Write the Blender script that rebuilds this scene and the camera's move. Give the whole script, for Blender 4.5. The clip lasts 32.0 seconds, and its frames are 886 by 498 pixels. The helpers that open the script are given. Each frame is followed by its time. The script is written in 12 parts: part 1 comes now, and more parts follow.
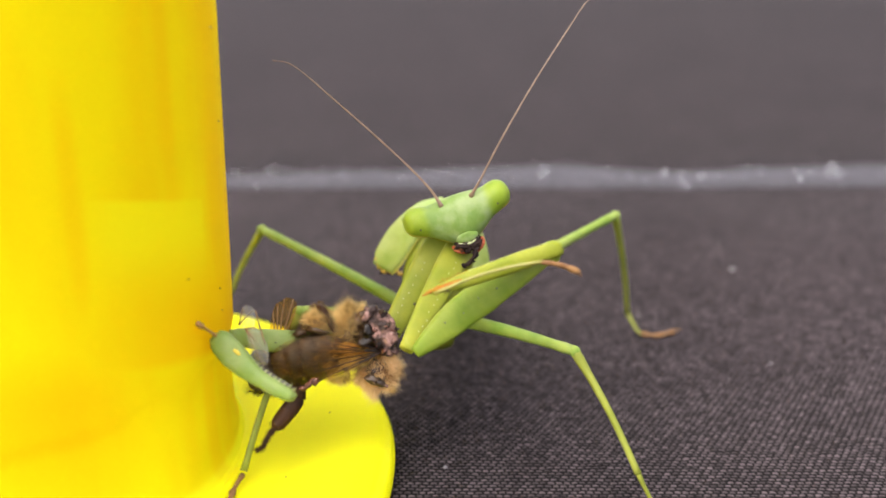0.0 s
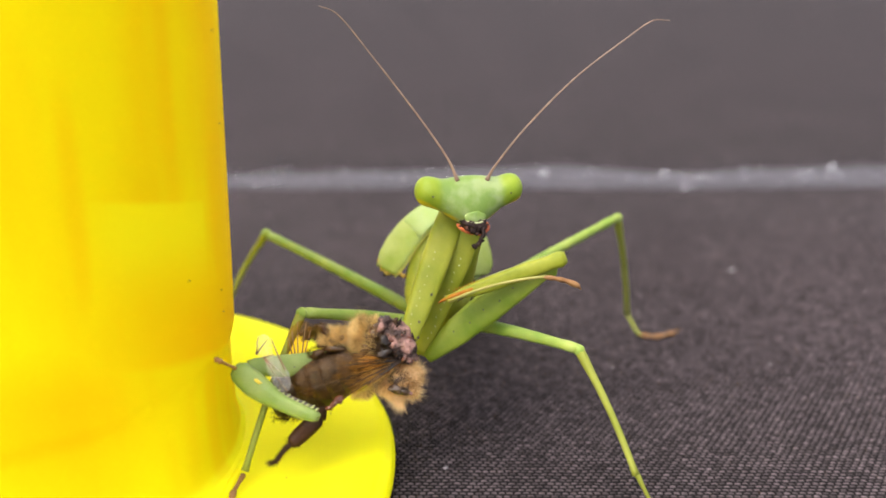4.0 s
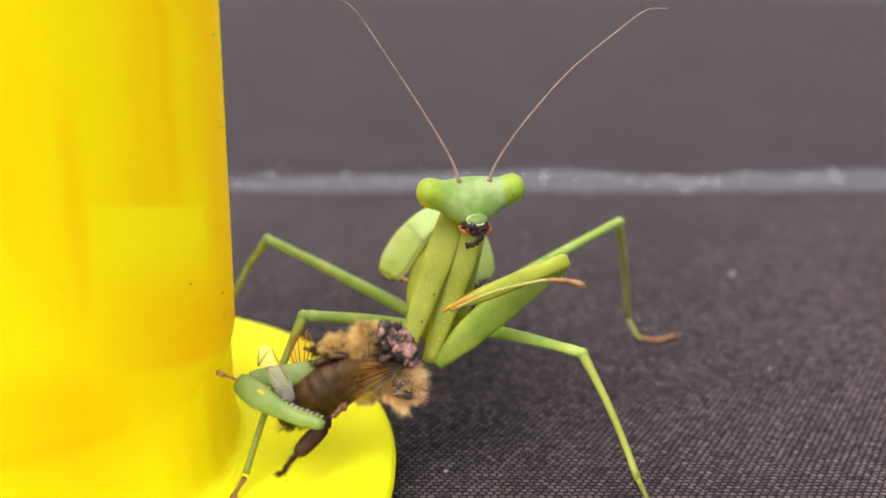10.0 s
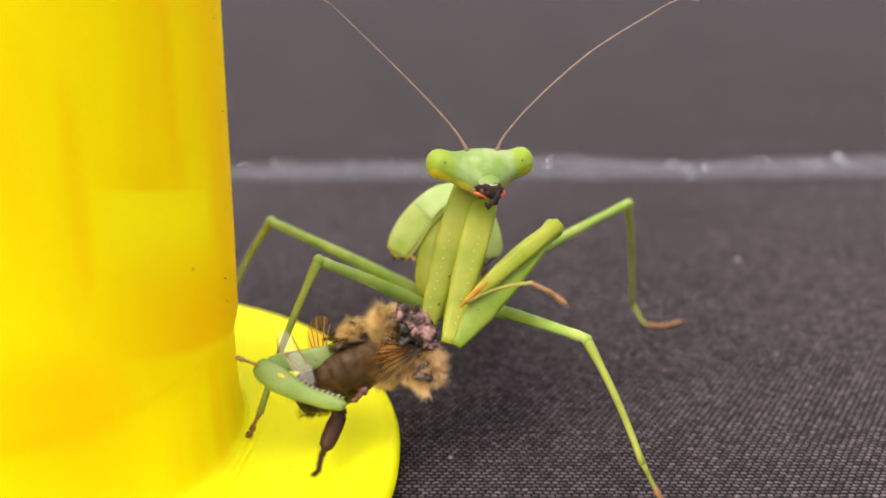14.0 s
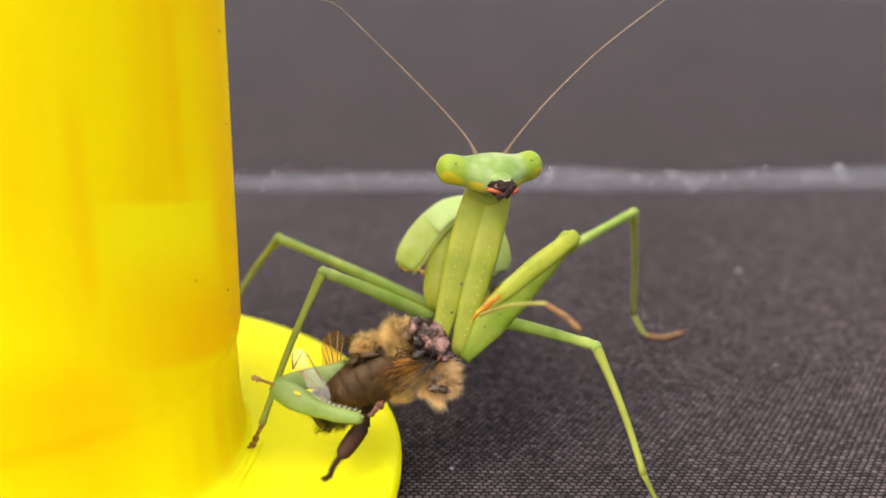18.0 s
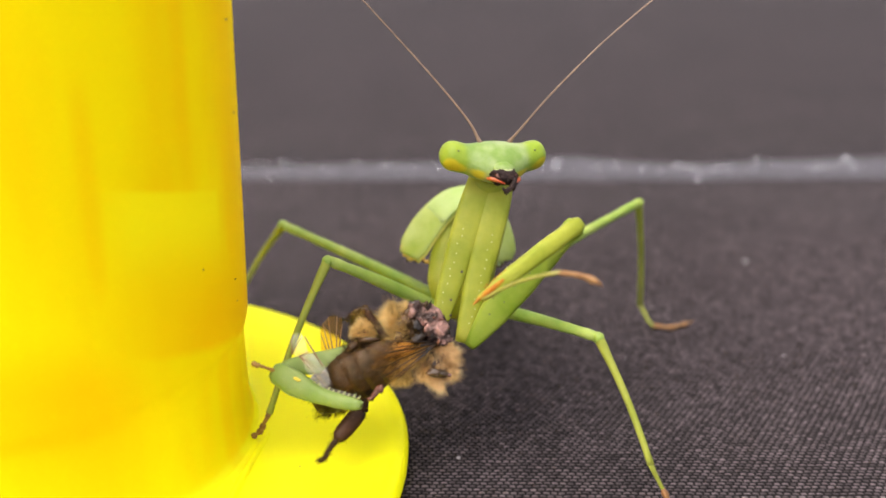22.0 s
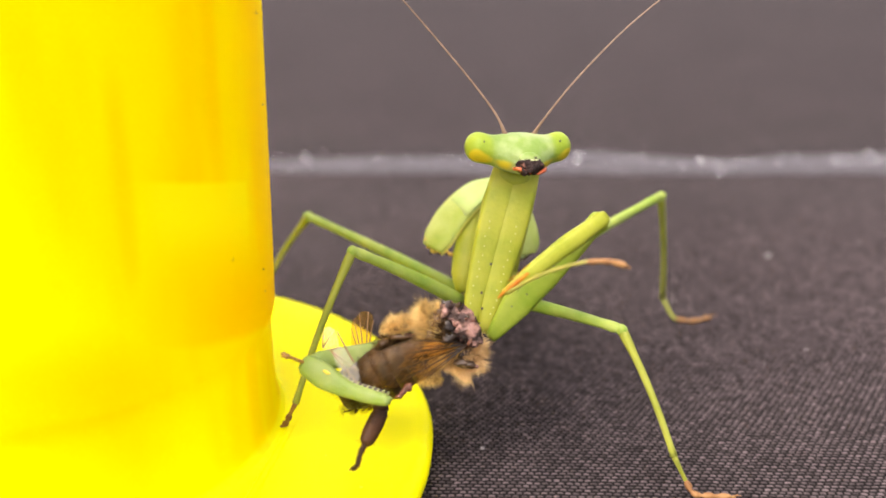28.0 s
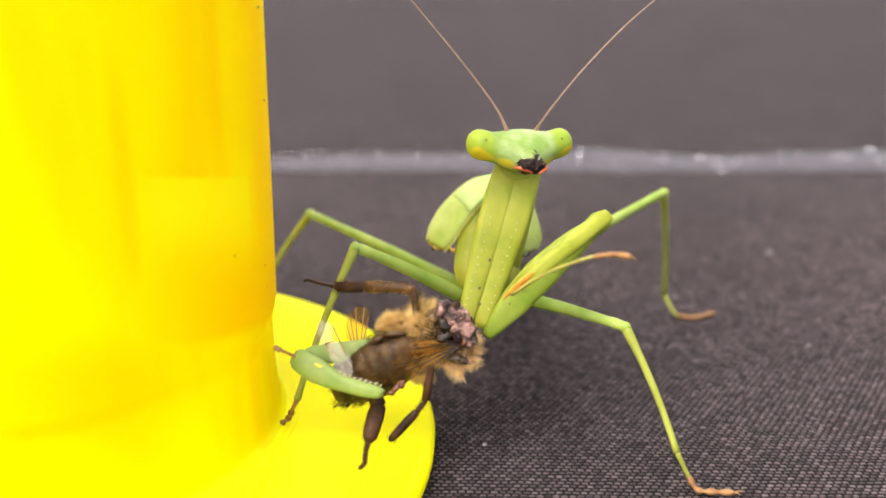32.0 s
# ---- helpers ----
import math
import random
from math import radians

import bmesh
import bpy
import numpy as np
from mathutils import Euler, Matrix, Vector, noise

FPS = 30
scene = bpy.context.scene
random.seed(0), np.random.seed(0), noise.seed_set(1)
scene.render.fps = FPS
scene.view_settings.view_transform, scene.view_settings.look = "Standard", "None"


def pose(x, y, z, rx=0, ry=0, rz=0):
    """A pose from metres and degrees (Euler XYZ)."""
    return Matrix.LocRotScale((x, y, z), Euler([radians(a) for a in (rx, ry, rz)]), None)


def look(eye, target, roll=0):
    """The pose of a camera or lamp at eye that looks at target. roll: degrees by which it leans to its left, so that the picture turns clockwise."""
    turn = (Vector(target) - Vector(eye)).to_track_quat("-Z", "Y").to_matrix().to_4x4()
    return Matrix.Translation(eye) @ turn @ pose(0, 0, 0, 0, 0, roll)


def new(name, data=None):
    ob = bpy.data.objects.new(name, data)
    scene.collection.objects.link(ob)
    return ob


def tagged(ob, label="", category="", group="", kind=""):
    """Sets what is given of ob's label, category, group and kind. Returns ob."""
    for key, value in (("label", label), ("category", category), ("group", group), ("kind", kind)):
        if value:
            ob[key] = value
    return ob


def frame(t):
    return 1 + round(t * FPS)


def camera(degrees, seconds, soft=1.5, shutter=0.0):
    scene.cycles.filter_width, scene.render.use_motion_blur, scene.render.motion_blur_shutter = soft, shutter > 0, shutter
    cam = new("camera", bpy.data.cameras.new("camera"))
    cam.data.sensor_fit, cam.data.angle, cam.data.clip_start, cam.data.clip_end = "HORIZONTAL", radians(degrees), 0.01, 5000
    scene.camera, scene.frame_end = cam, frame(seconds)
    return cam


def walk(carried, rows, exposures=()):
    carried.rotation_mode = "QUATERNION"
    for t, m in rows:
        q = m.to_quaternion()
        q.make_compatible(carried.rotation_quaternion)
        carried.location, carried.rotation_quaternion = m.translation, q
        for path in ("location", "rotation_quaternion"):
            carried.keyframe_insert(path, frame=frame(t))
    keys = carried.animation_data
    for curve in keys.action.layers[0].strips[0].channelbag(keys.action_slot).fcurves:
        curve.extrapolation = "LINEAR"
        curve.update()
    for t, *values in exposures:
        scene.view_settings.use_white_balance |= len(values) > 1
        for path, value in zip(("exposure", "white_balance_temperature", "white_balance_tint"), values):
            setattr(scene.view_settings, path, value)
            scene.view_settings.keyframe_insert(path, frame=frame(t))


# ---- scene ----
MM = 0.001
TAU = 2 * math.pi


def at(x, y, z, rx=0, ry=0, rz=0):
    """A pose from millimetres and degrees."""
    return pose(x * MM, y * MM, z * MM, rx, ry, rz)


# ---- camera ----
cam = camera(46.0, 32.0, soft=1.75)
cam.data.dof.use_dof = True
cam.data.dof.focus_distance = 0.062
cam.data.dof.aperture_fstop = 30
walk(cam, [
    (0, at(-0.027, 0.340, 35.774, 69.541, 0.012, -0.077)),
    (0.5, at(-0.065, 0.455, 35.836, 69.266, -0.065, -0.061)),
    (1, at(-0.087, 0.493, 35.780, 69.237, 0.002, -0.116)),
    (1.5, at(-0.207, 0.480, 35.630, 69.490, -0.035, -0.187)),
    (2, at(-0.086, 0.434, 35.789, 69.578, -0.031, -0.093)),
    (2.5, at(-0.161, 0.272, 35.771, 69.773, -0.065, -0.112)),
    (3, at(-0.140, 0.309, 35.913, 69.661, -0.135, -0.060)),
    (3.5, at(0.000, 0.223, 35.998, 69.444, -0.026, -0.022)),
    (5.5, at(0.035, 0.029, 35.983, 69.861, -0.003, -0.011)),
    (6, at(0.100, 0.061, 36.134, 69.607, -0.055, 0.061)),
    (6.5, at(0.020, 0.051, 35.968, 69.818, -0.007, -0.021)),
    (7, at(0.026, 0.035, 35.979, 69.909, -0.006, -0.015)),
    (7.5, at(-0.167, 0.218, 35.803, 70.096, -0.067, -0.107)),
    (8, at(-0.162, 0.216, 35.792, 70.268, -0.036, -0.115)),
    (8.5, at(-0.086, 0.022, 35.975, 70.147, -0.033, -0.051)),
    (9, at(-0.017, 0.019, 35.988, 70.001, -0.009, -0.009)),
    (9.5, at(0.055, 0.126, 36.045, 69.820, -0.003, 0.016)),
    (10, at(-0.017, 0.044, 36.031, 69.695, -0.073, 0.013)),
    (10.5, at(-0.129, 0.066, 35.880, 69.918, -0.010, 0.001)),
    (11, at(-0.133, -0.012, 35.431, 70.391, 0.281, -0.092)),
    (11.5, at(0.121, 0.017, 35.337, 70.296, 0.428, 0.031)),
    (12, at(0.196, 0.079, 35.891, 69.558, 0.196, 0.181)),
    (12.5, at(0.039, 0.193, 35.565, 69.554, 0.235, 0.099)),
    (13, at(-0.086, 0.159, 35.634, 69.433, 0.193, 0.088)),
    (13.5, at(0.025, 0.270, 35.635, 69.305, 0.182, 0.171)),
    (15.5, at(-0.029, 0.358, 35.564, 68.717, 0.201, 0.160)),
    (16, at(0.110, 0.060, 35.834, 69.064, 0.238, 0.257)),
    (16.5, at(0.106, 0.061, 35.828, 69.394, 0.232, 0.270)),
    (17, at(-0.071, -0.031, 35.751, 69.681, 0.134, 0.208)),
    (17.5, at(-0.138, 0.144, 35.754, 69.695, 0.098, 0.197)),
    (18, at(-0.036, 0.038, 35.852, 69.669, 0.128, 0.248)),
    (18.5, at(-0.040, 0.042, 35.851, 69.669, 0.125, 0.247)),
    (19, at(-0.063, 0.026, 35.835, 69.616, 0.065, 0.257)),
    (19.5, at(-0.047, 0.031, 35.773, 69.555, 0.121, 0.241)),
    (20, at(-0.091, 0.136, 35.774, 69.500, 0.113, 0.228)),
    (20.5, at(0.041, -0.015, 35.867, 69.555, 0.157, 0.297)),
    (21, at(-0.025, 0.075, 35.652, 69.611, 0.230, 0.273)),
    (21.5, at(-0.284, -0.007, 35.820, 69.427, 0.052, 0.344)),
    (22, at(-0.171, 0.104, 35.769, 69.146, 0.146, 0.525)),
    (22.5, at(-0.069, -0.152, 35.792, 69.000, 0.291, 0.633)),
    (23, at(-0.286, -0.120, 35.701, 69.233, 0.218, 0.535)),
    (23.5, at(-0.207, 0.200, 35.464, 69.000, 0.286, 0.704)),
    (24, at(-0.549, 0.135, 35.361, 68.047, 0.298, 1.156)),
    (24.5, at(-0.643, 0.000, 35.303, 68.055, 0.368, 1.258)),
    (26.5, at(-0.610, -0.339, 35.764, 68.303, 0.243, 1.335)),
    (27, at(-0.545, -0.399, 35.762, 68.601, 0.284, 1.320)),
    (27.5, at(-0.586, -0.576, 35.721, 68.772, 0.271, 1.419)),
    (28, at(-0.617, -0.438, 35.827, 68.831, 0.227, 1.545)),
    (28.5, at(-0.566, -0.512, 35.715, 68.895, 0.337, 1.581)),
    (29, at(-0.681, -0.561, 35.703, 69.060, 0.318, 1.570)),
    (29.5, at(-0.714, -0.500, 35.858, 69.020, 0.255, 1.576)),
    (30, at(-0.678, -0.570, 35.703, 69.156, 0.318, 1.574)),
    (30.5, at(-0.721, -0.378, 35.763, 68.852, 0.231, 1.557)),
    (31, at(-0.777, -0.355, 35.684, 68.890, 0.259, 1.498)),
    (31.5, at(-0.743, -0.408, 35.613, 68.923, 0.302, 1.504)),
    (32, at(-0.780, -0.385, 35.544, 68.821, 0.277, 1.485)),
], exposures=[(0, 1.70, 6320, 13), (3, 1.74, 6340, 13), (5.5, 1.66, 6380, 14), (8, 1.71, 6360, 13), (9, 1.81, 6320, 13), (9.8, 1.73, 6320, 13), (11, 1.66, 6400, 14), (12, 1.65, 6460, 14), (23.3, 1.64, 6460, 14), (24, 1.36, 7350, 23), (26.5, 1.36, 7350, 23), (27, 1.41, 7250, 23), (27.9, 1.93, 6900, 19), (28.8, 1.98, 6650, 13), (32, 1.98, 6600, 13)])


# ---- light: bright overcast day ----
world = bpy.data.worlds.new("overcast_sky")
scene.world = world
world.use_nodes = True
wn = world.node_tree.nodes
sky = wn.new("ShaderNodeTexSky")
sky.sky_type = "NISHITA"
sky.sun_disc = False
sky.sun_elevation = radians(56)
sky.sun_rotation = radians(-122)
sky.air_density, sky.dust_density = 1.0, 4.0
wn["Background"].inputs["Strength"].default_value = 0.15
pale = wn.new("ShaderNodeHueSaturation")  # thin cloud takes most of the blue out of the sky
pale.inputs["Saturation"].default_value = 0.3
world.node_tree.links.new(sky.outputs[0], pale.inputs["Color"])
world.node_tree.links.new(pale.outputs[0], wn["Background"].inputs["Color"])
sun_data = bpy.data.lights.new("sun", "SUN")
sun_data.energy, sun_data.angle, sun_data.color = 2.0, radians(60), (1.0, 0.95, 0.88)
sun = new("sun", sun_data)
sun.matrix_world = look((-0.38, -0.24, 0.88), (0, 0, 0))


# ---- materials ----
def nodes_of(name):
    m = bpy.data.materials.new(name)
    m.use_nodes = True
    return m, m.node_tree.nodes, m.node_tree.links, m.node_tree.nodes["Principled BSDF"]


def surface(name, base, alt, rough=0.45, scale=600, detail=2500, bump=0.15, depth=0.05, sss=0.0, sheen=0.0, coat=0.0, spec=0.5, mid=(0.35, 0.65)):
    """Two-scale mottled colour with fine relief; scales are per metre, depth in millimetres."""
    m, n, l, b = nodes_of(name)
    tc = n.new("ShaderNodeTexCoord")
    big, fine, ramp, bm_ = n.new("ShaderNodeTexNoise"), n.new("ShaderNodeTexNoise"), n.new("ShaderNodeValToRGB"), n.new("ShaderNodeBump")
    big.inputs["Scale"].default_value, big.inputs["Detail"].default_value = scale, 4
    fine.inputs["Scale"].default_value, fine.inputs["Detail"].default_value = detail, 3
    for t in (big, fine):
        l.new(tc.outputs["Object"], t.inputs["Vector"])
    ramp.color_ramp.elements[0].position, ramp.color_ramp.elements[1].position = mid
    ramp.color_ramp.elements[0].color, ramp.color_ramp.elements[1].color = (*base, 1), (*alt, 1)
    l.new(big.outputs["Fac"], ramp.inputs["Fac"])
    l.new(ramp.outputs["Color"], b.inputs["Base Color"])
    bm_.inputs["Strength"].default_value, bm_.inputs["Distance"].default_value = bump, depth * MM
    l.new(fine.outputs["Fac"], bm_.inputs["Height"])
    l.new(bm_.outputs["Normal"], b.inputs["Normal"])
    b.inputs["Roughness"].default_value = rough
    b.inputs["Specular IOR Level"].default_value = spec
    if sss:
        b.inputs["Subsurface Weight"].default_value = sss
        b.inputs["Subsurface Radius"].default_value = (0.9 * MM, 0.9 * MM, 0.25 * MM)
        b.inputs["Subsurface Scale"].default_value = 1.0
    b.inputs["Sheen Weight"].default_value = sheen
    b.inputs["Coat Weight"].default_value = coat
    return m


GREEN = surface("mantis_green", (0.1638, 0.189, 0.00672), (0.2604, 0.2646, 0.0252), 0.55, 420, 4000, 0.5, 0.06, sss=0.35, spec=0.25)
GREEN_LEG = surface("leg_green", (0.135, 0.215, 0.026), (0.25, 0.305, 0.066), 0.55, 420, 4500, 0.6, 0.07, sss=0.35, spec=0.25)
GREEN_SHIN = surface("shin_green", (0.155, 0.175, 0.018), (0.22, 0.232, 0.038), 0.6, 300, 6000, 0.5, 0.05, sss=0.35, spec=0.2)
GREEN_RAPTOR = surface("raptor_green", (0.118, 0.176, 0.0085), (0.205, 0.245, 0.028), 0.55, 420, 4000, 0.5, 0.06, sss=0.35, spec=0.25)
GREEN_GRASP = surface("grasping_green", (0.122, 0.184, 0.026), (0.205, 0.25, 0.075), 0.5, 500, 4500, 0.5, 0.06, sss=0.35, spec=0.3)
PAD_GREEN = surface("pad_green", (0.20, 0.27, 0.034), (0.31, 0.36, 0.10), 0.6, 480, 6000, 0.6, 0.06, sss=0.35, spec=0.2)
PAD_PALE = surface("pad_pale_green", (0.2464, 0.3432, 0.088), (0.3696, 0.44, 0.176), 0.6, 300, 6000, 0.6, 0.06, sss=0.35, spec=0.2)


def head_skin():
    """Green face, yellower eyes, a yellow band along each cheek and a yellow-green jaw below it."""
    m, n, l, b = nodes_of("head_skin")
    tc, xyz = n.new("ShaderNodeTexCoord"), n.new("ShaderNodeSeparateXYZ")
    l.new(tc.outputs["Object"], xyz.inputs[0])

    def calc(op, a, c=None, d=None):
        node = n.new("ShaderNodeMath")
        node.operation = op
        for k, v in enumerate((a, c, d)):
            if v is None:
                continue
            if isinstance(v, (int, float)):
                node.inputs[k].default_value = v
            else:
                l.new(v, node.inputs[k])
        return node.outputs[0]

    def step(v, lo, hi):
        r = n.new("ShaderNodeMapRange")
        r.interpolation_type = "SMOOTHSTEP"
        r.inputs["From Min"].default_value, r.inputs["From Max"].default_value = lo, hi
        l.new(v, r.inputs["Value"])
        return r.outputs["Result"]

    def blend(fac, one, two):
        mix = n.new("ShaderNodeMix")
        mix.data_type = "RGBA"
        l.new(fac, mix.inputs["Factor"])
        for key, v in (("A", one), ("B", two)):
            if isinstance(v, tuple):
                mix.inputs[key].default_value = (*v, 1)
            else:
                l.new(v, mix.inputs[key])
        return mix.outputs["Result"]

    cloud, fine = n.new("ShaderNodeTexNoise"), n.new("ShaderNodeTexNoise")
    cloud.inputs["Scale"].default_value, cloud.inputs["Detail"].default_value = 800, 4
    fine.inputs["Scale"].default_value, fine.inputs["Detail"].default_value = 4500, 3
    for t in (cloud, fine):
        l.new(tc.outputs["Object"], t.inputs["Vector"])
    wobble = calc("MULTIPLY_ADD", cloud.outputs["Fac"], 0.3, -0.15)
    x = calc("ABSOLUTE", calc("MULTIPLY", xyz.outputs["X"], 1000))
    z = calc("ADD", calc("MULTIPLY", xyz.outputs["Z"], 1000), wobble)
    off = calc("SUBTRACT", z, calc("MULTIPLY_ADD", x, 0.57, -2.27))
    face = blend(step(cloud.outputs["Fac"], 0.35, 0.65), (0.145, 0.225, 0.042), (0.24, 0.30, 0.115))
    eye = blend(step(cloud.outputs["Fac"], 0.3, 0.7), (0.165, 0.245, 0.012), (0.22, 0.285, 0.022))
    skin = blend(step(calc("ADD", x, wobble), 1.6, 2.2), face, eye)
    jaw = calc("SUBTRACT", 1.0, step(off, -0.32, -0.12))
    skin = blend(jaw, skin, (0.205, 0.225, 0.012))
    band = calc("MULTIPLY", calc("SUBTRACT", 1.0, step(calc("ABSOLUTE", off), 0.03, 0.16)), step(x, 0.75, 1.2))
    skin = blend(calc("MULTIPLY", band, 0.9), skin, (0.42, 0.33, 0.012))
    l.new(skin, b.inputs["Base Color"])
    bump = n.new("ShaderNodeBump")
    bump.inputs["Strength"].default_value, bump.inputs["Distance"].default_value = 0.5, 0.06 * MM
    l.new(fine.outputs["Fac"], bump.inputs["Height"])
    l.new(bump.outputs["Normal"], b.inputs["Normal"])
    b.inputs["Roughness"].default_value = 0.5
    b.inputs["Specular IOR Level"].default_value = 0.25
    b.inputs["Subsurface Weight"].default_value = 0.35
    b.inputs["Subsurface Radius"].default_value = (0.7 * MM, 0.7 * MM, 0.2 * MM)
    b.inputs["Subsurface Scale"].default_value = 1.0
    return m


HEAD_SKIN = head_skin()
PAD_EDGE = surface("pad_yellow", (0.34, 0.20, 0.008), (0.42, 0.31, 0.03), 0.5, 400, 6000, 0.2, 0.03)
ORANGE = surface("claw_orange", (0.27, 0.05, 0.002), (0.30, 0.15, 0.008), 0.55, 900, 5000, 0.4, 0.05, spec=0.15)
TARSUS = surface("tarsus_brown", (0.14, 0.064, 0.022), (0.24, 0.128, 0.048), 0.55, 1200, 6000, 0.4, 0.05, spec=0.2)
SHAFT = surface("shaft_tan", (0.19, 0.185, 0.028), (0.26, 0.225, 0.05), 0.5, 900, 6000, 0.3, 0.04)
RIDGE = surface("ridge_brown", (0.23, 0.12, 0.022), (0.30, 0.13, 0.024), 0.5, 900, 6000, 0.3, 0.04)
ANTENNA = surface("antenna_brown", (0.15, 0.088, 0.055), (0.23, 0.145, 0.09), 0.55, 1500, 6000, 0.2, 0.02)
DARK = surface("bee_black", (0.015, 0.010, 0.008), (0.05, 0.028, 0.018), 0.35, 900, 7000, 0.4, 0.04)
CHITIN = surface("bee_brown", (0.010, 0.0055, 0.003), (0.075, 0.037, 0.012), 0.36, 480, 6000, 0.4, 0.05, spec=0.3, mid=(0.42, 0.66))
BAND = surface("bee_band", (0.03, 0.015, 0.006), (0.10, 0.05, 0.016), 0.5, 700, 6000, 0.4, 0.05)


def hair_material(name, stops):
    """Strands that differ one from another in colour, in drifting patches."""
    m, n, l, p = nodes_of(name)
    geo, tc, patch, add, ramp = n.new("ShaderNodeNewGeometry"), n.new("ShaderNodeTexCoord"), n.new("ShaderNodeTexNoise"), n.new("ShaderNodeMath"), n.new("ShaderNodeValToRGB")
    patch.inputs["Scale"].default_value, patch.inputs["Detail"].default_value = 900, 2
    l.new(tc.outputs["Object"], patch.inputs["Vector"])
    add.operation = "MULTIPLY_ADD"
    l.new(geo.outputs["Random Per Island"], add.inputs[0])
    add.inputs[1].default_value = 0.55
    l.new(patch.outputs["Fac"], add.inputs[2])
    shift = n.new("ShaderNodeMath")
    shift.operation = "SUBTRACT"
    shift.inputs[1].default_value = 0.27
    l.new(add.outputs[0], shift.inputs[0])
    for k, (where, colour) in enumerate(stops):
        e = ramp.color_ramp.elements[k] if k < 2 else ramp.color_ramp.elements.new(where)
        e.position = where
        e.color = (*colour, 1)
    l.new(shift.outputs[0], ramp.inputs["Fac"])
    l.new(ramp.outputs["Color"], p.inputs["Base Color"])
    p.inputs["Roughness"].default_value = 0.6
    p.inputs["Specular IOR Level"].default_value = 0.2
    glow, mixer = n.new("ShaderNodeBsdfTranslucent"), n.new("ShaderNodeMixShader")  # thin strands let light through
    l.new(ramp.outputs["Color"], glow.inputs["Color"])
    mixer.inputs["Fac"].default_value = 0.45
    l.new(p.outputs[0], mixer.inputs[1])
    l.new(glow.outputs[0], mixer.inputs[2])
    l.new(mixer.outputs[0], n["Material Output"].inputs["Surface"])
    return m


HAIR = hair_material("bee_hair", ((0.22, (0.12, 0.06, 0.016)), (0.36, (0.58, 0.38, 0.115)), (0.66, (0.88, 0.68, 0.31))))
HAIR_PALE = hair_material("bee_hair_pale", ((0.2, (0.30, 0.16, 0.055)), (0.36, (0.70, 0.46, 0.20)), (0.7, (0.90, 0.70, 0.40))))
HAIR_AMBER = hair_material("bee_hair_amber", ((0.26, (0.018, 0.009, 0.004)), (0.55, (0.13, 0.07, 0.018)), (0.85, (0.50, 0.32, 0.09))))
HAIR_MID = hair_material("bee_hair_brown", ((0.3, (0.014, 0.007, 0.003)), (0.6, (0.055, 0.028, 0.009)), (0.95, (0.26, 0.15, 0.04))))
FLESH = surface("bee_flesh", (0.035, 0.018, 0.014), (0.27, 0.145, 0.115), 0.5, 1300, 3500, 1.0, 0.3, mid=(0.44, 0.6), spec=0.3)
BEE_LEG = surface("bee_leg_brown", (0.010, 0.0045, 0.0022), (0.05, 0.02, 0.007), 0.55, 600, 6000, 0.5, 0.05, spec=0.15)
BEE_SHIN = surface("bee_shin_amber", (0.03, 0.011, 0.003), (0.14, 0.06, 0.012), 0.45, 500, 6000, 0.5, 0.05, sss=0.2, spec=0.3)
TISSUE = surface("bee_tissue", (0.05, 0.014, 0.008), (0.15, 0.05, 0.028), 0.35, 1100, 4000, 0.6, 0.1)
SCRAP = surface("mouth_dark", (0.012, 0.007, 0.006), (0.035, 0.018, 0.014), 0.75, 1200, 6000, 0.6, 0.08, spec=0.2)
RED = surface("mouth_red", (0.28, 0.024, 0.006), (0.38, 0.09, 0.018), 0.4, 1500, 5000, 0.5, 0.05)
STRIPE = surface("stripe_yellow", (0.52, 0.38, 0.012), (0.60, 0.46, 0.04), 0.45, 500, 6000, 0.2, 0.03)
WHITE_DOT = surface("dot_white", (0.32, 0.35, 0.14), (0.40, 0.42, 0.20), 0.4, 900, 5000, 0.1, 0.01)
RIM = surface("pad_rim", (0.33, 0.33, 0.035), (0.42, 0.39, 0.06), 0.5, 500, 6000, 0.2, 0.03)
LINT = surface("lint_grey", (0.14, 0.13, 0.13), (0.24, 0.22, 0.22), 0.8, 900, 5000, 0.1, 0.01)
SPINE = surface("spine_pale", (0.24, 0.26, 0.09), (0.34, 0.34, 0.15), 0.4, 900, 5000, 0.1, 0.01)


def wing_material():
    # thin amber film
    m, n, l, b = nodes_of("wing_membrane")
    b.inputs["Base Color"].default_value = (0.17, 0.085, 0.02, 1)
    b.inputs["Roughness"].default_value = 0.3
    tr, mixer = n.new("ShaderNodeBsdfTransparent"), n.new("ShaderNodeMixShader")
    tr.inputs["Color"].default_value = (0.91, 0.79, 0.56, 1)
    noise_ = n.new("ShaderNodeTexNoise")
    noise_.inputs["Scale"].default_value = 420
    ramp = n.new("ShaderNodeMapRange")
    ramp.inputs["To Min"].default_value, ramp.inputs["To Max"].default_value = 0.0, 0.22
    l.new(noise_.outputs["Fac"], ramp.inputs["Value"])
    l.new(ramp.outputs["Result"], mixer.inputs["Fac"])
    l.new(tr.outputs[0], mixer.inputs[1])
    l.new(b.outputs[0], mixer.inputs[2])
    l.new(mixer.outputs[0], n["Material Output"].inputs["Surface"])
    return m


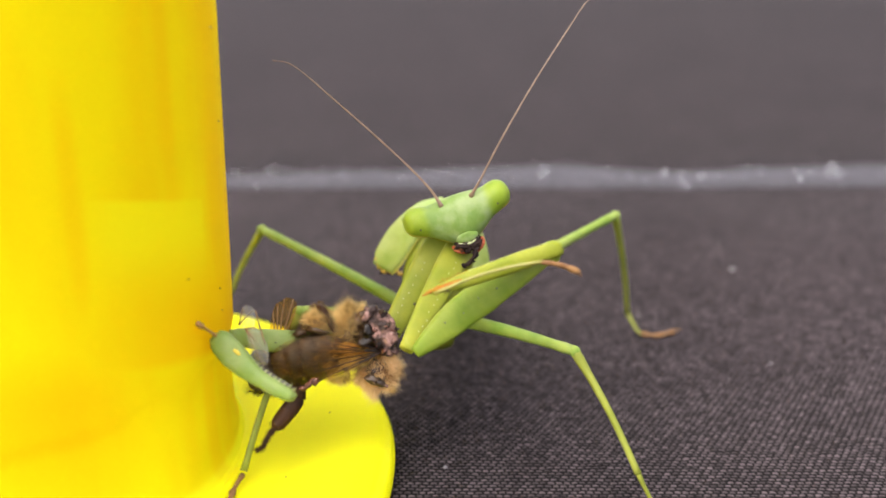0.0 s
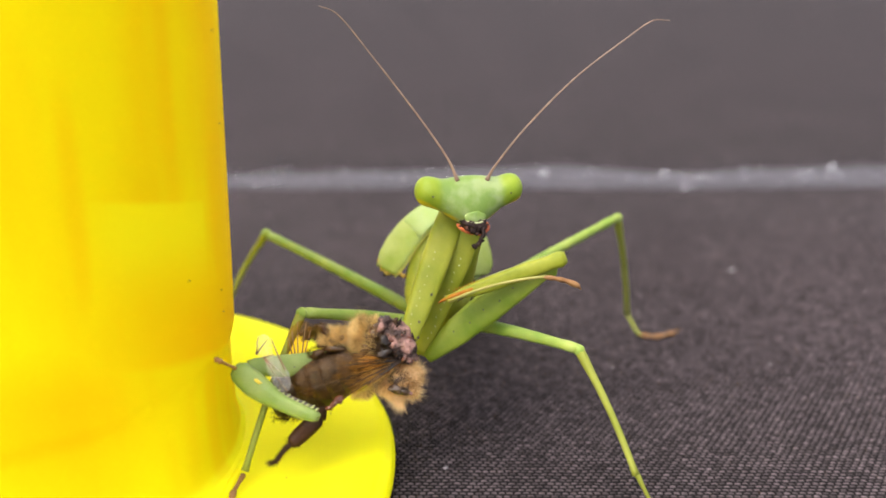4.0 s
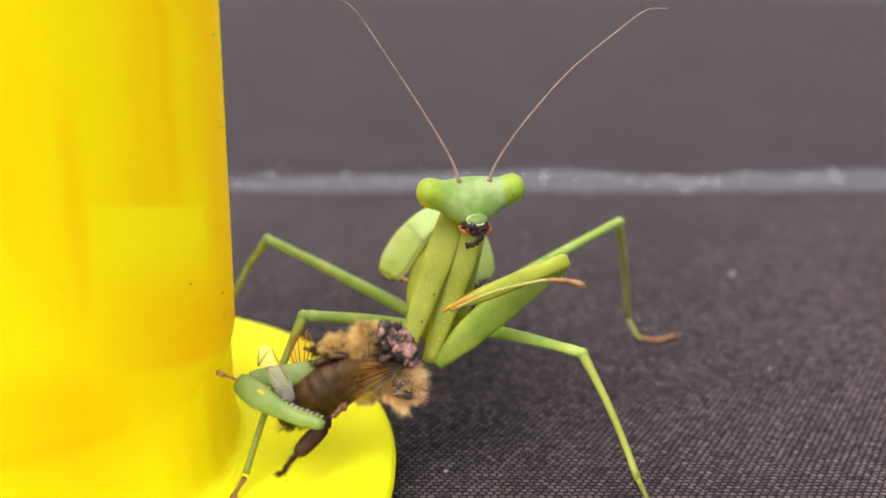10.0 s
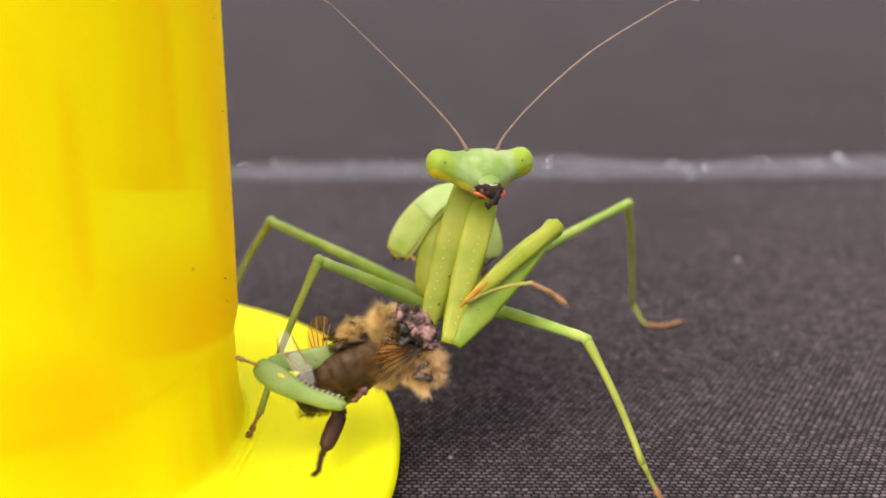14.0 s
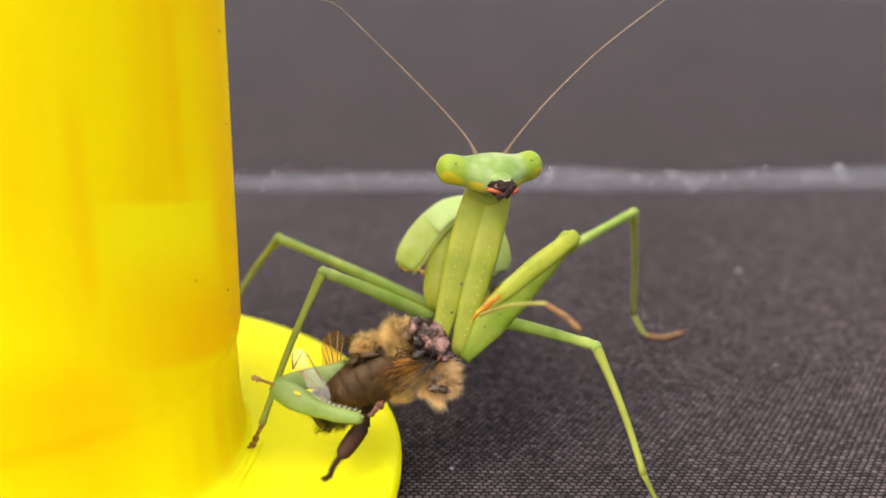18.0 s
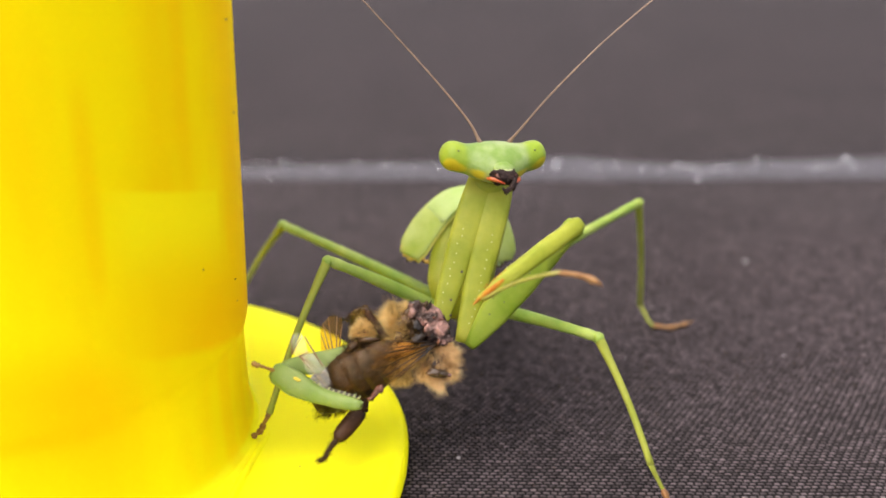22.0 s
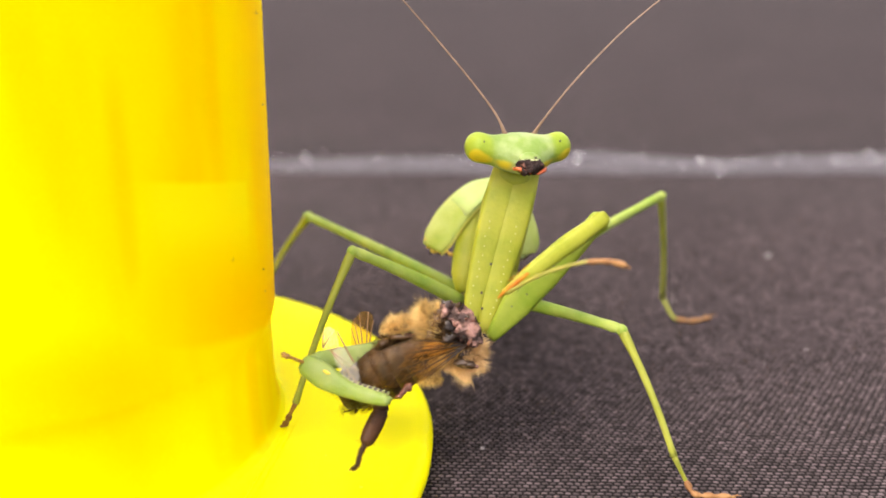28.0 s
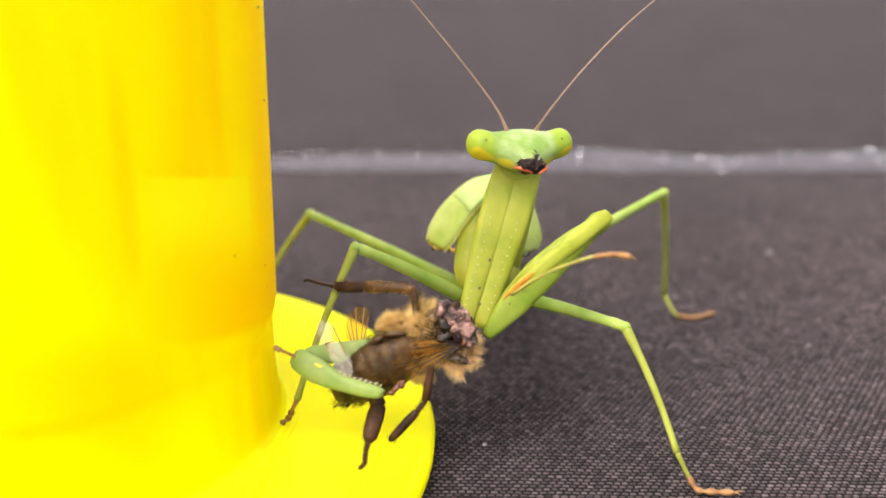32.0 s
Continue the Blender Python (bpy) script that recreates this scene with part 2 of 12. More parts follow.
WING = wing_material()
PALE_WING = WING.copy()
PALE_WING.name = "pale_wing_membrane"
PALE_WING.node_tree.nodes["Principled BSDF"].inputs["Base Color"].default_value = (0.75, 0.72, 0.62, 1)
PALE_WING.node_tree.nodes["Map Range"].inputs["To Min"].default_value = 0.06
PALE_WING.node_tree.nodes["Map Range"].inputs["To Max"].default_value = 0.28
PALE_WING.node_tree.nodes["Transparent BSDF"].inputs["Color"].default_value = (0.95, 0.92, 0.82, 1)
AMBER_WING = WING.copy()
AMBER_WING.name = "amber_wing_membrane"
AMBER_WING.node_tree.nodes["Map Range"].inputs["To Max"].default_value = 0.2
AMBER_WING.node_tree.nodes["Principled BSDF"].inputs["Base Color"].default_value = (0.50, 0.28, 0.06, 1)
AMBER_WING.node_tree.nodes["Transparent BSDF"].inputs["Color"].default_value = (0.9, 0.62, 0.22, 1)
VEIN = surface("wing_vein", (0.16, 0.08, 0.03), (0.26, 0.15, 0.06), 0.45, 900, 5000, 0.1, 0.01)


def yellow_plastic():
    """Milky translucent yellow polypropylene with cloudy streaks along its height."""
    m, n, l, b = nodes_of("yellow_plastic")
    tc, mp = n.new("ShaderNodeTexCoord"), n.new("ShaderNodeMapping")
    mp.inputs["Scale"].default_value = (170, 170, 42)
    cloud, fine = n.new("ShaderNodeTexNoise"), n.new("ShaderNodeTexNoise")
    cloud.inputs["Scale"].default_value, cloud.inputs["Detail"].default_value = 1.0, 3
    fine.inputs["Scale"].default_value = 900
    l.new(tc.outputs["Object"], mp.inputs["Vector"])
    l.new(mp.outputs["Vector"], cloud.inputs["Vector"])
    l.new(tc.outputs["Object"], fine.inputs["Vector"])
    ramp = n.new("ShaderNodeValToRGB")
    ramp.color_ramp.elements[0].position, ramp.color_ramp.elements[1].position = 0.36, 0.56
    ramp.color_ramp.elements[0].color, ramp.color_ramp.elements[1].color = (0.92, 0.72, 0.0003, 1), (0.93, 0.835, 0.0005, 1)
    l.new(cloud.outputs["Fac"], ramp.inputs["Fac"])
    # a paler rectangular patch on the side
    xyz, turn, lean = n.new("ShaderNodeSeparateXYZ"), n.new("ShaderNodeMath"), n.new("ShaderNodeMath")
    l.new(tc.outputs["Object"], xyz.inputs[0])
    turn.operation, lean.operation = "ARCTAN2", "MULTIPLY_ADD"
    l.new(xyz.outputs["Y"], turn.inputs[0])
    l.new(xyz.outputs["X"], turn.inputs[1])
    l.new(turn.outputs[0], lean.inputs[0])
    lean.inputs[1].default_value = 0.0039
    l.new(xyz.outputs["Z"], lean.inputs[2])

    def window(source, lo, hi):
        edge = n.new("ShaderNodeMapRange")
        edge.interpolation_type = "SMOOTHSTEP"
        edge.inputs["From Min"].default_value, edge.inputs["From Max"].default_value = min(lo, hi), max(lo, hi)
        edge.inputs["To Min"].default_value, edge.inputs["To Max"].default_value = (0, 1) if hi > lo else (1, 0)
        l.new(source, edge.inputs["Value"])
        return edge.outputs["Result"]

    pale_patch = None
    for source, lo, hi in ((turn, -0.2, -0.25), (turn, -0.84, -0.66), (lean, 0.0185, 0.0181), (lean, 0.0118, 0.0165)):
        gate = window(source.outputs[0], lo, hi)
        if pale_patch is not None:
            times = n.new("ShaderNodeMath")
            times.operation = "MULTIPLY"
            l.new(pale_patch, times.inputs[0])
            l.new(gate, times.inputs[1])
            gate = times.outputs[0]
        pale_patch = gate
    # the flange is as pale as the patch
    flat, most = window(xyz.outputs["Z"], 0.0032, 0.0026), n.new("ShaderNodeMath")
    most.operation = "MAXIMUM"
    l.new(pale_patch, most.inputs[0])
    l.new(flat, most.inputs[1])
    pale_patch = most.outputs[0]
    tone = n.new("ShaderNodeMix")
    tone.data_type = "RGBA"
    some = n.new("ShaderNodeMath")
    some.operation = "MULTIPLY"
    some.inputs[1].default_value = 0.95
    l.new(pale_patch, some.inputs[0])
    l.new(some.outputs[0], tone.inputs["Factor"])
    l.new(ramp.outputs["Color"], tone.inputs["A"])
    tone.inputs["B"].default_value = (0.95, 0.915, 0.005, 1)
    # gold of light's longer way through the plastic, painted: lower wall, side strip; also gold: collar patch, three
    # streaks
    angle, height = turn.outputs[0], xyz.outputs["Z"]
    gold_glow = None
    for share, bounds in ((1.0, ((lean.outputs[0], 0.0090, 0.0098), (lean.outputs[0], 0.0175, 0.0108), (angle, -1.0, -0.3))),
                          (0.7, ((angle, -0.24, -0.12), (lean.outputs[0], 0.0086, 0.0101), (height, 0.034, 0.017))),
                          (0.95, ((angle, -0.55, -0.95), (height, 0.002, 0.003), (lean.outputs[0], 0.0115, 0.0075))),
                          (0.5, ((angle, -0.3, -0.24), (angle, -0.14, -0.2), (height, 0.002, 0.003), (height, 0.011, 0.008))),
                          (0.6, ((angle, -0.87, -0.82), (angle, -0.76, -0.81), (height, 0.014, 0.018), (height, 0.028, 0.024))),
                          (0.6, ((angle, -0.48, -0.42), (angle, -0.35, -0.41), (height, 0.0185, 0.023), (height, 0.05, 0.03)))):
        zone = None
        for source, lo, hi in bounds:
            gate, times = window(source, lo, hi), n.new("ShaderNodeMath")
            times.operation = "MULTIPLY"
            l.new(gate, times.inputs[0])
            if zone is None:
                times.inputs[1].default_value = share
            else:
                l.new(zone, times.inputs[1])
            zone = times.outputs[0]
        if gold_glow is not None:
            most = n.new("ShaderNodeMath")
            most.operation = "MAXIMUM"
            l.new(gold_glow, most.inputs[0])
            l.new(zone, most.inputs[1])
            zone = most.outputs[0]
        gold_glow = zone
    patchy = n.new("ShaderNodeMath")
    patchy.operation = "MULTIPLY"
    l.new(gold_glow, patchy.inputs[0])
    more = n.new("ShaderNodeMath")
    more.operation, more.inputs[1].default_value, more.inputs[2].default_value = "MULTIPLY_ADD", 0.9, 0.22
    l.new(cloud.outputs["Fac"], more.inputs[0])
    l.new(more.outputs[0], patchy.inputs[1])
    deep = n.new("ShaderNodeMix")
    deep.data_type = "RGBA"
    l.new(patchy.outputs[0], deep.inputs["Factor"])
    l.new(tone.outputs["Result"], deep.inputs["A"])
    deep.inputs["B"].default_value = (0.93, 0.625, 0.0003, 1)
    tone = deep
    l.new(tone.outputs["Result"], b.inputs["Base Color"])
    b.inputs["Roughness"].default_value = 0.35
    b.inputs["Specular IOR Level"].default_value = 0.04
    trans, mixer = n.new("ShaderNodeBsdfTranslucent"), n.new("ShaderNodeMixShader")
    l.new(tone.outputs["Result"], trans.inputs["Color"])
    mixer.inputs["Fac"].default_value = 0.4
    bump = n.new("ShaderNodeBump")
    bump.inputs["Strength"].default_value, bump.inputs["Distance"].default_value = 0.25, 0.08 * MM
    l.new(fine.outputs["Fac"], bump.inputs["Height"])
    l.new(bump.outputs["Normal"], b.inputs["Normal"])
    l.new(b.outputs[0], mixer.inputs[1])
    l.new(trans.outputs[0], mixer.inputs[2])
    l.new(mixer.outputs[0], n["Material Output"].inputs["Surface"])
    return m


YELLOW = yellow_plastic()


WEAVE_X, WEAVE_Y, WEAVE_STEP = 0.48, 0.345, 0.44  # pitch of the threads in millimetres


def fabric_material():
    """Charcoal woven cloth: half-drop rows of short raised threads over dark gaps."""
    m, n, l, b = nodes_of("charcoal_weave")
    tc, mp, brick = n.new("ShaderNodeTexCoord"), n.new("ShaderNodeMapping"), n.new("ShaderNodeTexBrick")
    mp.inputs["Scale"].default_value = (1000, 1000, 1000)
    l.new(tc.outputs["Object"], mp.inputs["Vector"])
    warp, off, add = n.new("ShaderNodeTexNoise"), n.new("ShaderNodeVectorMath"), n.new("ShaderNodeVectorMath")
    warp.inputs["Scale"].default_value = 1500
    off.operation, add.operation = "MULTIPLY_ADD", "ADD"
    off.inputs[1].default_value, off.inputs[2].default_value = (0.2, 0.16, 0), (-0.1, -0.08, 0)
    l.new(tc.outputs["Object"], warp.inputs["Vector"])
    l.new(warp.outputs["Color"], off.inputs[0])
    # each row of threads steps sideways from the one before, as in a twill
    apart, joined = n.new("ShaderNodeSeparateXYZ"), n.new("ShaderNodeCombineXYZ")
    row, whole, slip = n.new("ShaderNodeMath"), n.new("ShaderNodeMath"), n.new("ShaderNodeMath")
    row.operation, whole.operation, slip.operation = "DIVIDE", "FLOOR", "MULTIPLY_ADD"
    row.inputs[1].default_value, slip.inputs[1].default_value = WEAVE_Y, -WEAVE_STEP * WEAVE_X
    l.new(mp.outputs["Vector"], apart.inputs[0])
    l.new(apart.outputs["Y"], row.inputs[0])
    l.new(row.outputs[0], whole.inputs[0])
    l.new(whole.outputs[0], slip.inputs[0])
    l.new(apart.outputs["X"], slip.inputs[2])
    l.new(slip.outputs[0], joined.inputs["X"])
    l.new(apart.outputs["Y"], joined.inputs["Y"])
    l.new(joined.outputs["Vector"], add.inputs[0])
    l.new(off.outputs["Vector"], add.inputs[1])
    l.new(add.outputs["Vector"], brick.inputs["Vector"])
    brick.offset = 0.0
    for key, value in (("Scale", 1.0), ("Mortar Size", 0.13), ("Mortar Smooth", 0.9), ("Bias", 0.0), ("Brick Width", WEAVE_X), ("Row Height", WEAVE_Y)):
        brick.inputs[key].default_value = value
    brick.inputs["Color1"].default_value = (0.030, 0.0236, 0.0236, 1)
    brick.inputs["Color2"].default_value = (0.078, 0.0615, 0.0622, 1)
    brick.inputs["Mortar"].default_value = (0.004, 0.003, 0.003, 1)
    stain, fuzz = n.new("ShaderNodeTexNoise"), n.new("ShaderNodeTexNoise")
    stain.inputs["Scale"].default_value, stain.inputs["Detail"].default_value = 70, 6
    fuzz.inputs["Scale"].default_value, fuzz.inputs["Detail"].default_value = 2600, 3
    rng, rng2 = n.new("ShaderNodeMapRange"), n.new("ShaderNodeMapRange")
    for t, r, lo, hi in ((stain, rng, 0.7, 1.3), (fuzz, rng2, 0.2, 1.8)):
        l.new(tc.outputs["Object"], t.inputs["Vector"])
        r.inputs["To Min"].default_value, r.inputs["To Max"].default_value = lo, hi
        l.new(t.outputs["Fac"], r.inputs["Value"])
    # beyond the seam the flat cloth's missing thread shade is put into its colour
    beyond, shade = n.new("ShaderNodeMapRange"), n.new("ShaderNodeMath")
    for key, value in (("From Min", 0.119), ("From Max", 0.123), ("To Min", 1.0), ("To Max", 0.84)):
        beyond.inputs[key].default_value = value
    tall = n.new("ShaderNodeSeparateXYZ")
    l.new(tc.outputs["Object"], tall.inputs[0])
    l.new(tall.outputs["Y"], beyond.inputs["Value"])
    shade.operation = "MULTIPLY"
    l.new(rng.outputs["Result"], shade.inputs[0])
    l.new(beyond.outputs["Result"], shade.inputs[1])
    both, mul = n.new("ShaderNodeMath"), n.new("ShaderNodeVectorMath")
    both.operation, mul.operation = "MULTIPLY", "SCALE"
    l.new(shade.outputs[0], both.inputs[0])
    l.new(rng2.outputs["Result"], both.inputs[1])
    l.new(brick.outputs["Color"], mul.inputs[0])
    l.new(both.outputs[0], mul.inputs["Scale"])
    l.new(mul.outputs["Vector"], b.inputs["Base Color"])
    bump = n.new("ShaderNodeBump")
    bump.inputs["Strength"].default_value, bump.inputs["Distance"].default_value = 0.6, 0.1 * MM
    l.new(fuzz.outputs["Fac"], bump.inputs["Height"])
    l.new(bump.outputs["Normal"], b.inputs["Normal"])
    b.inputs["Roughness"].default_value = 0.8
    b.inputs["Specular IOR Level"].default_value = 0.05
    b.inputs["Sheen Weight"].default_value = 0.0
    b.inputs["Sheen Roughness"].default_value = 0.5
    b.inputs["Sheen Tint"].default_value = (1.0, 0.88, 0.88, 1)
    return m


FABRIC = fabric_material()
SEAM = surface("seam_grey", (0.020, 0.0172, 0.0188), (0.060, 0.0515, 0.057), 0.6, 1100, 2400, 1.0, 0.5, spec=0.25, mid=(0.3, 0.72))
GLITTER, _n, _l, _b = nodes_of("bright_fleck")
_b.inputs["Base Color"].default_value, _b.inputs["Metallic"].default_value, _b.inputs["Roughness"].default_value = (0.95, 0.95, 0.97, 1), 1.0, 0.12


# ---- mesh builders (millimetres in, metres out) ----
def loft(path, radii, n=12, hint=(0, 1, 0), close=True, square=1.0, axis=None):
    """A tube along path; each radius is a number or (across, along hint); square below 1 flattens the sides."""
    def bent(v):
        return math.copysign(abs(v) ** square, v)
    pts = [Vector(p) for p in path]
    bm = bmesh.new()
    rings = []
    h = Vector(hint)
    for i, p in enumerate(pts):
        d = (pts[min(i + 1, len(pts) - 1)] - pts[max(i - 1, 0)]).normalized()
        if axis:
            d = Vector(axis)
        y = (h - d * h.dot(d)).normalized()
        x = y.cross(d)
        h = y
        r = radii[i] if isinstance(radii[i], (tuple, list)) else (radii[i], radii[i])
        rings.append([bm.verts.new((p + x * (r[0] * bent(math.cos(TAU * k / n))) + y * (r[1] * bent(math.sin(TAU * k / n)))) * MM) for k in range(n)])
    for a, b in zip(rings, rings[1:]):
        for k in range(n):
            bm.faces.new((a[k], a[(k + 1) % n], b[(k + 1) % n], b[k]))
    if close:
        bm.faces.new(rings[0][::-1])
        bm.faces.new(rings[-1])
    for f in bm.faces:
        f.smooth = True
    return bm


def curve_pts(pts, steps):
    """Catmull-Rom points through pts."""
    p = [Vector(q) for q in pts]
    p = [p[0] * 2 - p[1]] + p + [p[-1] * 2 - p[-2]]
    out = []
    for i in range(1, len(p) - 2):
        for s in range(steps):
            t = s / steps
            a, b, c, d = p[i - 1:i + 3]
            out.append(0.5 * ((2 * b) + (c - a) * t + (2 * a - 5 * b + 4 * c - d) * t * t + (3 * b - a - 3 * c + d) * t ** 3))
    return out + [p[-2]]


def vary(values, count):
    """Stretch a short list of radii evenly over count rings."""
    xs = np.linspace(0, len(values) - 1, count)
    return [float(v) for v in np.interp(xs, range(len(values)), values)]


def limb(length, shape, n=12, bow=0.0, steps=14, sag=0.0, square=1.0):
    """A limb segment along +z: shape rows are (share of length, across, deep, shift along y)."""
    s = sorted(shape)
    us = np.linspace(0, 1, steps)
    k = [r[0] for r in s]
    path = [(-sag * math.sin(math.pi * u), float(np.interp(u, k, [r[3] for r in s])) + bow * math.sin(math.pi * u), u * length) for u in us]
    rad = [(float(np.interp(u, k, [r[1] for r in s])), float(np.interp(u, k, [r[2] for r in s]))) for u in us]
    return loft(path, rad, n, square=square)


def blob(c, r, turn=(0, 0, 0), seg=16, rough=0.0, seed=0):
    bm = bmesh.new()
    bmesh.ops.create_uvsphere(bm, u_segments=seg, v_segments=max(6, seg * 2 // 3), radius=1)
    e = Euler([radians(a) for a in turn]).to_matrix()
    for v in bm.verts:
        k = 1 + rough * noise.noise(v.co * 2.3 + Vector((seed, seed * 1.7, 0)))
        v.co = (e @ Vector((v.co.x * r[0] * k, v.co.y * r[1] * k, v.co.z * r[2] * k)) + Vector(c)) * MM
    for f in bm.faces:
        f.smooth = True
    return bm


def merge(*bms):
    out = bmesh.new()
    for b in bms:
        me = bpy.data.meshes.new("tmp")
        b.to_mesh(me)
        out.from_mesh(me)
        bpy.data.meshes.remove(me)
        b.free()
    return out


def lathe(profile, n=96):
    bm = bmesh.new()
    rings = [[bm.verts.new((r * MM * math.cos(TAU * k / n), r * MM * math.sin(TAU * k / n), z * MM)) for k in range(n)] for r, z in profile]
    for a, b in zip(rings, rings[1:]):
        for k in range(n):
            bm.faces.new((a[k], a[(k + 1) % n], b[(k + 1) % n], b[k]))
    for f in bm.faces:
        f.smooth = True
    return bm


def part(name, bm, material, parent=None, label="", m=None):
    me = bpy.data.meshes.new(name)
    bmesh.ops.recalc_face_normals(bm, faces=bm.faces[:])
    bm.to_mesh(me)
    bm.free()
    me.materials.append(material)
    ob = new(name, me)
    ob.parent = parent
    if m is not None:
        ob.matrix_basis = m
    if label:
        tagged(ob, label)
    return ob


def thing(name, x, y, z, label, category, group="", kind=""):
    ob = new(name)
    ob.matrix_basis = at(x, y, z)
    return tagged(ob, label, category, group, kind)


def hairs(spots, length, width, jitter, seed, clump=0.0):
    """Fine tapering hairs: each spot is (root, direction)."""
    rnd = random.Random(seed)
    vs, fs = [], []
    for root, d in spots:
        d = (Vector(d).normalized() + noise.noise_vector(Vector(root) * 1.9) * clump).normalized()
        d = (d + Vector((rnd.uniform(-1, 1), rnd.uniform(-1, 1), rnd.uniform(-1, 1))) * jitter).normalized()
        side = d.cross(Vector((rnd.uniform(-1, 1), rnd.uniform(-1, 1), rnd.uniform(-1, 1)))).normalized() * width
        ln = length * rnd.uniform(0.55, 1.15) * max(0.3, 1 + clump * 1.1 * noise.noise(Vector(root) * 2.6))
        bend = Vector((rnd.uniform(-1, 1), rnd.uniform(-1, 1), rnd.uniform(-1, 1))) * ln * 0.25
        k = len(vs)
        p = Vector(root)
        for q in (p - side, p + side, p + d * ln * 0.55 + bend * 0.4 + side * 0.6, p + d * ln * 0.55 + bend * 0.4 - side * 0.6, p + d * ln + bend):
            vs.append(q * MM)
        fs += [(k, k + 1, k + 2, k + 3), (k + 3, k + 2, k + 4)]
    bm = bmesh.new()
    bv = [bm.verts.new(v) for v in vs]
    for f in fs:
        bm.faces.new([bv[i] for i in f])
    return bm


def on_blob(c, r, count, seed, low=(-1, -1, -1), high=(1, 1, 1)):
    """Even spots on an ellipsoid, between the given limits of its unit sphere."""
    rnd = random.Random(seed)
    out = []
    while len(out) < count:
        d = Vector((rnd.gauss(0, 1), rnd.gauss(0, 1), rnd.gauss(0, 1))).normalized()
        if all(low[i] <= d[i] <= high[i] for i in range(3)):
            out.append((Vector((c[0] + d.x * r[0] * 0.97, c[1] + d.y * r[1] * 0.97, c[2] + d.z * r[2] * 0.97)), Vector((d.x / r[0], d.y / r[1], d.z / r[2]))))
    return out


# ---- ground: one sheet of dark woven cloth with a pale seam ----
def build_ground():
    # the near stretch has its threads in relief; the rest of the same sheet is flat
    x0, x1, y0, y1, step = -14.0, 48.0, 42.0, 112.0, 0.08
    xs, ys = np.arange(x0, x1 + step / 2, step), np.arange(y0, y1 + 0.04, 0.08)
    gx, gy = np.meshgrid(xs, ys)
    u = (gx / WEAVE_X - WEAVE_STEP * np.floor(gy / WEAVE_Y)) % 1.0
    v = gy / WEAVE_Y % 1.0
    h = 0.12 * (0.35 + 0.65 * np.sqrt(np.clip(np.sin(np.pi * u), 0, 1))) * np.clip(np.sin(np.pi * v), 0, 1)
    edge = np.minimum(np.minimum(gx - x0, x1 - gx), np.minimum(gy - y0, y1 - gy))
    h *= np.clip(edge / 4.0, 0, 1) * np.clip((y1 - gy) / 24.0, 0.0, 1)
    h += 0.03 * np.sin(gx * 1.7 + gy * 0.9) * np.sin(gy * 2.3 - gx * 0.6) * np.clip(edge / 4.0, 0, 1)
    far = 5000.0
    co = np.stack([gx.ravel(), gy.ravel(), h.ravel() - 0.17], 1)
    nx, ny = len(xs), len(ys)
    idx = np.arange(nx * ny).reshape(ny, nx)
    quads = np.stack([idx[:-1, :-1].ravel(), idx[:-1, 1:].ravel(), idx[1:, 1:].ravel(), idx[1:, :-1].ravel()], 1)
    bx, by = (-far, x0, x1, far), (-far + 120, y0, y1, far + 120)
    border = [(bx[i], by[j], -0.17) for j in range(4) for i in range(4)]
    base = len(co)
    outer = [(base + j * 4 + i, base + j * 4 + i + 1, base + j * 4 + i + 5, base + j * 4 + i + 4) for j in range(3) for i in range(3) if (i, j) != (1, 1)]
    me = bpy.data.meshes.new("ground")
    me.from_pydata(np.concatenate([co, np.array(border)]) * MM, [], quads.tolist() + outer)
    me.polygons.foreach_set("use_smooth", [True] * len(me.polygons))
    me.materials.append(FABRIC)
    ground = new("ground", me)
    tagged(ground, "charcoal grey tightly woven cloth spread out flat", "fabric", kind="structure")
    # the seam: a low, wavy ridge, broader in places
    along = (-150, -60, -25, -13.5, -2.3, 14.8, 21.6, 26.9, 35.6, 46.8, 55, 80, 200)
    back = (122.5, 122.0, 122.2, 124.2, 125.0, 127.4, 125.4, 123.7, 124.8, 126.8, 127.3, 125.5, 126.5)
    pts, rad = [], []
    for i in range(241):
        x = -150 + i * 1.45
        far_side = float(np.interp(x, along, back)) - 1.0 + 0.5 * noise.noise(Vector((x * 0.15, 4.3, 0)))
        near_side = 116.2 + 0.35 * noise.noise(Vector((x * 0.2, 8.3, 0))) + max(0.0, (x - 30) * 0.035)
        pts.append((x, (near_side + far_side) / 2, -0.1))
        rad.append(((far_side - near_side) / 2, 0.45 + 0.08 * noise.noise(Vector((x * 0.3, 2.3, 0)))))
    seam = part("trim", loft(pts, rad, 16, hint=(0, 0, 1)), SEAM)
    tagged(seam, "pale grey raised seam running across the dark cloth", "seam", kind="structure")
    hem = [(70 + i * 4.0, 330 - i * 1.6 + 0.8 * noise.noise(Vector((i * 0.4, 2.2, 0))), -0.1) for i in range(50)]
    tagged(part("trim", loft(hem, [(4.5, 0.9)] * 50, 12, hint=(0, 0, 1)), SEAM), "pale grey hem at the far edge of the cloth", "hem", kind="structure")
    rnd = random.Random(5)
    bits = []
    for i in range(520):
        x = rnd.uniform(-70, 95)
        y = 121 + rnd.gauss(0, 1.9)
        r = rnd.choice((0.03, 0.04, 0.05, 0.05, 0.06, 0.07, 0.09)) * (1 + 1.6 * (rnd.random() < 0.12))
        bits.append(blob((x, y, 0.4 - abs(y - 121) * 0.05), (r, r, r * 0.7), seg=6))
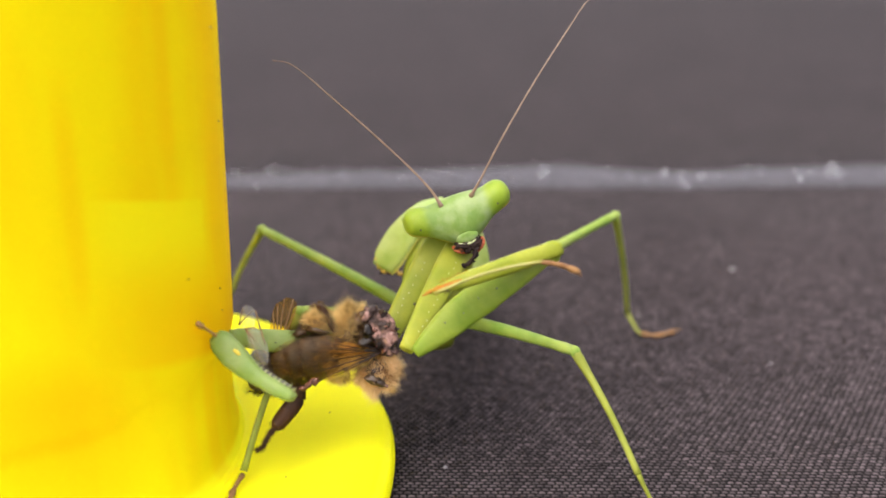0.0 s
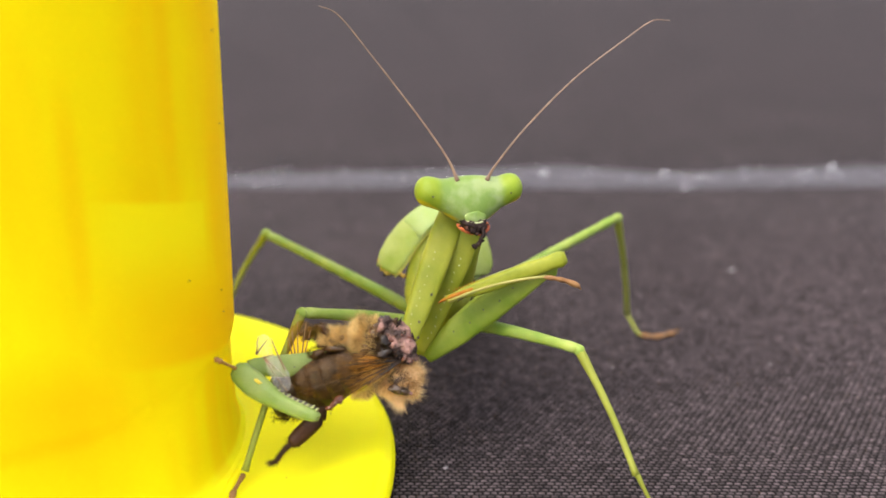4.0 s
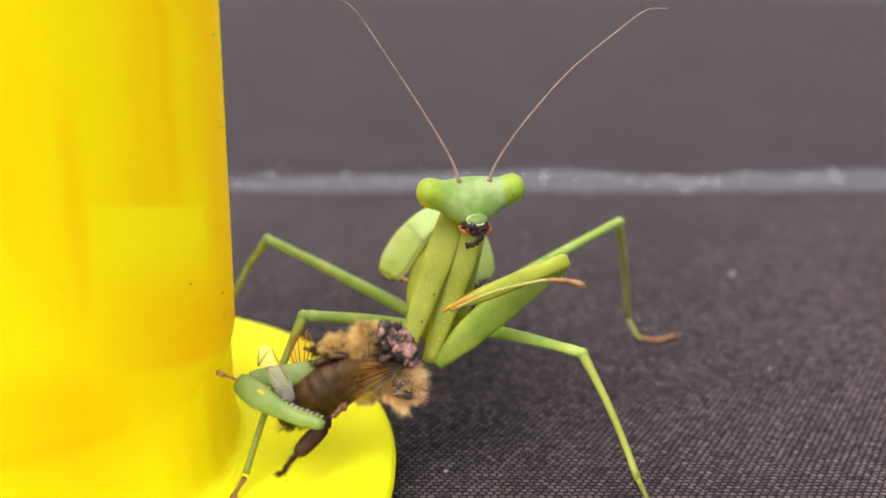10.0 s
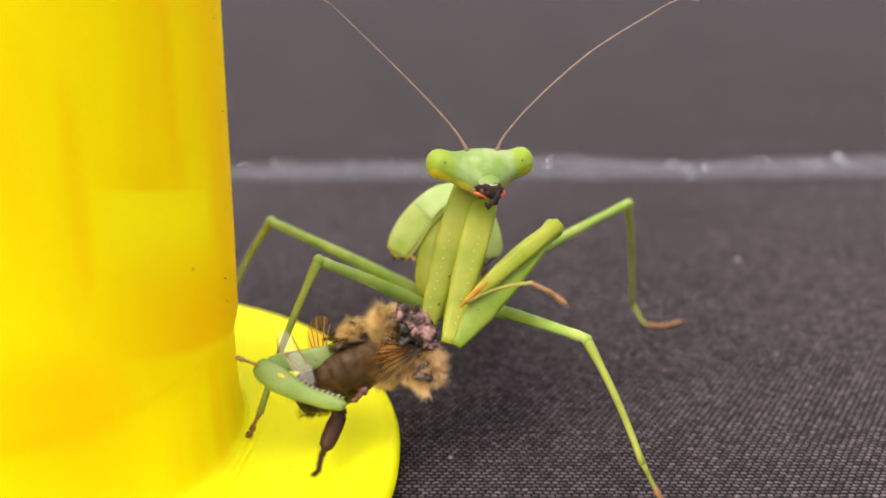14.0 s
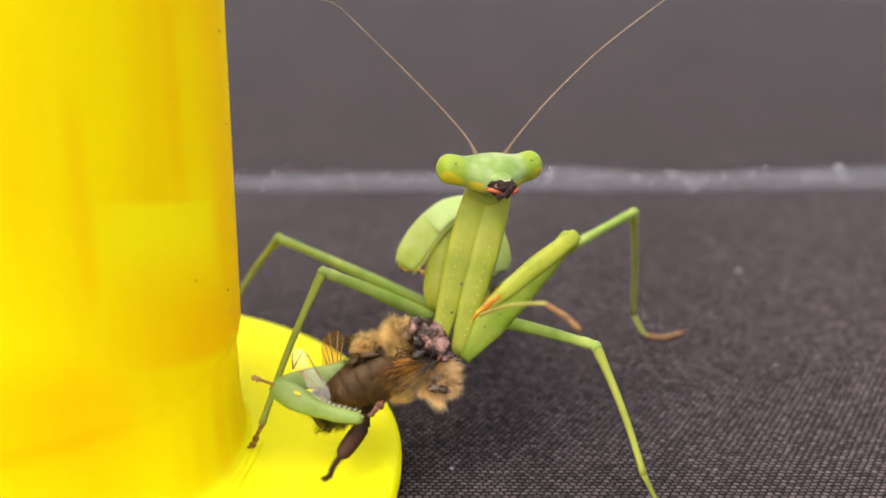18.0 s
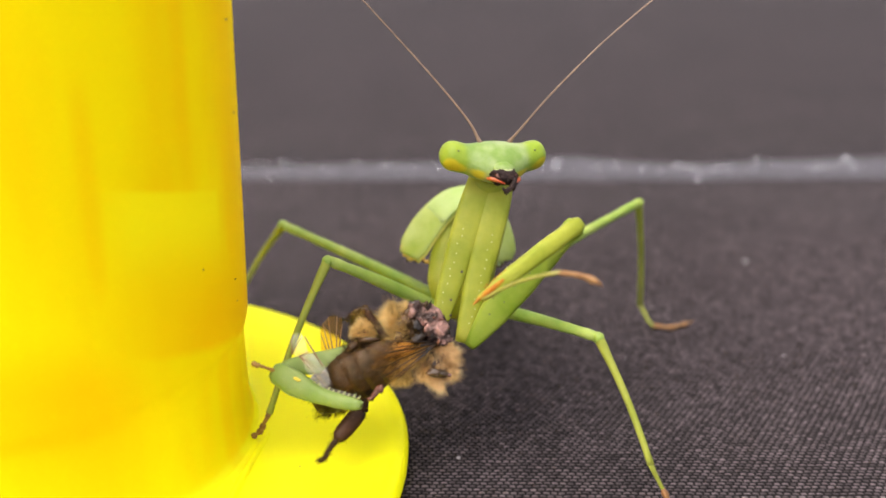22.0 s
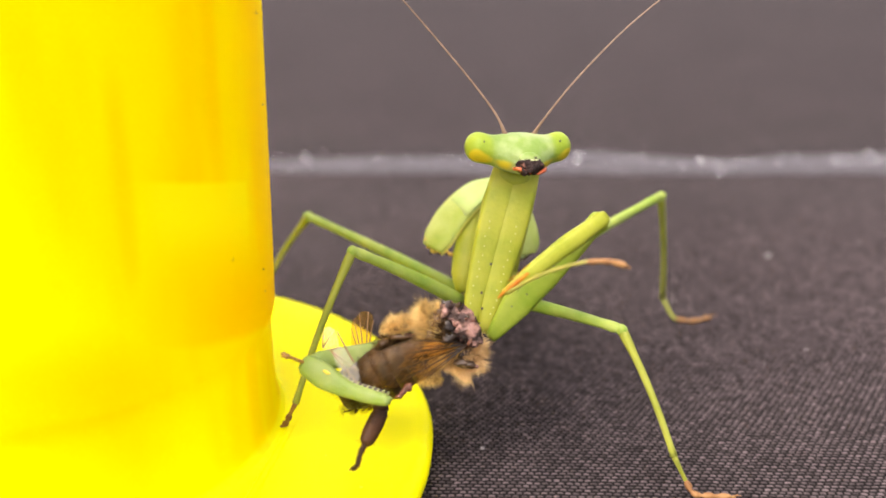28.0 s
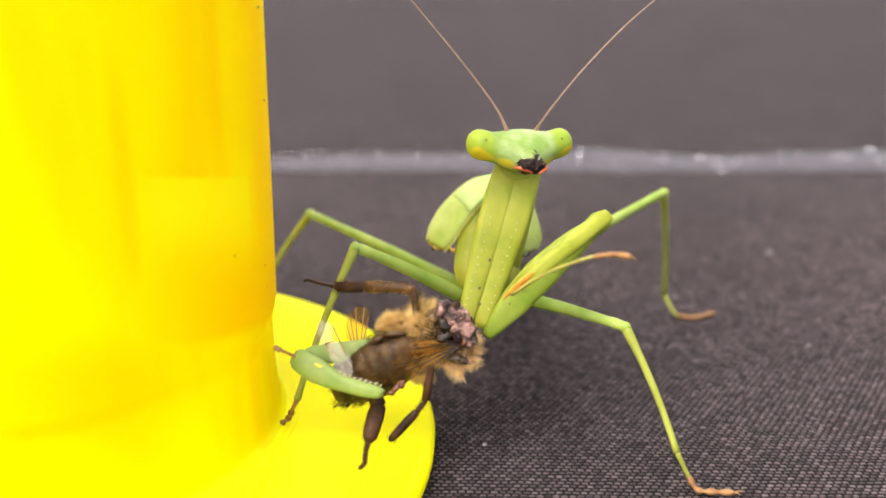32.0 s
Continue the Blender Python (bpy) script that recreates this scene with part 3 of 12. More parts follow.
    for x, y, r in ((12.7, 123.3, 0.19), (22.5, 120.4, 0.17), (27.0, 121.8, 0.2), (28.7, 120.8, 0.17), (34.6, 120.3, 0.1), (48.2, 124.6, 0.27), (42.9, 119.8, 0.17), (10.2, 119.9, 0.09), (-15.7, 119.3, 0.1), (-11.7, 120.0, 0.13), (-7.8, 121.7, 0.12)):
        bits.append(blob((x, y, 0.3), (r, r, r), seg=8))
    flecks = part("bright_flecks", merge(*bits), GLITTER)
    tagged(flecks, "tiny bright glints along the pale seam", "glitter", kind="stuff")


build_ground()


def build_lint():
    rnd = random.Random(17)
    bits = [blob((27.0, 90.6, 0.1), (0.3, 0.2, 0.15), seg=8, rough=0.6), blob((0.2, 56.9, 0.05), (0.16, 0.12, 0.08), seg=8, rough=0.6)]
    for i in range(70):
        x, y = rnd.uniform(-4, 75), rnd.uniform(50, 150)
        r = rnd.uniform(0.02, 0.05) * (1 + y / 150)
        bits.append(blob((x, y, r * 0.3 if y < 90 else -0.1 + r * 0.4), (r * rnd.uniform(0.8, 2.2), r, r * 0.6), (0, 0, rnd.uniform(0, 180)), 6, 0.5, i))
    tagged(part("lint", merge(*bits), LINT), "pale specks of lint scattered on the dark cloth", "lint", kind="stuff")


build_lint()


# ---- yellow container with a round flange ----
CUP = (-26.5, 55.5)


def build_container():
    c = thing("plastic_container", CUP[0], CUP[1], 0, "bright yellow translucent plastic container with round foot on dark cloth", "container")
    wall = [(14.5, 2.3), (14.05, 2.75), (13.85, 3.6), (13.75, 5.5), (13.75, 8.5), (13.8, 9.2), (13.98, 9.55), (14.1, 10.1), (14.2, 14), (14.5, 30), (14.8, 50), (15.1, 62), (15.0, 62.6), (14.6, 62.8), (14.2, 62.4), (13.6, 50), (13.2, 30), (12.9, 14), (12.6, 9.5), (11.9, 7.6), (11.5, 6)]
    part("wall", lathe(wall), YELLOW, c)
    foot = [(11.6, 5.9), (12.9, 4.5), (13.3, 3.4), (13.9, 2.7), (14.3, 2.5), (15.0, 2.32), (16.4, 2.22), (20, 2.15), (22.6, 2.05), (23.3, 1.8), (23.6, 1.2), (23.55, 0.5), (23.1, 0.1), (20, 0.05), (14, 0.4), (11.8, 1.5), (11.2, 3.2), (8, 3.4), (0.3, 3.5), (0.3, 4.4), (8, 4.4), (10.8, 4.9), (11.4, 5.8)]
    part("flange", lathe(foot, 128), YELLOW, c, "flat round yellow flange with a shallow collar")
    rib = [(15.1, 1.2, 2.25), (14.8, -0.5, 2.3), (14.35, -3.8, 2.3), (13.9, -7.2, 2.32), (13.3, -11.0, 2.35)]
    part("rib", loft(curve_pts(rib, 5), vary([0.05, 0.2, 0.26, 0.28, 0.28], 21), 10), YELLOW, c, "low moulded rib on the flange")

    for sx, sy, r in ((13.3, -1.7, 0.1), (17.4, -3.0, 0.07), (19.2, 4.6, 0.05), (16.6, 3.2, 0.05), (19.8, -6.2, 0.06), (15.9, -7.5, 0.06)):
        z = 2.75 if math.hypot(sx, sy) < 15.2 else 2.17
        part("dirt_speck", blob((sx, sy, z), (r * 1.3, r, r * 0.5), seg=8, rough=0.4), DARK, c)
    for turn, z, r, skin in ((-0.36, 15.4, 0.05, DARK), (-0.1, 13.4, 0.05, DARK), (-0.02, 27.6, 0.06, LINT), (0.02, 22.5, 0.05, LINT), (-0.09, 12.0, 0.04, LINT)):
        wide = 14.2 + (z - 14) * 0.019
        part("dirt_speck", blob((wide * math.cos(turn), wide * math.sin(turn), z), (r, r, r), seg=8, rough=0.5), skin, c)


build_container()

# ---- the mantis ----
BX, BY = 0.0, 68.0
mantis = thing("praying_mantis", BX, BY, 0, "light green praying mantis with raised forelegs, eating a honeybee", "mantis")
parts = {}


def limb_part(key, name, bm, material, label=""):
    parts[key] = part(name, bm, material, mantis, label)
    return parts[key]


def build_body():
    body = limb_part("thorax", "thorax", loft([(0.6, -6.6, 8.8), (0.6, -5, 9.0), (0.5, -2, 9.2), (0.3, 1, 8.0)], [0.8, 1.3, 1.4, 1.2], 16, (0, 0, 1)), GREEN)
    part("side_plate", loft(curve_pts([(-0.5, -1.6, 13.0), (-1.0, -2.4, 11.6), (-1.35, -3.4, 10.2), (-1.55, -4.4, 8.9), (-1.6, -5.0, 7.8)], 4), [(w, w * 0.8) for w in vary([0.4, 0.8, 1.0, 0.95, 0.55], 17)], 14, (0, -1, 0)), GREEN, body, "olive green side plate of the thorax")
    ab = [(0.3, 0.0, 7.9), (0.6, 4, 6.9), (0.8, 9, 5.4), (0.9, 13, 4.2), (0.9, 17, 3.4), (0.8, 20, 3.0), (0.7, 22, 2.9)]
    path = curve_pts(ab, 5)
    rad = vary([1.1, 1.4, 1.6, 1.7, 1.6, 1.1, 0.4], len(path))
    rad = [r * (1 + 0.05 * math.sin(i * 2.1)) for i, r in enumerate(rad)]
    limb_part("abdomen", "abdomen", loft(path, [(r, r * 0.85) for r in rad], 16, (0, 0, 1)), GREEN, "segmented green abdomen")
    # wing pads: rounded leaf-like shields hanging over both flanks
    for side, pts in ((-1, [(0.5, -1.1, 14.0), (-1.0, -1.55, 13.5), (-2.35, -2.05, 12.3), (-3.25, -2.55, 11.05), (-3.75, -2.9, 10.1)]), (1, [(1.5, -1.8, 13.3), (1.8, -2.0, 12.6), (2.1, -2.4, 11.6), (2.35, -2.8, 10.5), (2.4, -3.0, 9.8)])):
        path = curve_pts(pts, 5)
        wide = vary([0.85, 1.15, 1.28, 1.36, 1.3, 0.95], len(path))
        pad = limb_part("pad%d" % side, "wing_pad", loft(path, [(0.22 + 0.06 * w, w) for w in wide], 16, (-0.684 * side, -0.669, -0.225)), PAD_GREEN, "pale green rounded wing pad")
        part("upper_plate", loft([Vector(p) + Vector((0, -0.18, 0.12)) for p in path[:10]], [(0.2, w * 0.9) for w in wide[:9]] + [(0.05, wide[9] * 0.75)], 16, (-0.684 * side, -0.669, -0.225)), PAD_PALE, pad, "pale overlapping upper plate")
        end, across = Vector(path[-1]), Vector((-0.684 * side, -0.669, -0.225))
        down = (end - Vector(path[-3])).normalized()
        frill = [end + across * u * 0.92 + down * (0.06 * math.sin(k * 2.1) - 0.5 * min(u * u, 1.0) + 0.12) + Vector((0, 0.1 * math.sin(k * 1.3) - 0.05, 0)) for k, u in enumerate(np.linspace(-1, 1.9 if side < 0 else 1.2, 22))]
        part("torn_edge", loft(frill, [(0.1 + 0.05 * math.sin(k * 1.7), 0.12 + 0.07 * math.sin(k * 2.9)) for k in range(22)], 8), PAD_EDGE if side < 0 else PAD_PALE, pad, "ragged dark yellow lower edge" if side < 0 else "ragged pale lower edge")
        for k in range(2, 20, 5 if side < 0 else 2):
            part("tatter", blob(frill[k] + down * 0.12 + Vector((0, -0.1, 0)), (0.13, 0.07, 0.1), (0, 30 * k, 20 * k), 8, 0.9, k), CHITIN, pad, "dark withered tatter on the edge")
        rim = [Vector(p) + Vector((-0.66 * side * w, -0.64 * w - 0.12, -0.2 * w)) for p, w in zip(path, wide)]
        part("rim", loft(rim[2:], vary([0.02, 0.04, 0.06, 0.07, 0.05], len(rim) - 2), 8), RIM, pad, "yellow rim of the wing pad")


build_body()


def build_prothorax():
    # from the neck down to the thorax, along +z; its front faces +y
    bm = limb(11.2, [(0, 0.95, 0.62, 0), (0.06, 1.2, 0.66, -0.05), (0.2, 1.6, 0.78, -0.25), (0.4, 1.6, 0.9, -0.3), (0.7, 1.6, 0.95, -0.3), (1, 1.5, 0.95, -0.25)], 20, steps=18)
    limb_part("prothorax", "prothorax", bm, GREEN, "long green neck shield")


build_prothorax()


def build_head():
    # face towards -y, eyes along x, crown up; built in sections from one eye to the other
    half = [(0, 0.98, -2.05, 0.95), (0.35, 0.98, -2.0, 0.95), (0.7, 0.96, -1.85, 0.94), (1.05, 0.92, -1.66, 0.92), (1.4, 0.87, -1.44, 0.88), (1.7, 0.86, -1.2, 0.84), (1.95, 0.9, -1.03, 0.84), (2.2, 0.97, -0.92, 0.87), (2.45, 1.02, -0.83, 0.9), (2.7, 1.02, -0.75, 0.88), (2.92, 0.95, -0.66, 0.79), (3.1, 0.81, -0.53, 0.65), (3.23, 0.62, -0.36, 0.47), (3.31, 0.42, -0.16, 0.28), (3.34, 0.22, 0.02, 0.12)]

    def sections(rows_, close=True):
        return loft([(x, 0.05 - 0.06 * (1 + math.cos(math.pi * min(1, abs(x) / 1.6))), (u + w) / 2) for x, u, w, d in rows_], [(d, (u - w) / 2) for x, u, w, d in rows_], 40, (0, 0, 1), close, axis=(1, 0, 0))
    head = limb_part("head", "head", sections([(-x, u, w, d) for x, u, w, d in half[:0:-1]] + half), HEAD_SKIN, "triangular green head with wide-set eyes")
    for s in (-1, 1):
        part("eye", sections([(s * (x + 0.006), u * 1.008, w * 1.008, d * 1.008) for x, u, w, d in half[6:]], False), HEAD_SKIN, head, "bulging yellow-green eye")
        part("pupil", blob((s * 2.42 - 0.08, -0.83, -0.3), (0.06, 0.06, 0.06), seg=8), DARK, head, "tiny dark pupil spot")
        feeler = [(0.85, -0.2, -1.95), (0.86, -0.4, -2.2), (0.68, -0.48, -2.44), (0.4, -0.5, -2.62), (0.18, -0.45, -2.7)] if s > 0 else [(-0.95, -0.2, -1.95), (-0.86, -0.42, -2.18), (-0.6, -0.5, -2.38), (-0.32, -0.48, -2.52), (-0.1, -0.45, -2.62)]
        part("palp", loft(curve_pts(feeler, 4), [r * (1 + 0.22 * math.sin(k * 2.3)) for k, r in enumerate(vary([0.1, 0.12, 0.12, 0.09, 0.04] if s > 0 else [0.1, 0.12, 0.11, 0.08, 0.04], 17))], 10), RED, head, "orange-red mouth feeler")
        part("mandible", blob((s * 0.34, -0.6, -2.08), (0.3, 0.3, 0.34), (0, s * 28, 0), 16, 0.9, 4 + s), SCRAP, head, "dark brown jaw")
    part("mouth", blob((0.02, -0.42, -2.06), (0.86, 0.46, 0.36), (0, 0, 0), 24, 0.6, 3), SCRAP, head, "dark open mouth")
    for k, (x, z, r) in enumerate(((-0.55, -2.15, 0.14), (-0.2, -2.4, 0.17), (0.15, -2.3, 0.2), (0.5, -2.2, 0.15), (0.05, -2.62, 0.11), (-0.75, -1.98, 0.12))):
        part("prey_crumb", blob((x, -0.72, z), (r, r * 0.7, r * 1.3), (20 * k, 40 * k, 15), 10, 1.3, 20 + k), SCRAP if k % 3 else TISSUE, head, "dark crumb of prey on the jaws")
    part("face_shield", blob((0, -0.78, -0.55), (1.1, 0.12, 0.3), (8, 0, 0), 24), HEAD_SKIN, head, "pale raised shield on the face")
    for z in (-0.28,):
        part("face_crease", loft(curve_pts([(-0.8, -0.86, z + 0.1), (-0.3, -0.94, z), (0.3, -0.94, z), (0.8, -0.86, z + 0.1)], 4), vary([0.01, 0.035, 0.035, 0.01], 13), 6), HEAD_SKIN, head, "low crease across the face")
    part("clypeus", blob((0, -0.74, -1.12), (0.86, 0.15, 0.42), (16, 0, 0), 24), HEAD_SKIN, head, "raised plate above the mouth")
    part("labrum", blob((0, -0.72, -1.62), (0.66, 0.2, 0.42), (12, 0, 0), 24, 0.12, 5), HEAD_SKIN, head, "rounded pale green upper lip")
    part("lip_edge", loft(curve_pts([(-0.62, -0.76, -1.78), (-0.3, -0.88, -1.94), (0.05, -0.9, -1.98), (0.35, -0.87, -1.92), (0.62, -0.76, -1.78)], 4), [r * (1 + 0.3 * math.sin(k * 1.9)) for k, r in enumerate(vary([0.02, 0.05, 0.055, 0.05, 0.02], 17))], 8), WHITE_DOT, head, "whitish rim of the upper lip")
    scrap = curve_pts([(0.3, 0, 0.1), (0.22, -0.05, -0.3), (0.1, -0.12, -0.68), (-0.3, -0.12, -0.98), (-0.75, -0.08, -1.05)], 3)
    parts["scrap"] = part("prey_scrap", merge(*[blob(p, (0.13 + 0.07 * math.sin(k * 1.7) ** 2, 0.12, 0.15 + 0.06 * math.cos(k * 2.3)), (25 * k, 50 * k, 35 * k), 10, 1.5, 30 + k) for k, p in enumerate(scrap)]), SCRAP, head, "dark ragged bee leg held in the jaws", at(0, -0.75, -2.1))
    la = curve_pts([(0, 0, 0), (-0.5, 0, 1.4), (-1.95, 0.3, 4.0), (-4.3, 0.9, 7.8), (-6.0, 1.4, 10.4), (-7.1, 1.7, 11.1)], 8)
    ra = curve_pts([(0, 0, 0), (0.5, -0.3, 1.1), (2.3, -0.8, 3.3), (5.1, -1.6, 6.0), (8.1, -2.4, 8.1), (9.85, -2.85, 9.15), (11.1, -3.2, 9.15)], 8)
    for key, pts, x in (("antenna_left", la, -0.85), ("antenna_right", ra, 0.98)):
        a = part("antenna", loft(pts, [r + 0.1 * math.exp(-k / 3.0) for k, r in enumerate(vary([0.06, 0.055, 0.05, 0.042, 0.034, 0.022], len(pts)))], 8), ANTENNA, head, "long thin brown antenna", at(x, -0.55, 0.6))
        parts[key] = a


build_head()


def build_forelegs():
    for side, s in (("left", -1), ("right", 1)):
        trunk = limb(11.1, [(0, 0.5, 0.12, -0.6), (0.08, 0.72, 0.26, -0.3), (0.22, 0.86, 0.34, -0.1), (0.42, 0.89, 0.36, 0), (0.65, 0.77, 0.36, 0), (0.88, 0.58, 0.34, 0), (1, 0.42, 0.28, 0)], 24, steps=26, square=0.72)
        bmesh.ops.translate(trunk, verts=trunk.verts[:], vec=(0, 0, -2.3 * MM))
        coxa = limb_part("coxa_" + side, "coxa", trunk, GREEN, "foreleg base with a row of white dots")
        for i in range(12):
            part("dot", blob((0.2 * s + 0.08 * math.sin(i * 2.2), 0.35, 2.1 + i * 0.5 + 0.08 * math.sin(i * 5.1)), (0.042, 0.035, 0.05), seg=8), WHITE_DOT, coxa)
        if s < 0:
            for sz, sx in ((4.6, 0.45), (6.4, 0.3), (7.3, 0.55)):
                part("speck", blob((sx, 0.36, sz), (0.08, 0.04, 0.09), seg=8), DARK, coxa)
        length = 9.9 if s > 0 else 9.6
        femur = limb_part("raptor_femur_" + side, "foreleg_femur", limb(length, [(0, 0.34, 0.3, 0), (0.08, 0.55, 0.34, 0), (0.25, 0.88, 0.38, 0), (0.5, 1.0, 0.38, 0), (0.75, 0.8, 0.36, 0), (0.9, 0.56, 0.36, 0), (0.95, 0.64, 0.44, 0), (0.985, 0.62, 0.44, 0), (1, 0.36, 0.28, 0)] if s > 0 else [(0, 0.34, 0.34, 0), (0.08, 0.48, 0.36, 0), (0.3, 0.74, 0.4, 0), (0.55, 0.74, 0.4, 0), (0.8, 0.64, 0.4, 0), (0.95, 0.5, 0.38, 0), (1, 0.34, 0.28, 0)], 24, steps=40, square=0.7, sag=-0.32 if s > 0 else -0.45), GREEN_RAPTOR if s > 0 else GREEN_GRASP, "broad flattened green foreleg femur")
        for i in range(5):
            part("speck", blob((0.4 - 0.16 * (i % 2), 0.4, 2.4 + i * 1.15), (0.05, 0.04, 0.05), seg=8), DARK, femur)
        tl = 7.7 if s > 0 else 5.75
        tib = limb_part("raptor_tibia_" + side, "foreleg_tibia", limb(tl, [(0, 0.38, 0.36, 0), (0.04, 0.53, 0.4, 0), (0.12, 0.46, 0.36, 0), (0.3, 0.52, 0.37, 0), (0.7, 0.46, 0.32, 0), (0.88, 0.32, 0.25, 0), (0.95, 0.21, 0.18, 0)] if s > 0 else [(0, 0.45, 0.36, 0.0), (0.05, 0.66, 0.46, 0), (0.25, 0.76, 0.46, 0), (0.45, 0.6, 0.42, 0), (0.6, 0.48, 0.4, 0), (0.8, 0.44, 0.38, 0), (0.95, 0.36, 0.33, 0), (1.0, 0.22, 0.22, 0)], 20, steps=24, square=0.8, sag=0 if s > 0 else 0.34), GREEN if s > 0 else GREEN_GRASP, "green foreleg tibia folded against the femur")
        for k in range(11 if s < 0 else 34):
            u = 0.4 + 0.56 * k / 10 if s < 0 else 0.1 + 0.82 * k / 33
            x = (0.5 - 0.12 * u - 0.34 * math.sin(math.pi * u)) if s < 0 else -0.44 + 0.14 * u ** 3
            ln = (0.21 if s < 0 else 0.1) * (0.75 + 0.5 * ((k * 7) % 5) / 4)
            d = -s
            part("spine", loft([(x - d * 0.08, 0.12, u * tl), (x + d * ln * 0.5, 0.14, u * tl + ln * 0.2), (x + d * ln, 0.12, u * tl + ln * 0.5)], [0.075 if s < 0 else 0.045, 0.05 if s < 0 else 0.03, 0.012], 6), (ORANGE if k > 24 else SPINE) if s > 0 else SPINE, tib)
        if s < 0:
            # black strip put in for the shade between the spines
            part("spine_shade", loft(curve_pts([(0.5 - 0.12 * u - 0.34 * math.sin(math.pi * u) + 0.06, 0.02, u * tl) for u in (0.4, 0.6, 0.8, 0.95)], 4), vary([0.05, 0.1, 0.1, 0.05], 13), 8), DARK, tib, "dark strip put in as shade behind the spines")
            part("yellow_spot", blob((0.12, 0.47, 1.75), (0.1, 0.06, 0.26), seg=10, rough=0.4), STRIPE, tib, "small bright yellow spot")
        else:
            for k in range(3):
                part("claw_spine", loft([(0.12 + 0.05 * k, 0.15, tl * (0.82 + 0.035 * k)), (0.3 + 0.05 * k, 0.18, tl * (0.86 + 0.035 * k))], [0.05, 0.012], 6), SCRAP, tib, "short dark spine")
            part("claw_patch", loft(curve_pts([(-0.06, 0.06, tl * 0.7), (-0.06, 0.1, tl * 0.78), (-0.04, 0.1, tl * 0.86), (-0.02, 0.08, tl * 0.93)], 4), vary([0.03, 0.2, 0.2, 0.17], 13), 12), ORANGE, tib, "orange-stained end of the shin")
        if s > 0:
            part("brown_ridge", loft(curve_pts([(0.3, 0.12, tl * 0.12), (0.3, 0.16, tl * 0.45), (0.2, 0.16, tl * 0.8)], 5), vary([0.05, 0.1, 0.08], 11), 8), RIDGE, tib, "brownish ridge along the shin")
        part("claw", loft(curve_pts([(0, 0, tl * 0.88), (-0.02, 0.05, tl * 0.94), (-0.03, 0.06, tl), (0.05, 0.02, tl * 1.07)] if s > 0 else [(0, 0, tl * 0.92), (0.08, 0, tl * 0.97), (0.14, 0, tl), (0.2, 0, tl * 1.01)], 4), vary([0.25, 0.2, 0.12, 0.03] if s > 0 else [0.24, 0.18, 0.1, 0.02], 13), 10), ORANGE if s > 0 else GREEN_GRASP, tib, "hooked claw")
        if s > 0:
            tar = limb_part("raptor_tarsus_right", "foreleg_tarsus", limb(6.0, [(0, 0.12, 0.1, 0), (0.3, 0.1, 0.09, 0), (0.7, 0.09, 0.08, 0), (1, 0.1, 0.1, 0)], 8, sag=0.28), SHAFT, "thin pale foot shaft")
            parts["raptor_foot"] = part("foot", limb(2.2, [(0, 0.1, 0.1, 0), (0.2, 0.16, 0.14, 0), (0.32, 0.12, 0.1, 0.03), (0.5, 0.17, 0.15, 0.05), (0.62, 0.13, 0.11, 0.05), (0.8, 0.2, 0.16, 0), (0.93, 0.17, 0.13, -0.03), (1, 0.06, 0.05, -0.06)], 10, steps=24, sag=0.1), TARSUS, tar, "orange-brown jointed foot", at(0, 0, 5.9))
            part("toe", loft([(0.02, 0, 2.05), (0.14, 0, 2.25), (0.22, -0.02, 2.3)], [0.07, 0.05, 0.015], 8), TARSUS, parts["raptor_foot"])
        else:
            tar = limb_part("raptor_tarsus_left", "foreleg_tarsus", limb(1.2, [(0, 0.11, 0.1, 0), (0.5, 0.085, 0.08, 0), (1, 0.1, 0.1, 0)], 8), RIDGE, "thin foot shaft")
            toes = limb(0.5, [(0, 0.08, 0.08, 0), (0.18, 0.17, 0.15, 0), (0.3, 0.1, 0.1, 0.05), (0.48, 0.18, 0.15, 0.1), (0.6, 0.11, 0.1, 0.08), (0.8, 0.19, 0.15, 0), (0.92, 0.12, 0.1, -0.1), (1, 0.03, 0.03, -0.15)], 8, steps=22)
            part("foot", toes, RIDGE, tar, "orange-brown jointed foot", at(0, 0, 1.12))


build_forelegs()

LEG_LENGTHS = {'hind_right': (13.43, 10.74), 'middle_right': (8.95, 8.0), 'hind_left': (13.85, 12.34), 'middle_left': (8.83, 9.75)}


def build_walking_legs():
    for key, (l1, l2) in LEG_LENGTHS.items():
        big = 1.12 if key.startswith("hind") else 1.0
        femur = limb_part(key + "_femur", "leg_femur", limb(l1, [(0, 0.36, 0.4, 0), (0.08, 0.42, 0.46, 0), (0.4, 0.37, 0.41, 0), (0.85, 0.29, 0.31, 0), (0.96, 0.34, 0.37, 0), (1, 0.27, 0.29, 0)], 12, bow=0.12), GREEN_LEG, "slender green thigh")
        limb_part(key + "_tibia", "leg_tibia", limb(l2, [(0, 0.27, 0.3, 0), (0.05, 0.31, 0.32, 0), (0.2, 0.22, 0.24, 0), (0.6, 0.19, 0.2, 0), (0.94, 0.19, 0.19, 0), (1, 0.24, 0.22, 0)], 12, bow=0.2), GREEN_SHIN, "thin green shin")
        part("knee", blob((0, 0, 0.05), (0.33 * big, 0.35 * big, 0.36), (0, 0, 0), 14, 0.15, 2), GREEN_LEG, parts[key + "_tibia"], "rounded knee joint")


build_walking_legs()


def tarsus(pts):
    path = curve_pts(pts, 6)
    rad = [0.085 + 0.13 * abs(math.sin(i * 0.7)) for i in range(len(path))]
    rad[-1] = 0.05
    return loft(path, rad, 8)


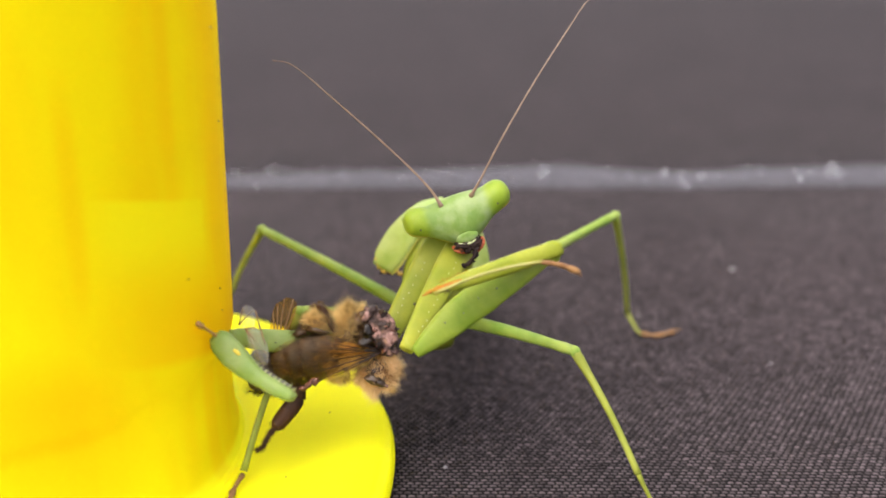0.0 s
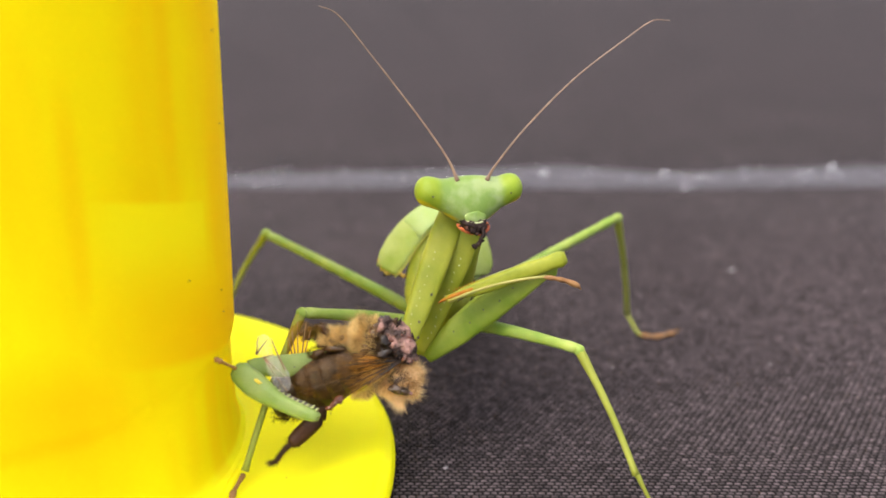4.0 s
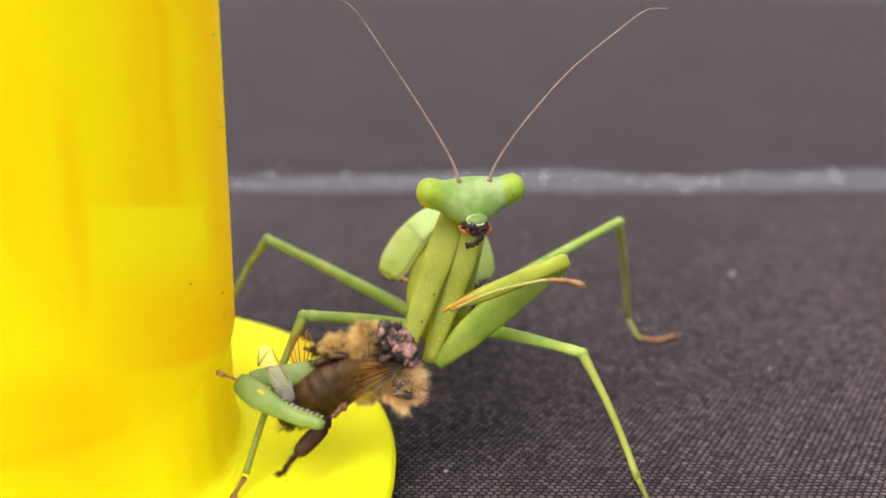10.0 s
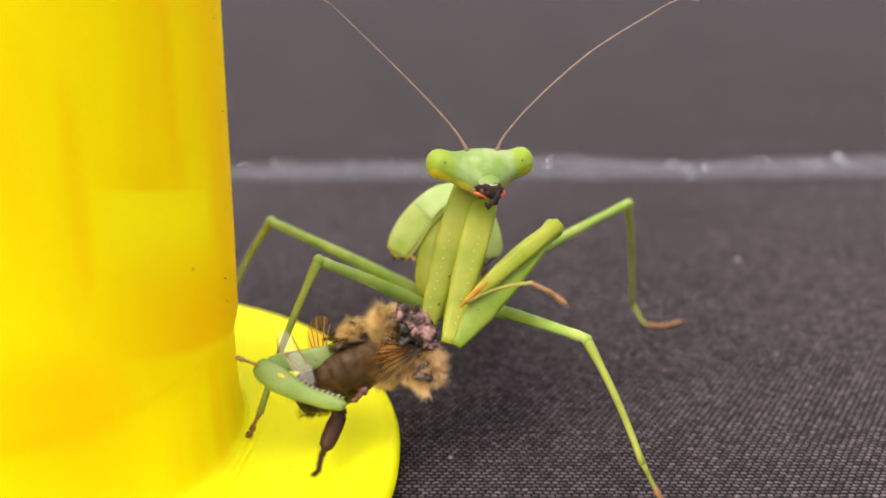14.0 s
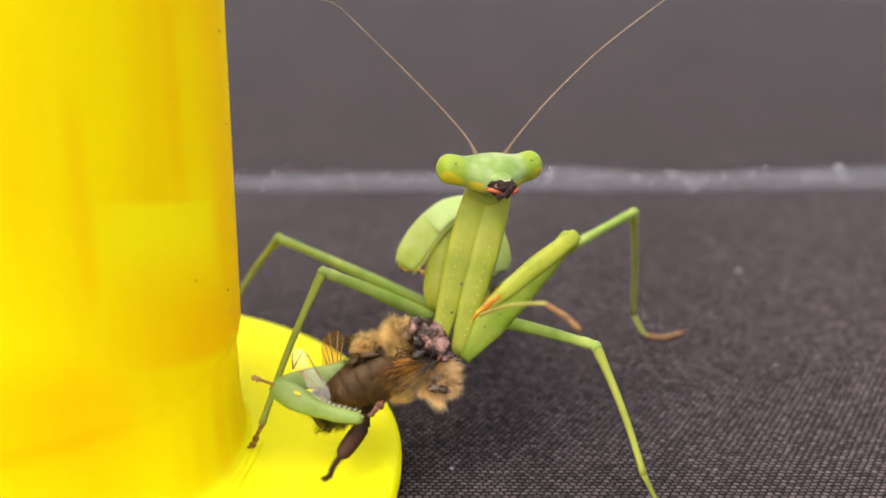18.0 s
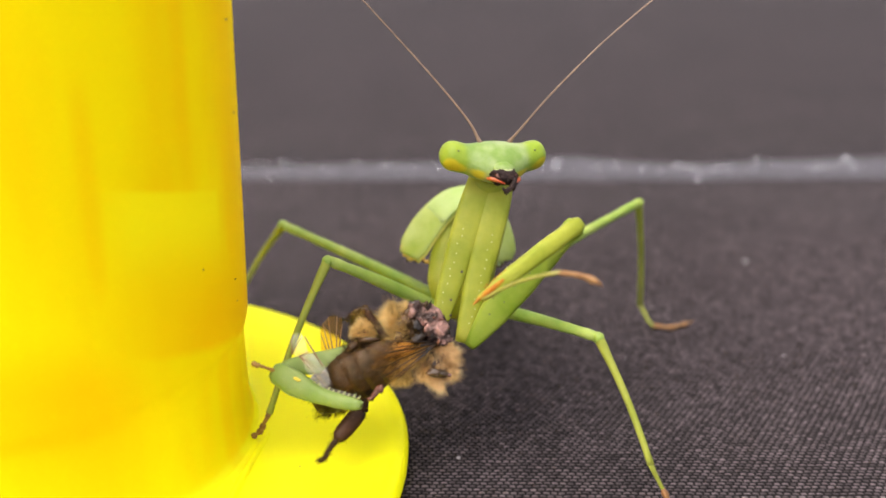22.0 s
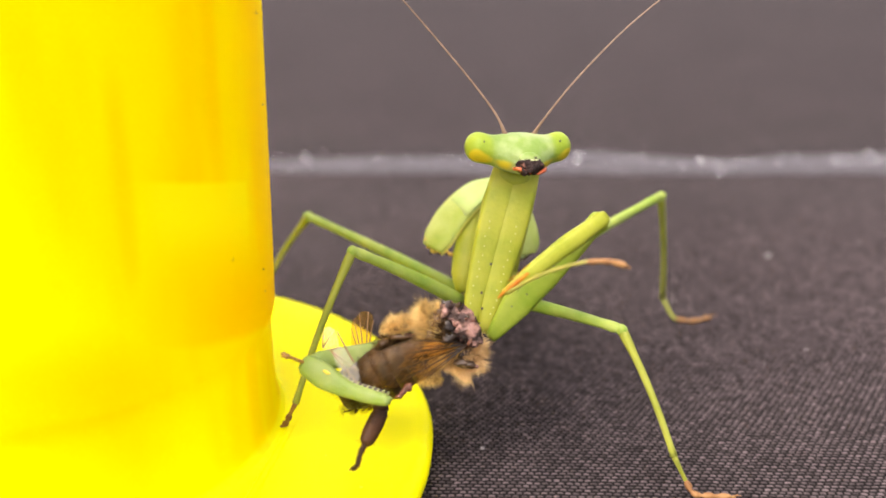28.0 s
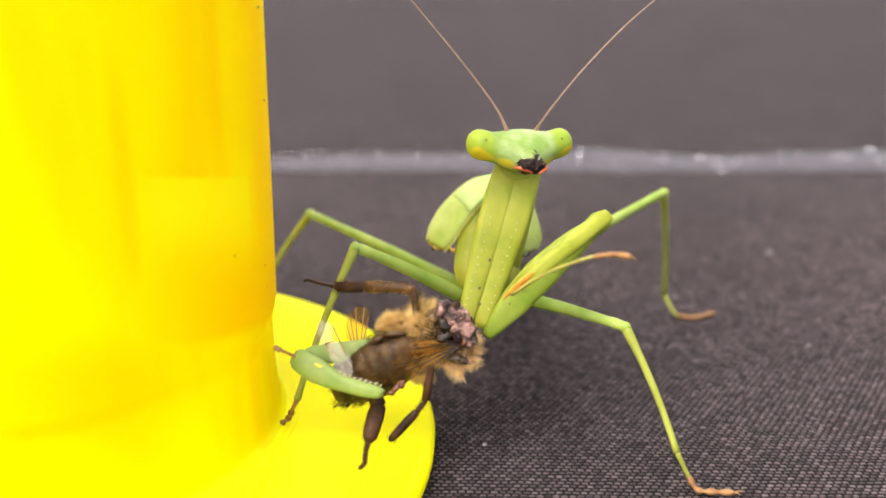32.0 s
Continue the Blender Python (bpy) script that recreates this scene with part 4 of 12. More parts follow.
FEET = {'hind_right': [(14.91, 9.32, 1.6), (15.77, 8.03, 0.35), (17.06, 7.71, 0.3), (18.8, 8.67, 0.25)], 'middle_right': [(11.35, -15.52, 2.4), (12.1, -15.7, 0.9), (12.53, -16.26, 0.35), (13.49, -16.4, 0.3), (14.74, -16.41, 0.25)], 'hind_left': [(-17.72, 12.16, 1.6), (-18.72, 12.96, 0.4), (-19.92, 13.36, 0.3)], 'middle_left': [(0, 0, 0), (0.05, 0.1, 1.2), (0, 0.1, 2.2), (0, 0.45, 3.0)]}

for key, pts in FEET.items():
    # the upper joint is still green, the spread foot below it brown
    foot_part = limb_part(key + "_tarsus", "leg_tarsus", loft(curve_pts(pts[:3], 5)[:7], vary([0.17, 0.12, 0.12], 7), 8), TARSUS if key == "middle_left" else GREEN_SHIN, "thin jointed foot turning from green to brown")
    part("foot", tarsus(pts[1:]), TARSUS, foot_part, "reddish brown jointed foot")
    tip = Vector(pts[-1])
    way = (tip - Vector(pts[-2])).normalized()
    for s in (-1, 1):
        part("claw", loft([tip - way * 0.1, tip + way * 0.2 + Vector((0.1 * s, 0.1 * s, 0.08)), tip + way * 0.42 + Vector((0.16 * s, 0.16 * s, -0.02))], [0.06, 0.045, 0.012], 6), TARSUS, foot_part)

# ---- the honeybee ----
bee = tagged(new("honeybee"), "dead honeybee, half eaten, with fuzzy amber hair and dark legs", "bee")


def furry(name, centre, radii, turn, count, length, strands, label, bee_part, seed, skin=None, clump=0.6, lean=(0, 0, 0), low=(-1, -1, -1), high=(1, 1, 1), width=0.011):
    """A rough lump under a coat of hair."""
    lump = part(name, blob(centre, radii, turn, 28, 0.35, seed), skin or BAND, bee_part, label)
    e = Euler([radians(a) for a in turn]).to_matrix()
    spots = [(e @ (p - Vector(centre)) + Vector(centre), e @ d.normalized() + Vector(lean)) for p, d in on_blob(centre, radii, count, seed + 50, low, high)]
    part("fur", hairs(spots, length, width, 0.4, seed + 51, clump), strands, lump, "soft dense fur")
    return lump


def build_wing(name, film, outline, veins, label, dome=0.28, root=None):
    """A thin domed film with raised veins from its root to points of its rim."""
    bm = bmesh.new()
    ring = curve_pts(outline + [outline[0]], 4)[:-1]
    mid = sum((Vector(p) for p in ring), Vector()) / len(ring)
    levels = []
    for lv in (1.0, 0.75, 0.5, 0.25):
        levels.append([bm.verts.new((mid + (Vector(p) - mid) * lv + Vector((0, -dome * (1 - lv * lv) + 0.05 * lv * math.sin(k * 1.9), 0))) * MM) for k, p in enumerate(ring)])
    c = bm.verts.new((mid + Vector((0, -dome, 0))) * MM)
    for one, two in zip(levels, levels[1:]):
        for k in range(len(one)):
            bm.faces.new((one[k], one[(k + 1) % len(one)], two[(k + 1) % len(two)], two[k])).smooth = True
    for k in range(len(ring)):
        bm.faces.new((c, levels[-1][k], levels[-1][(k + 1) % len(ring)])).smooth = True
    w = part(name, bm, film, bee, label)
    for q in veins:
        tip = Vector(ring[int(len(ring) * q) % len(ring)])
        start = Vector(outline[0]) if root is None else Vector(root[0]).lerp(Vector(root[1]), q)
        m1 = start.lerp(tip, 0.5) + Vector((0, -dome * 0.9, 0.03))
        part("vein", loft(curve_pts([start, m1, tip], 4), vary([0.05, 0.03, 0.016], 9), 5), CHITIN if film == WING else VEIN, w)
    return w


def build_bee():
    # x towards its eaten head, y away from the viewer, z up
    th = furry("thorax", (3.35, 0.35, -0.1), (1.2, 1.15, 1.2), (0, 12, 0), 8000, 0.5, HAIR, "dark thorax under golden fur", bee, 3, high=(-0.1, 1, 1))
    ruff = [(p, d.normalized() + Vector((-0.25, -0.1, 0.35))) for p, d in on_blob((3.05, 0.2, 0.1), (1.0, 1.0, 1.1), 5200, 71, low=(-1, -0.8, -0.35), high=(-0.15, 0.75, 1))]
    part("ruff", hairs(ruff, 0.72, 0.011, 0.3, 72, 0.8), HAIR, th, "long golden fur ruff")
    part("fur", hairs(on_blob((3.45, 0.3, -0.15), (1.3, 1.2, 1.25), 4200, 31, low=(-0.5, -1, -1), high=(1, 0.2, 0.75)), 0.36, 0.011, 0.7, 32, 0.8), HAIR_MID, th, "short brown fur")
    for k, (x, y, z, rx, rz, tilt) in enumerate(((3.2, -0.85, 0.35, 0.36, 0.42, 20), (3.75, -0.95, -0.1, 0.32, 0.4, -30), (3.6, -0.95, -0.75, 0.42, 0.26, -15), (2.7, -0.75, -0.3, 0.26, 0.36, 35), (3.55, -0.8, 0.8, 0.36, 0.26, -20))):
        part("back_plate", blob((x, y, z), (rx, 0.1, rz), (0, tilt, 0), 16, 0.9, 60 + k), CHITIN, th, "bare brown plate in the fur")
    rump = furry("leg_base", (0.85, 0.0, 0.5), (0.85, 0.66, 0.42), (0, -10, 0), 7500, 0.4, HAIR, "golden hairy leg base", bee, 21, lean=(-0.1, -0.2, 0.3))
    part("leg_plate", loft(curve_pts([(0.15, -0.62, 0.0), (0.55, -0.85, 0.06), (1.0, -0.9, -0.04), (1.45, -0.85, -0.14)], 4), [(w, w * 0.6) for w in vary([0.06, 0.15, 0.14, 0.06], 13)], 12), CHITIN, rump, "shiny dark leg plate")
    part("leg_plate", blob((-0.2, -0.7, -0.14), (0.42, 0.26, 0.22), (0, -20, 0), 16, 0.5, 6), CHITIN, rump, "shiny dark leg plate")
    part("bristles", hairs(on_blob((-0.1, -0.7, -0.05), (0.6, 0.3, 0.28), 500, 77), 0.3, 0.011, 0.5, 78), HAIR_MID, rump)
    # the fur below the torn head: one fluffy mass with hanging tufts
    fl = furry("lower_fur", (4.25, 0.35, -2.5), (0.85, 0.65, 0.95), (0, -15, 0), 7000, 0.42, HAIR_PALE, "ragged mass of pale orange fur", bee, 7, lean=(0.1, -0.1, -0.25), clump=0.9)
    parts["lower_fur"] = fl
    roots = []
    for k, (c, r, lean) in enumerate((((4.0, 0.1, -3.35), (0.34, 0.32, 0.34), (-0.1, -0.1, -1.0)), ((4.75, 0.1, -3.1), (0.3, 0.32, 0.36), (0.35, -0.1, -0.8)), ((5.1, 0.15, -2.3), (0.26, 0.3, 0.4), (0.9, -0.1, -0.1)), ((3.45, 0.1, -2.9), (0.3, 0.3, 0.34), (-0.5, -0.1, -0.7)), ((4.75, 0.0, -1.6), (0.36, 0.3, 0.36), (0.6, -0.2, 0.2)))):
        roots += [(p, d.normalized() * 0.7 + Vector(lean)) for p, d in on_blob(c, r, 1500, 7 + k)]
    part("fur", hairs(roots, 0.5, 0.011, 0.3, 8, 1.0), HAIR_PALE, fl, "hanging tufts of pale fur")
    part("dark_hollow", blob((4.0, -0.62, -2.95), (0.5, 0.2, 0.24), (0, 22, 0), 16, 0.9, 8), BAND, fl, "dark hollow in the fur")
    part("dark_shell", blob((4.42, -0.66, -3.15), (0.36, 0.26, 0.22), (0, 25, 0), 18, 0.3, 18), CHITIN, fl, "glossy dark brown shell")
    part("pink_shred", blob((4.72, -0.66, -3.3), (0.16, 0.2, 0.1), (0, 30, 0), 14, 0.6, 19), FLESH, fl, "pink shred of flesh")
    side_fur = [(p, d.normalized() + Vector((-0.2, -0.1, -0.5))) for p, d in on_blob((1.9, 0.2, -2.65), (0.6, 0.6, 0.4), 1800, 91)]
    part("side_fur", hairs(side_fur, 0.4, 0.011, 0.4, 92, 0.7), HAIR, bee, "golden fur below the wing base")
    flank = [(p, d.normalized() * 0.2 + Vector((-1.0, -0.1, -0.15))) for p, d in on_blob((1.2, 0.3, -1.5), (2.0, 1.42, 1.15), 1500, 95, low=(-0.6, -1, -1), high=(1, -0.2, 1))]
    part("flank_fur", hairs(flank, 0.6, 0.011, 0.25, 96, 0.8), HAIR_AMBER, bee, "amber brown fur under the wing")
    root = [(p, d.normalized() * 0.25 + Vector((-1.0, -0.1, -0.1))) for p, d in on_blob((2.9, 0.2, -1.45), (1.3, 1.35, 0.9), 2600, 98, low=(-1, -1, -1), high=(1, -0.2, 1))]
    part("flank_fur", hairs(root, 0.65, 0.011, 0.25, 99, 0.8), HAIR, bee, "golden fur at the wing root")
    part("flank", blob((2.5, 0.4, -1.4), (1.4, 1.15, 0.95), (0, -15, 0), 24, 0.3, 97), BAND, bee, "dark flank below the fur")
    # abdomen in overlapping rings, hairs along each rim
    ax = Vector((-0.965, -0.02, -0.26)).normalized()
    start = Vector((1.6, 0.35, -1.25))
    rr = [1.2, 1.5, 1.64, 1.68, 1.58, 1.32, 0.92, 0.34]
    for i in range(6):
        a, b = start + ax * (i * 0.85), start + ax * (i * 0.85 + 0.9)
        r0, r1 = rr[i], rr[i + 1]
        mid = (a + b) / 2
        ring = part("abdomen_ring", loft([a, a + ax * 0.1, mid, b, b + ax * 0.02], [(r0 * 0.97, r0 * 0.93), (r0, r0 * 0.95), ((r0 + r1) / 2 * 1.01, (r0 + r1) / 2 * 0.96), (r1 * 1.005, r1 * 0.955), (r1 * 0.93, r1 * 0.88)], 28), CHITIN, bee, "glossy dark brown abdomen ring")
        spots = []
        rnd = random.Random(40 + i)
        for k in range(900):
            ang = rnd.uniform(0, TAU)
            d = Vector((0, math.cos(ang), math.sin(ang)))
            u = rnd.random() ** 2
            spots.append((a + ax * u + d * (r0 + (r1 - r0) * u) * 0.985, d * 0.45 + ax))
        part("fringe", hairs(spots, 0.42, 0.01, 0.35, 60 + i, 0.4), HAIR_MID, ring, "fringe of short hairs")
    # torn head end
    part("flesh", merge(blob((4.6, -0.4, -0.15), (0.8, 0.62, 1.25), (0, -20, 0), 44, 0.25, 9), blob((5.0, -0.5, -0.95), (0.42, 0.42, 0.6), (0, -15, 0), 24, 0.7, 12), blob((4.0, -0.45, 0.7), (0.62, 0.5, 0.52), (0, -20, 0), 24, 0.8, 15)), FLESH, bee, "moist pink torn flesh")
    rnd = random.Random(11)
    for i in range(60):
        u = rnd.uniform(-1, 1)
        edge = rnd.choice((-1, -1, 1)) * rnd.uniform(0.1, 1.0) ** 0.5
        x = 4.6 - u * 0.42 + edge * 0.8 * math.sqrt(max(0.05, 1 - u * u))
        z = -0.15 + u * 1.25 + edge * 0.2
        part("shell_scrap", blob((x, -0.98 + 0.5 * edge * edge + rnd.uniform(-0.1, 0.08), z), (rnd.uniform(0.06, 0.26), rnd.uniform(0.03, 0.07), rnd.uniform(0.04, 0.12)), (rnd.uniform(-40, 40), rnd.uniform(0, 180), rnd.uniform(-40, 40)), 10, 1.9, i), (SCRAP, SCRAP, CHITIN, TISSUE)[i % 4], bee, "dark scrap of shell")
    part("shell_scrap", blob((2.75, 0.0, 1.22), (0.18, 0.16, 0.12), (0, 20, 0), 12, 1.3, 2), DARK, bee, "round black scrap of shell")
    part("shell_scrap", blob((4.05, -0.2, 1.2), (0.26, 0.16, 0.12), (0, 30, 0), 12, 1.3, 5), DARK, bee, "round black scrap of shell")
    # wings: amber films with dark veins
    build_wing("forewing", WING, [(4.6, -0.85, -1.33), (2.97, -1.2, -0.79), (1.47, -1.3, -0.29), (0.2, -1.3, -0.38), (-0.75, -1.35, -0.5), (-1.67, -1.45, -1.17), (-1.6, -1.55, -2.07), (-0.57, -1.6, -2.55), (0.74, -1.5, -2.78), (1.88, -1.4, -2.6), (3.46, -1.05, -1.96)], (0.3, 0.42, 0.55, 0.66, 0.76, 0.84), "amber brown folded wing with dark veins", 0.35)
    build_wing("hindwing", WING, [(4.4, -0.75, -1.2), (2.9, -1.1, -0.62), (1.6, -1.35, -0.2), (0.9, -1.45, -0.55), (1.0, -1.55, -1.25), (2.2, -1.5, -1.45), (3.4, -1.2, -1.4)], (0.35, 0.5, 0.62), "amber brown folded wing with dark veins", 0.35)
    build_wing("torn_wing", PALE_WING, [(-3.0, -2.2, 0.3), (-2.35, -2.3, 0.35), (-1.74, -2.35, -0.7), (-1.8, -2.4, -1.65), (-2.2, -2.4, -1.75), (-2.75, -2.4, -1.0)], (0.2, 0.45, 0.6), "clear whitish torn wing", 0.15)
    build_wing("torn_wing", PALE_WING, [(-3.45, -1.85, 0.5), (-3.3, -1.9, 1.3), (-2.95, -1.9, 1.6), (-2.55, -1.9, 1.35), (-2.5, -1.95, 0.6), (-2.6, -2.0, -0.1)], (0.25, 0.5), "clear whitish torn wing", 0.1)
    part("wing_spar", loft(curve_pts([(-2.38, -2.4, 1.3), (-2.12, -2.5, 0.3), (-1.86, -2.5, -0.6)], 4), vary([0.03, 0.05, 0.04], 9), 6), VEIN, bee, "dark broken wing spar")
    build_wing("torn_wing", AMBER_WING, [(-2.08, 0.2, 0.1), (-1.75, 0.25, 1.35), (-1.35, 0.3, 1.7), (-0.95, 0.3, 1.9), (-0.42, 0.3, 1.5), (-0.8, 0.2, 0.3), (-1.0, 0.1, -0.35)], (0.12, 0.24, 0.36, 0.52, 0.62), "amber torn wing stub with dark veins", 0.1, ((-1.9, 0.1, -0.1), (-0.6, 0.1, -0.3)))
    part("pink_tissue", merge(blob((0.35, -1.6, -3.05), (0.42, 0.14, 0.13), (0, -40, 0), 20, 0.9, 33), blob((0.72, -1.5, -2.85), (0.26, 0.12, 0.2), (0, -60, 0), 16, 0.9, 36), blob((0.05, -1.7, -3.2), (0.2, 0.1, 0.09), (0, -10, 0), 14, 0.9, 38)), TISSUE, bee, "reddish torn tissue")


build_bee()


def bee_leg(key, joints, radii, label):
    """A jointed leg: its base at its own origin."""
    base = Vector(joints[0])
    ob = part("leg", loft([Vector(j) - base for j in joints[:2]], [(radii[0] * 0.8, radii[0] * 0.6), (radii[0], radii[0] * 0.75)], 12), BEE_LEG, bee, label, at(*base))
    for i in range(1, len(joints) - 1):
        a, b = Vector(joints[i]) - base, Vector(joints[i + 1]) - base
        r = radii[i]
        part("leg_joint", loft([a.lerp(b, u) for u in (-0.08, 0.05, 0.3, 0.7, 0.95, 1.06)], [(r * w, r * w * 0.75) for w in ((0.6, 0.92, 1, 0.97, 0.82, 0.45) if i == 1 else (0.5, 0.85, 1, 0.95, 0.8, 0.45))], 12), BEE_LEG, ob)
        spots = []
        rnd = random.Random(i)
        for k in range(260):
            p = a.lerp(b, rnd.random())
            d = Vector((rnd.uniform(-1, 1), rnd.uniform(-1, 1), rnd.uniform(-1, 1))).normalized()
            spots.append((p + d * r * 0.75, d + (b - a).normalized()))
        part("bristles", hairs(spots, 0.28, 0.008, 0.3, 90 + i), HAIR_MID, ob)
    parts[key] = ob
    return ob


bee_leg("bee_hind", [(-1.1, -0.1, -3.0), (-1.6, -0.6, -4.3), (-3.15, -1.55, -5.3), (-3.7, -1.9, -5.65), (-4.1, -2.2, -6.1), (-4.45, -2.4, -6.1)], [0.46, 0.5, 0.16, 0.13, 0.09], "dark brown hairy hind leg hanging down")


def build_upper_leg():
    # both pieces start at the knee: the thigh runs down along -z, the shin and foot out along -x
    thigh = part("leg", loft([(0, 0, 0.12), (0, 0, -0.1), (0, 0, -0.7), (0, 0, -1.6), (0, 0, -2.4)], [(0.1, 0.1), (0.2, 0.18), (0.22, 0.2), (0.24, 0.2), (0.2, 0.18)], 12), BEE_LEG, bee, "dark brown hairy thigh")
    shin = part("leg", loft([(0.12, 0, 0), (-0.1, 0, 0.02), (-1.0, 0, 0.06), (-2.2, 0, 0.05), (-3.0, 0, 0.0), (-3.25, 0, -0.02)], [(0.12, 0.1), (0.21, 0.16), (0.29, 0.18), (0.36, 0.2), (0.37, 0.2), (0.15, 0.12)], 12, hint=(0, 1, 0)), BEE_SHIN, bee, "amber brown hairy shin")
    part("leg_joint", loft([(-3.15, 0, -0.02), (-3.35, 0, -0.03), (-4.3, 0, -0.06), (-5.0, 0, -0.06), (-5.2, 0, -0.05)], [(0.12, 0.1), (0.3, 0.18), (0.34, 0.19), (0.25, 0.15), (0.1, 0.08)], 12, hint=(0, 1, 0)), BEE_LEG, shin, "broad dark foot segment")
    part("foot", loft(curve_pts([(-5.1, 0, -0.05), (-5.8, 0, 0.03), (-6.4, 0, 0.14), (-6.95, 0, 0.26), (-7.2, 0, 0.2)], 5), [0.07 + 0.045 * abs(math.sin(k * 0.75)) for k in range(21)], 8), BEE_LEG, shin, "thin jointed foot")
    rnd = random.Random(23)
    for piece, a, b, r, count in ((thigh, (0, 0, 0), (0, 0, -2.3), 0.2, 500), (shin, (0, 0, 0.03), (-3.1, 0, 0.03), 0.3, 700), (shin, (-3.3, 0, -0.04), (-5.1, 0, -0.06), 0.32, 450)):
        spots = []
        way = (Vector(b) - Vector(a)).normalized()
        for k in range(count):
            d = Vector((rnd.uniform(-1, 1), rnd.uniform(-1, 1), rnd.uniform(-1, 1)))
            d = (d - way * d.dot(way)).normalized()
            spots.append((Vector(a).lerp(Vector(b), rnd.random()) + d * r * 0.85, d + way * 0.7))
        part("bristles", hairs(spots, 0.26, 0.011, 0.25, 24), HAIR_MID if piece is thigh or r > 0.31 else HAIR_AMBER, piece)
    parts["bee_thigh"], parts["bee_shin"] = thigh, shin


build_upper_leg()
bee_leg("bee_lower", [(2.6, -0.8, -2.2), (1.9, -0.8, -4.1), (1.2, -0.8, -4.7), (-0.5, -0.7, -5.95)], [0.26, 0.16, 0.27], "dark hairy foreleg")


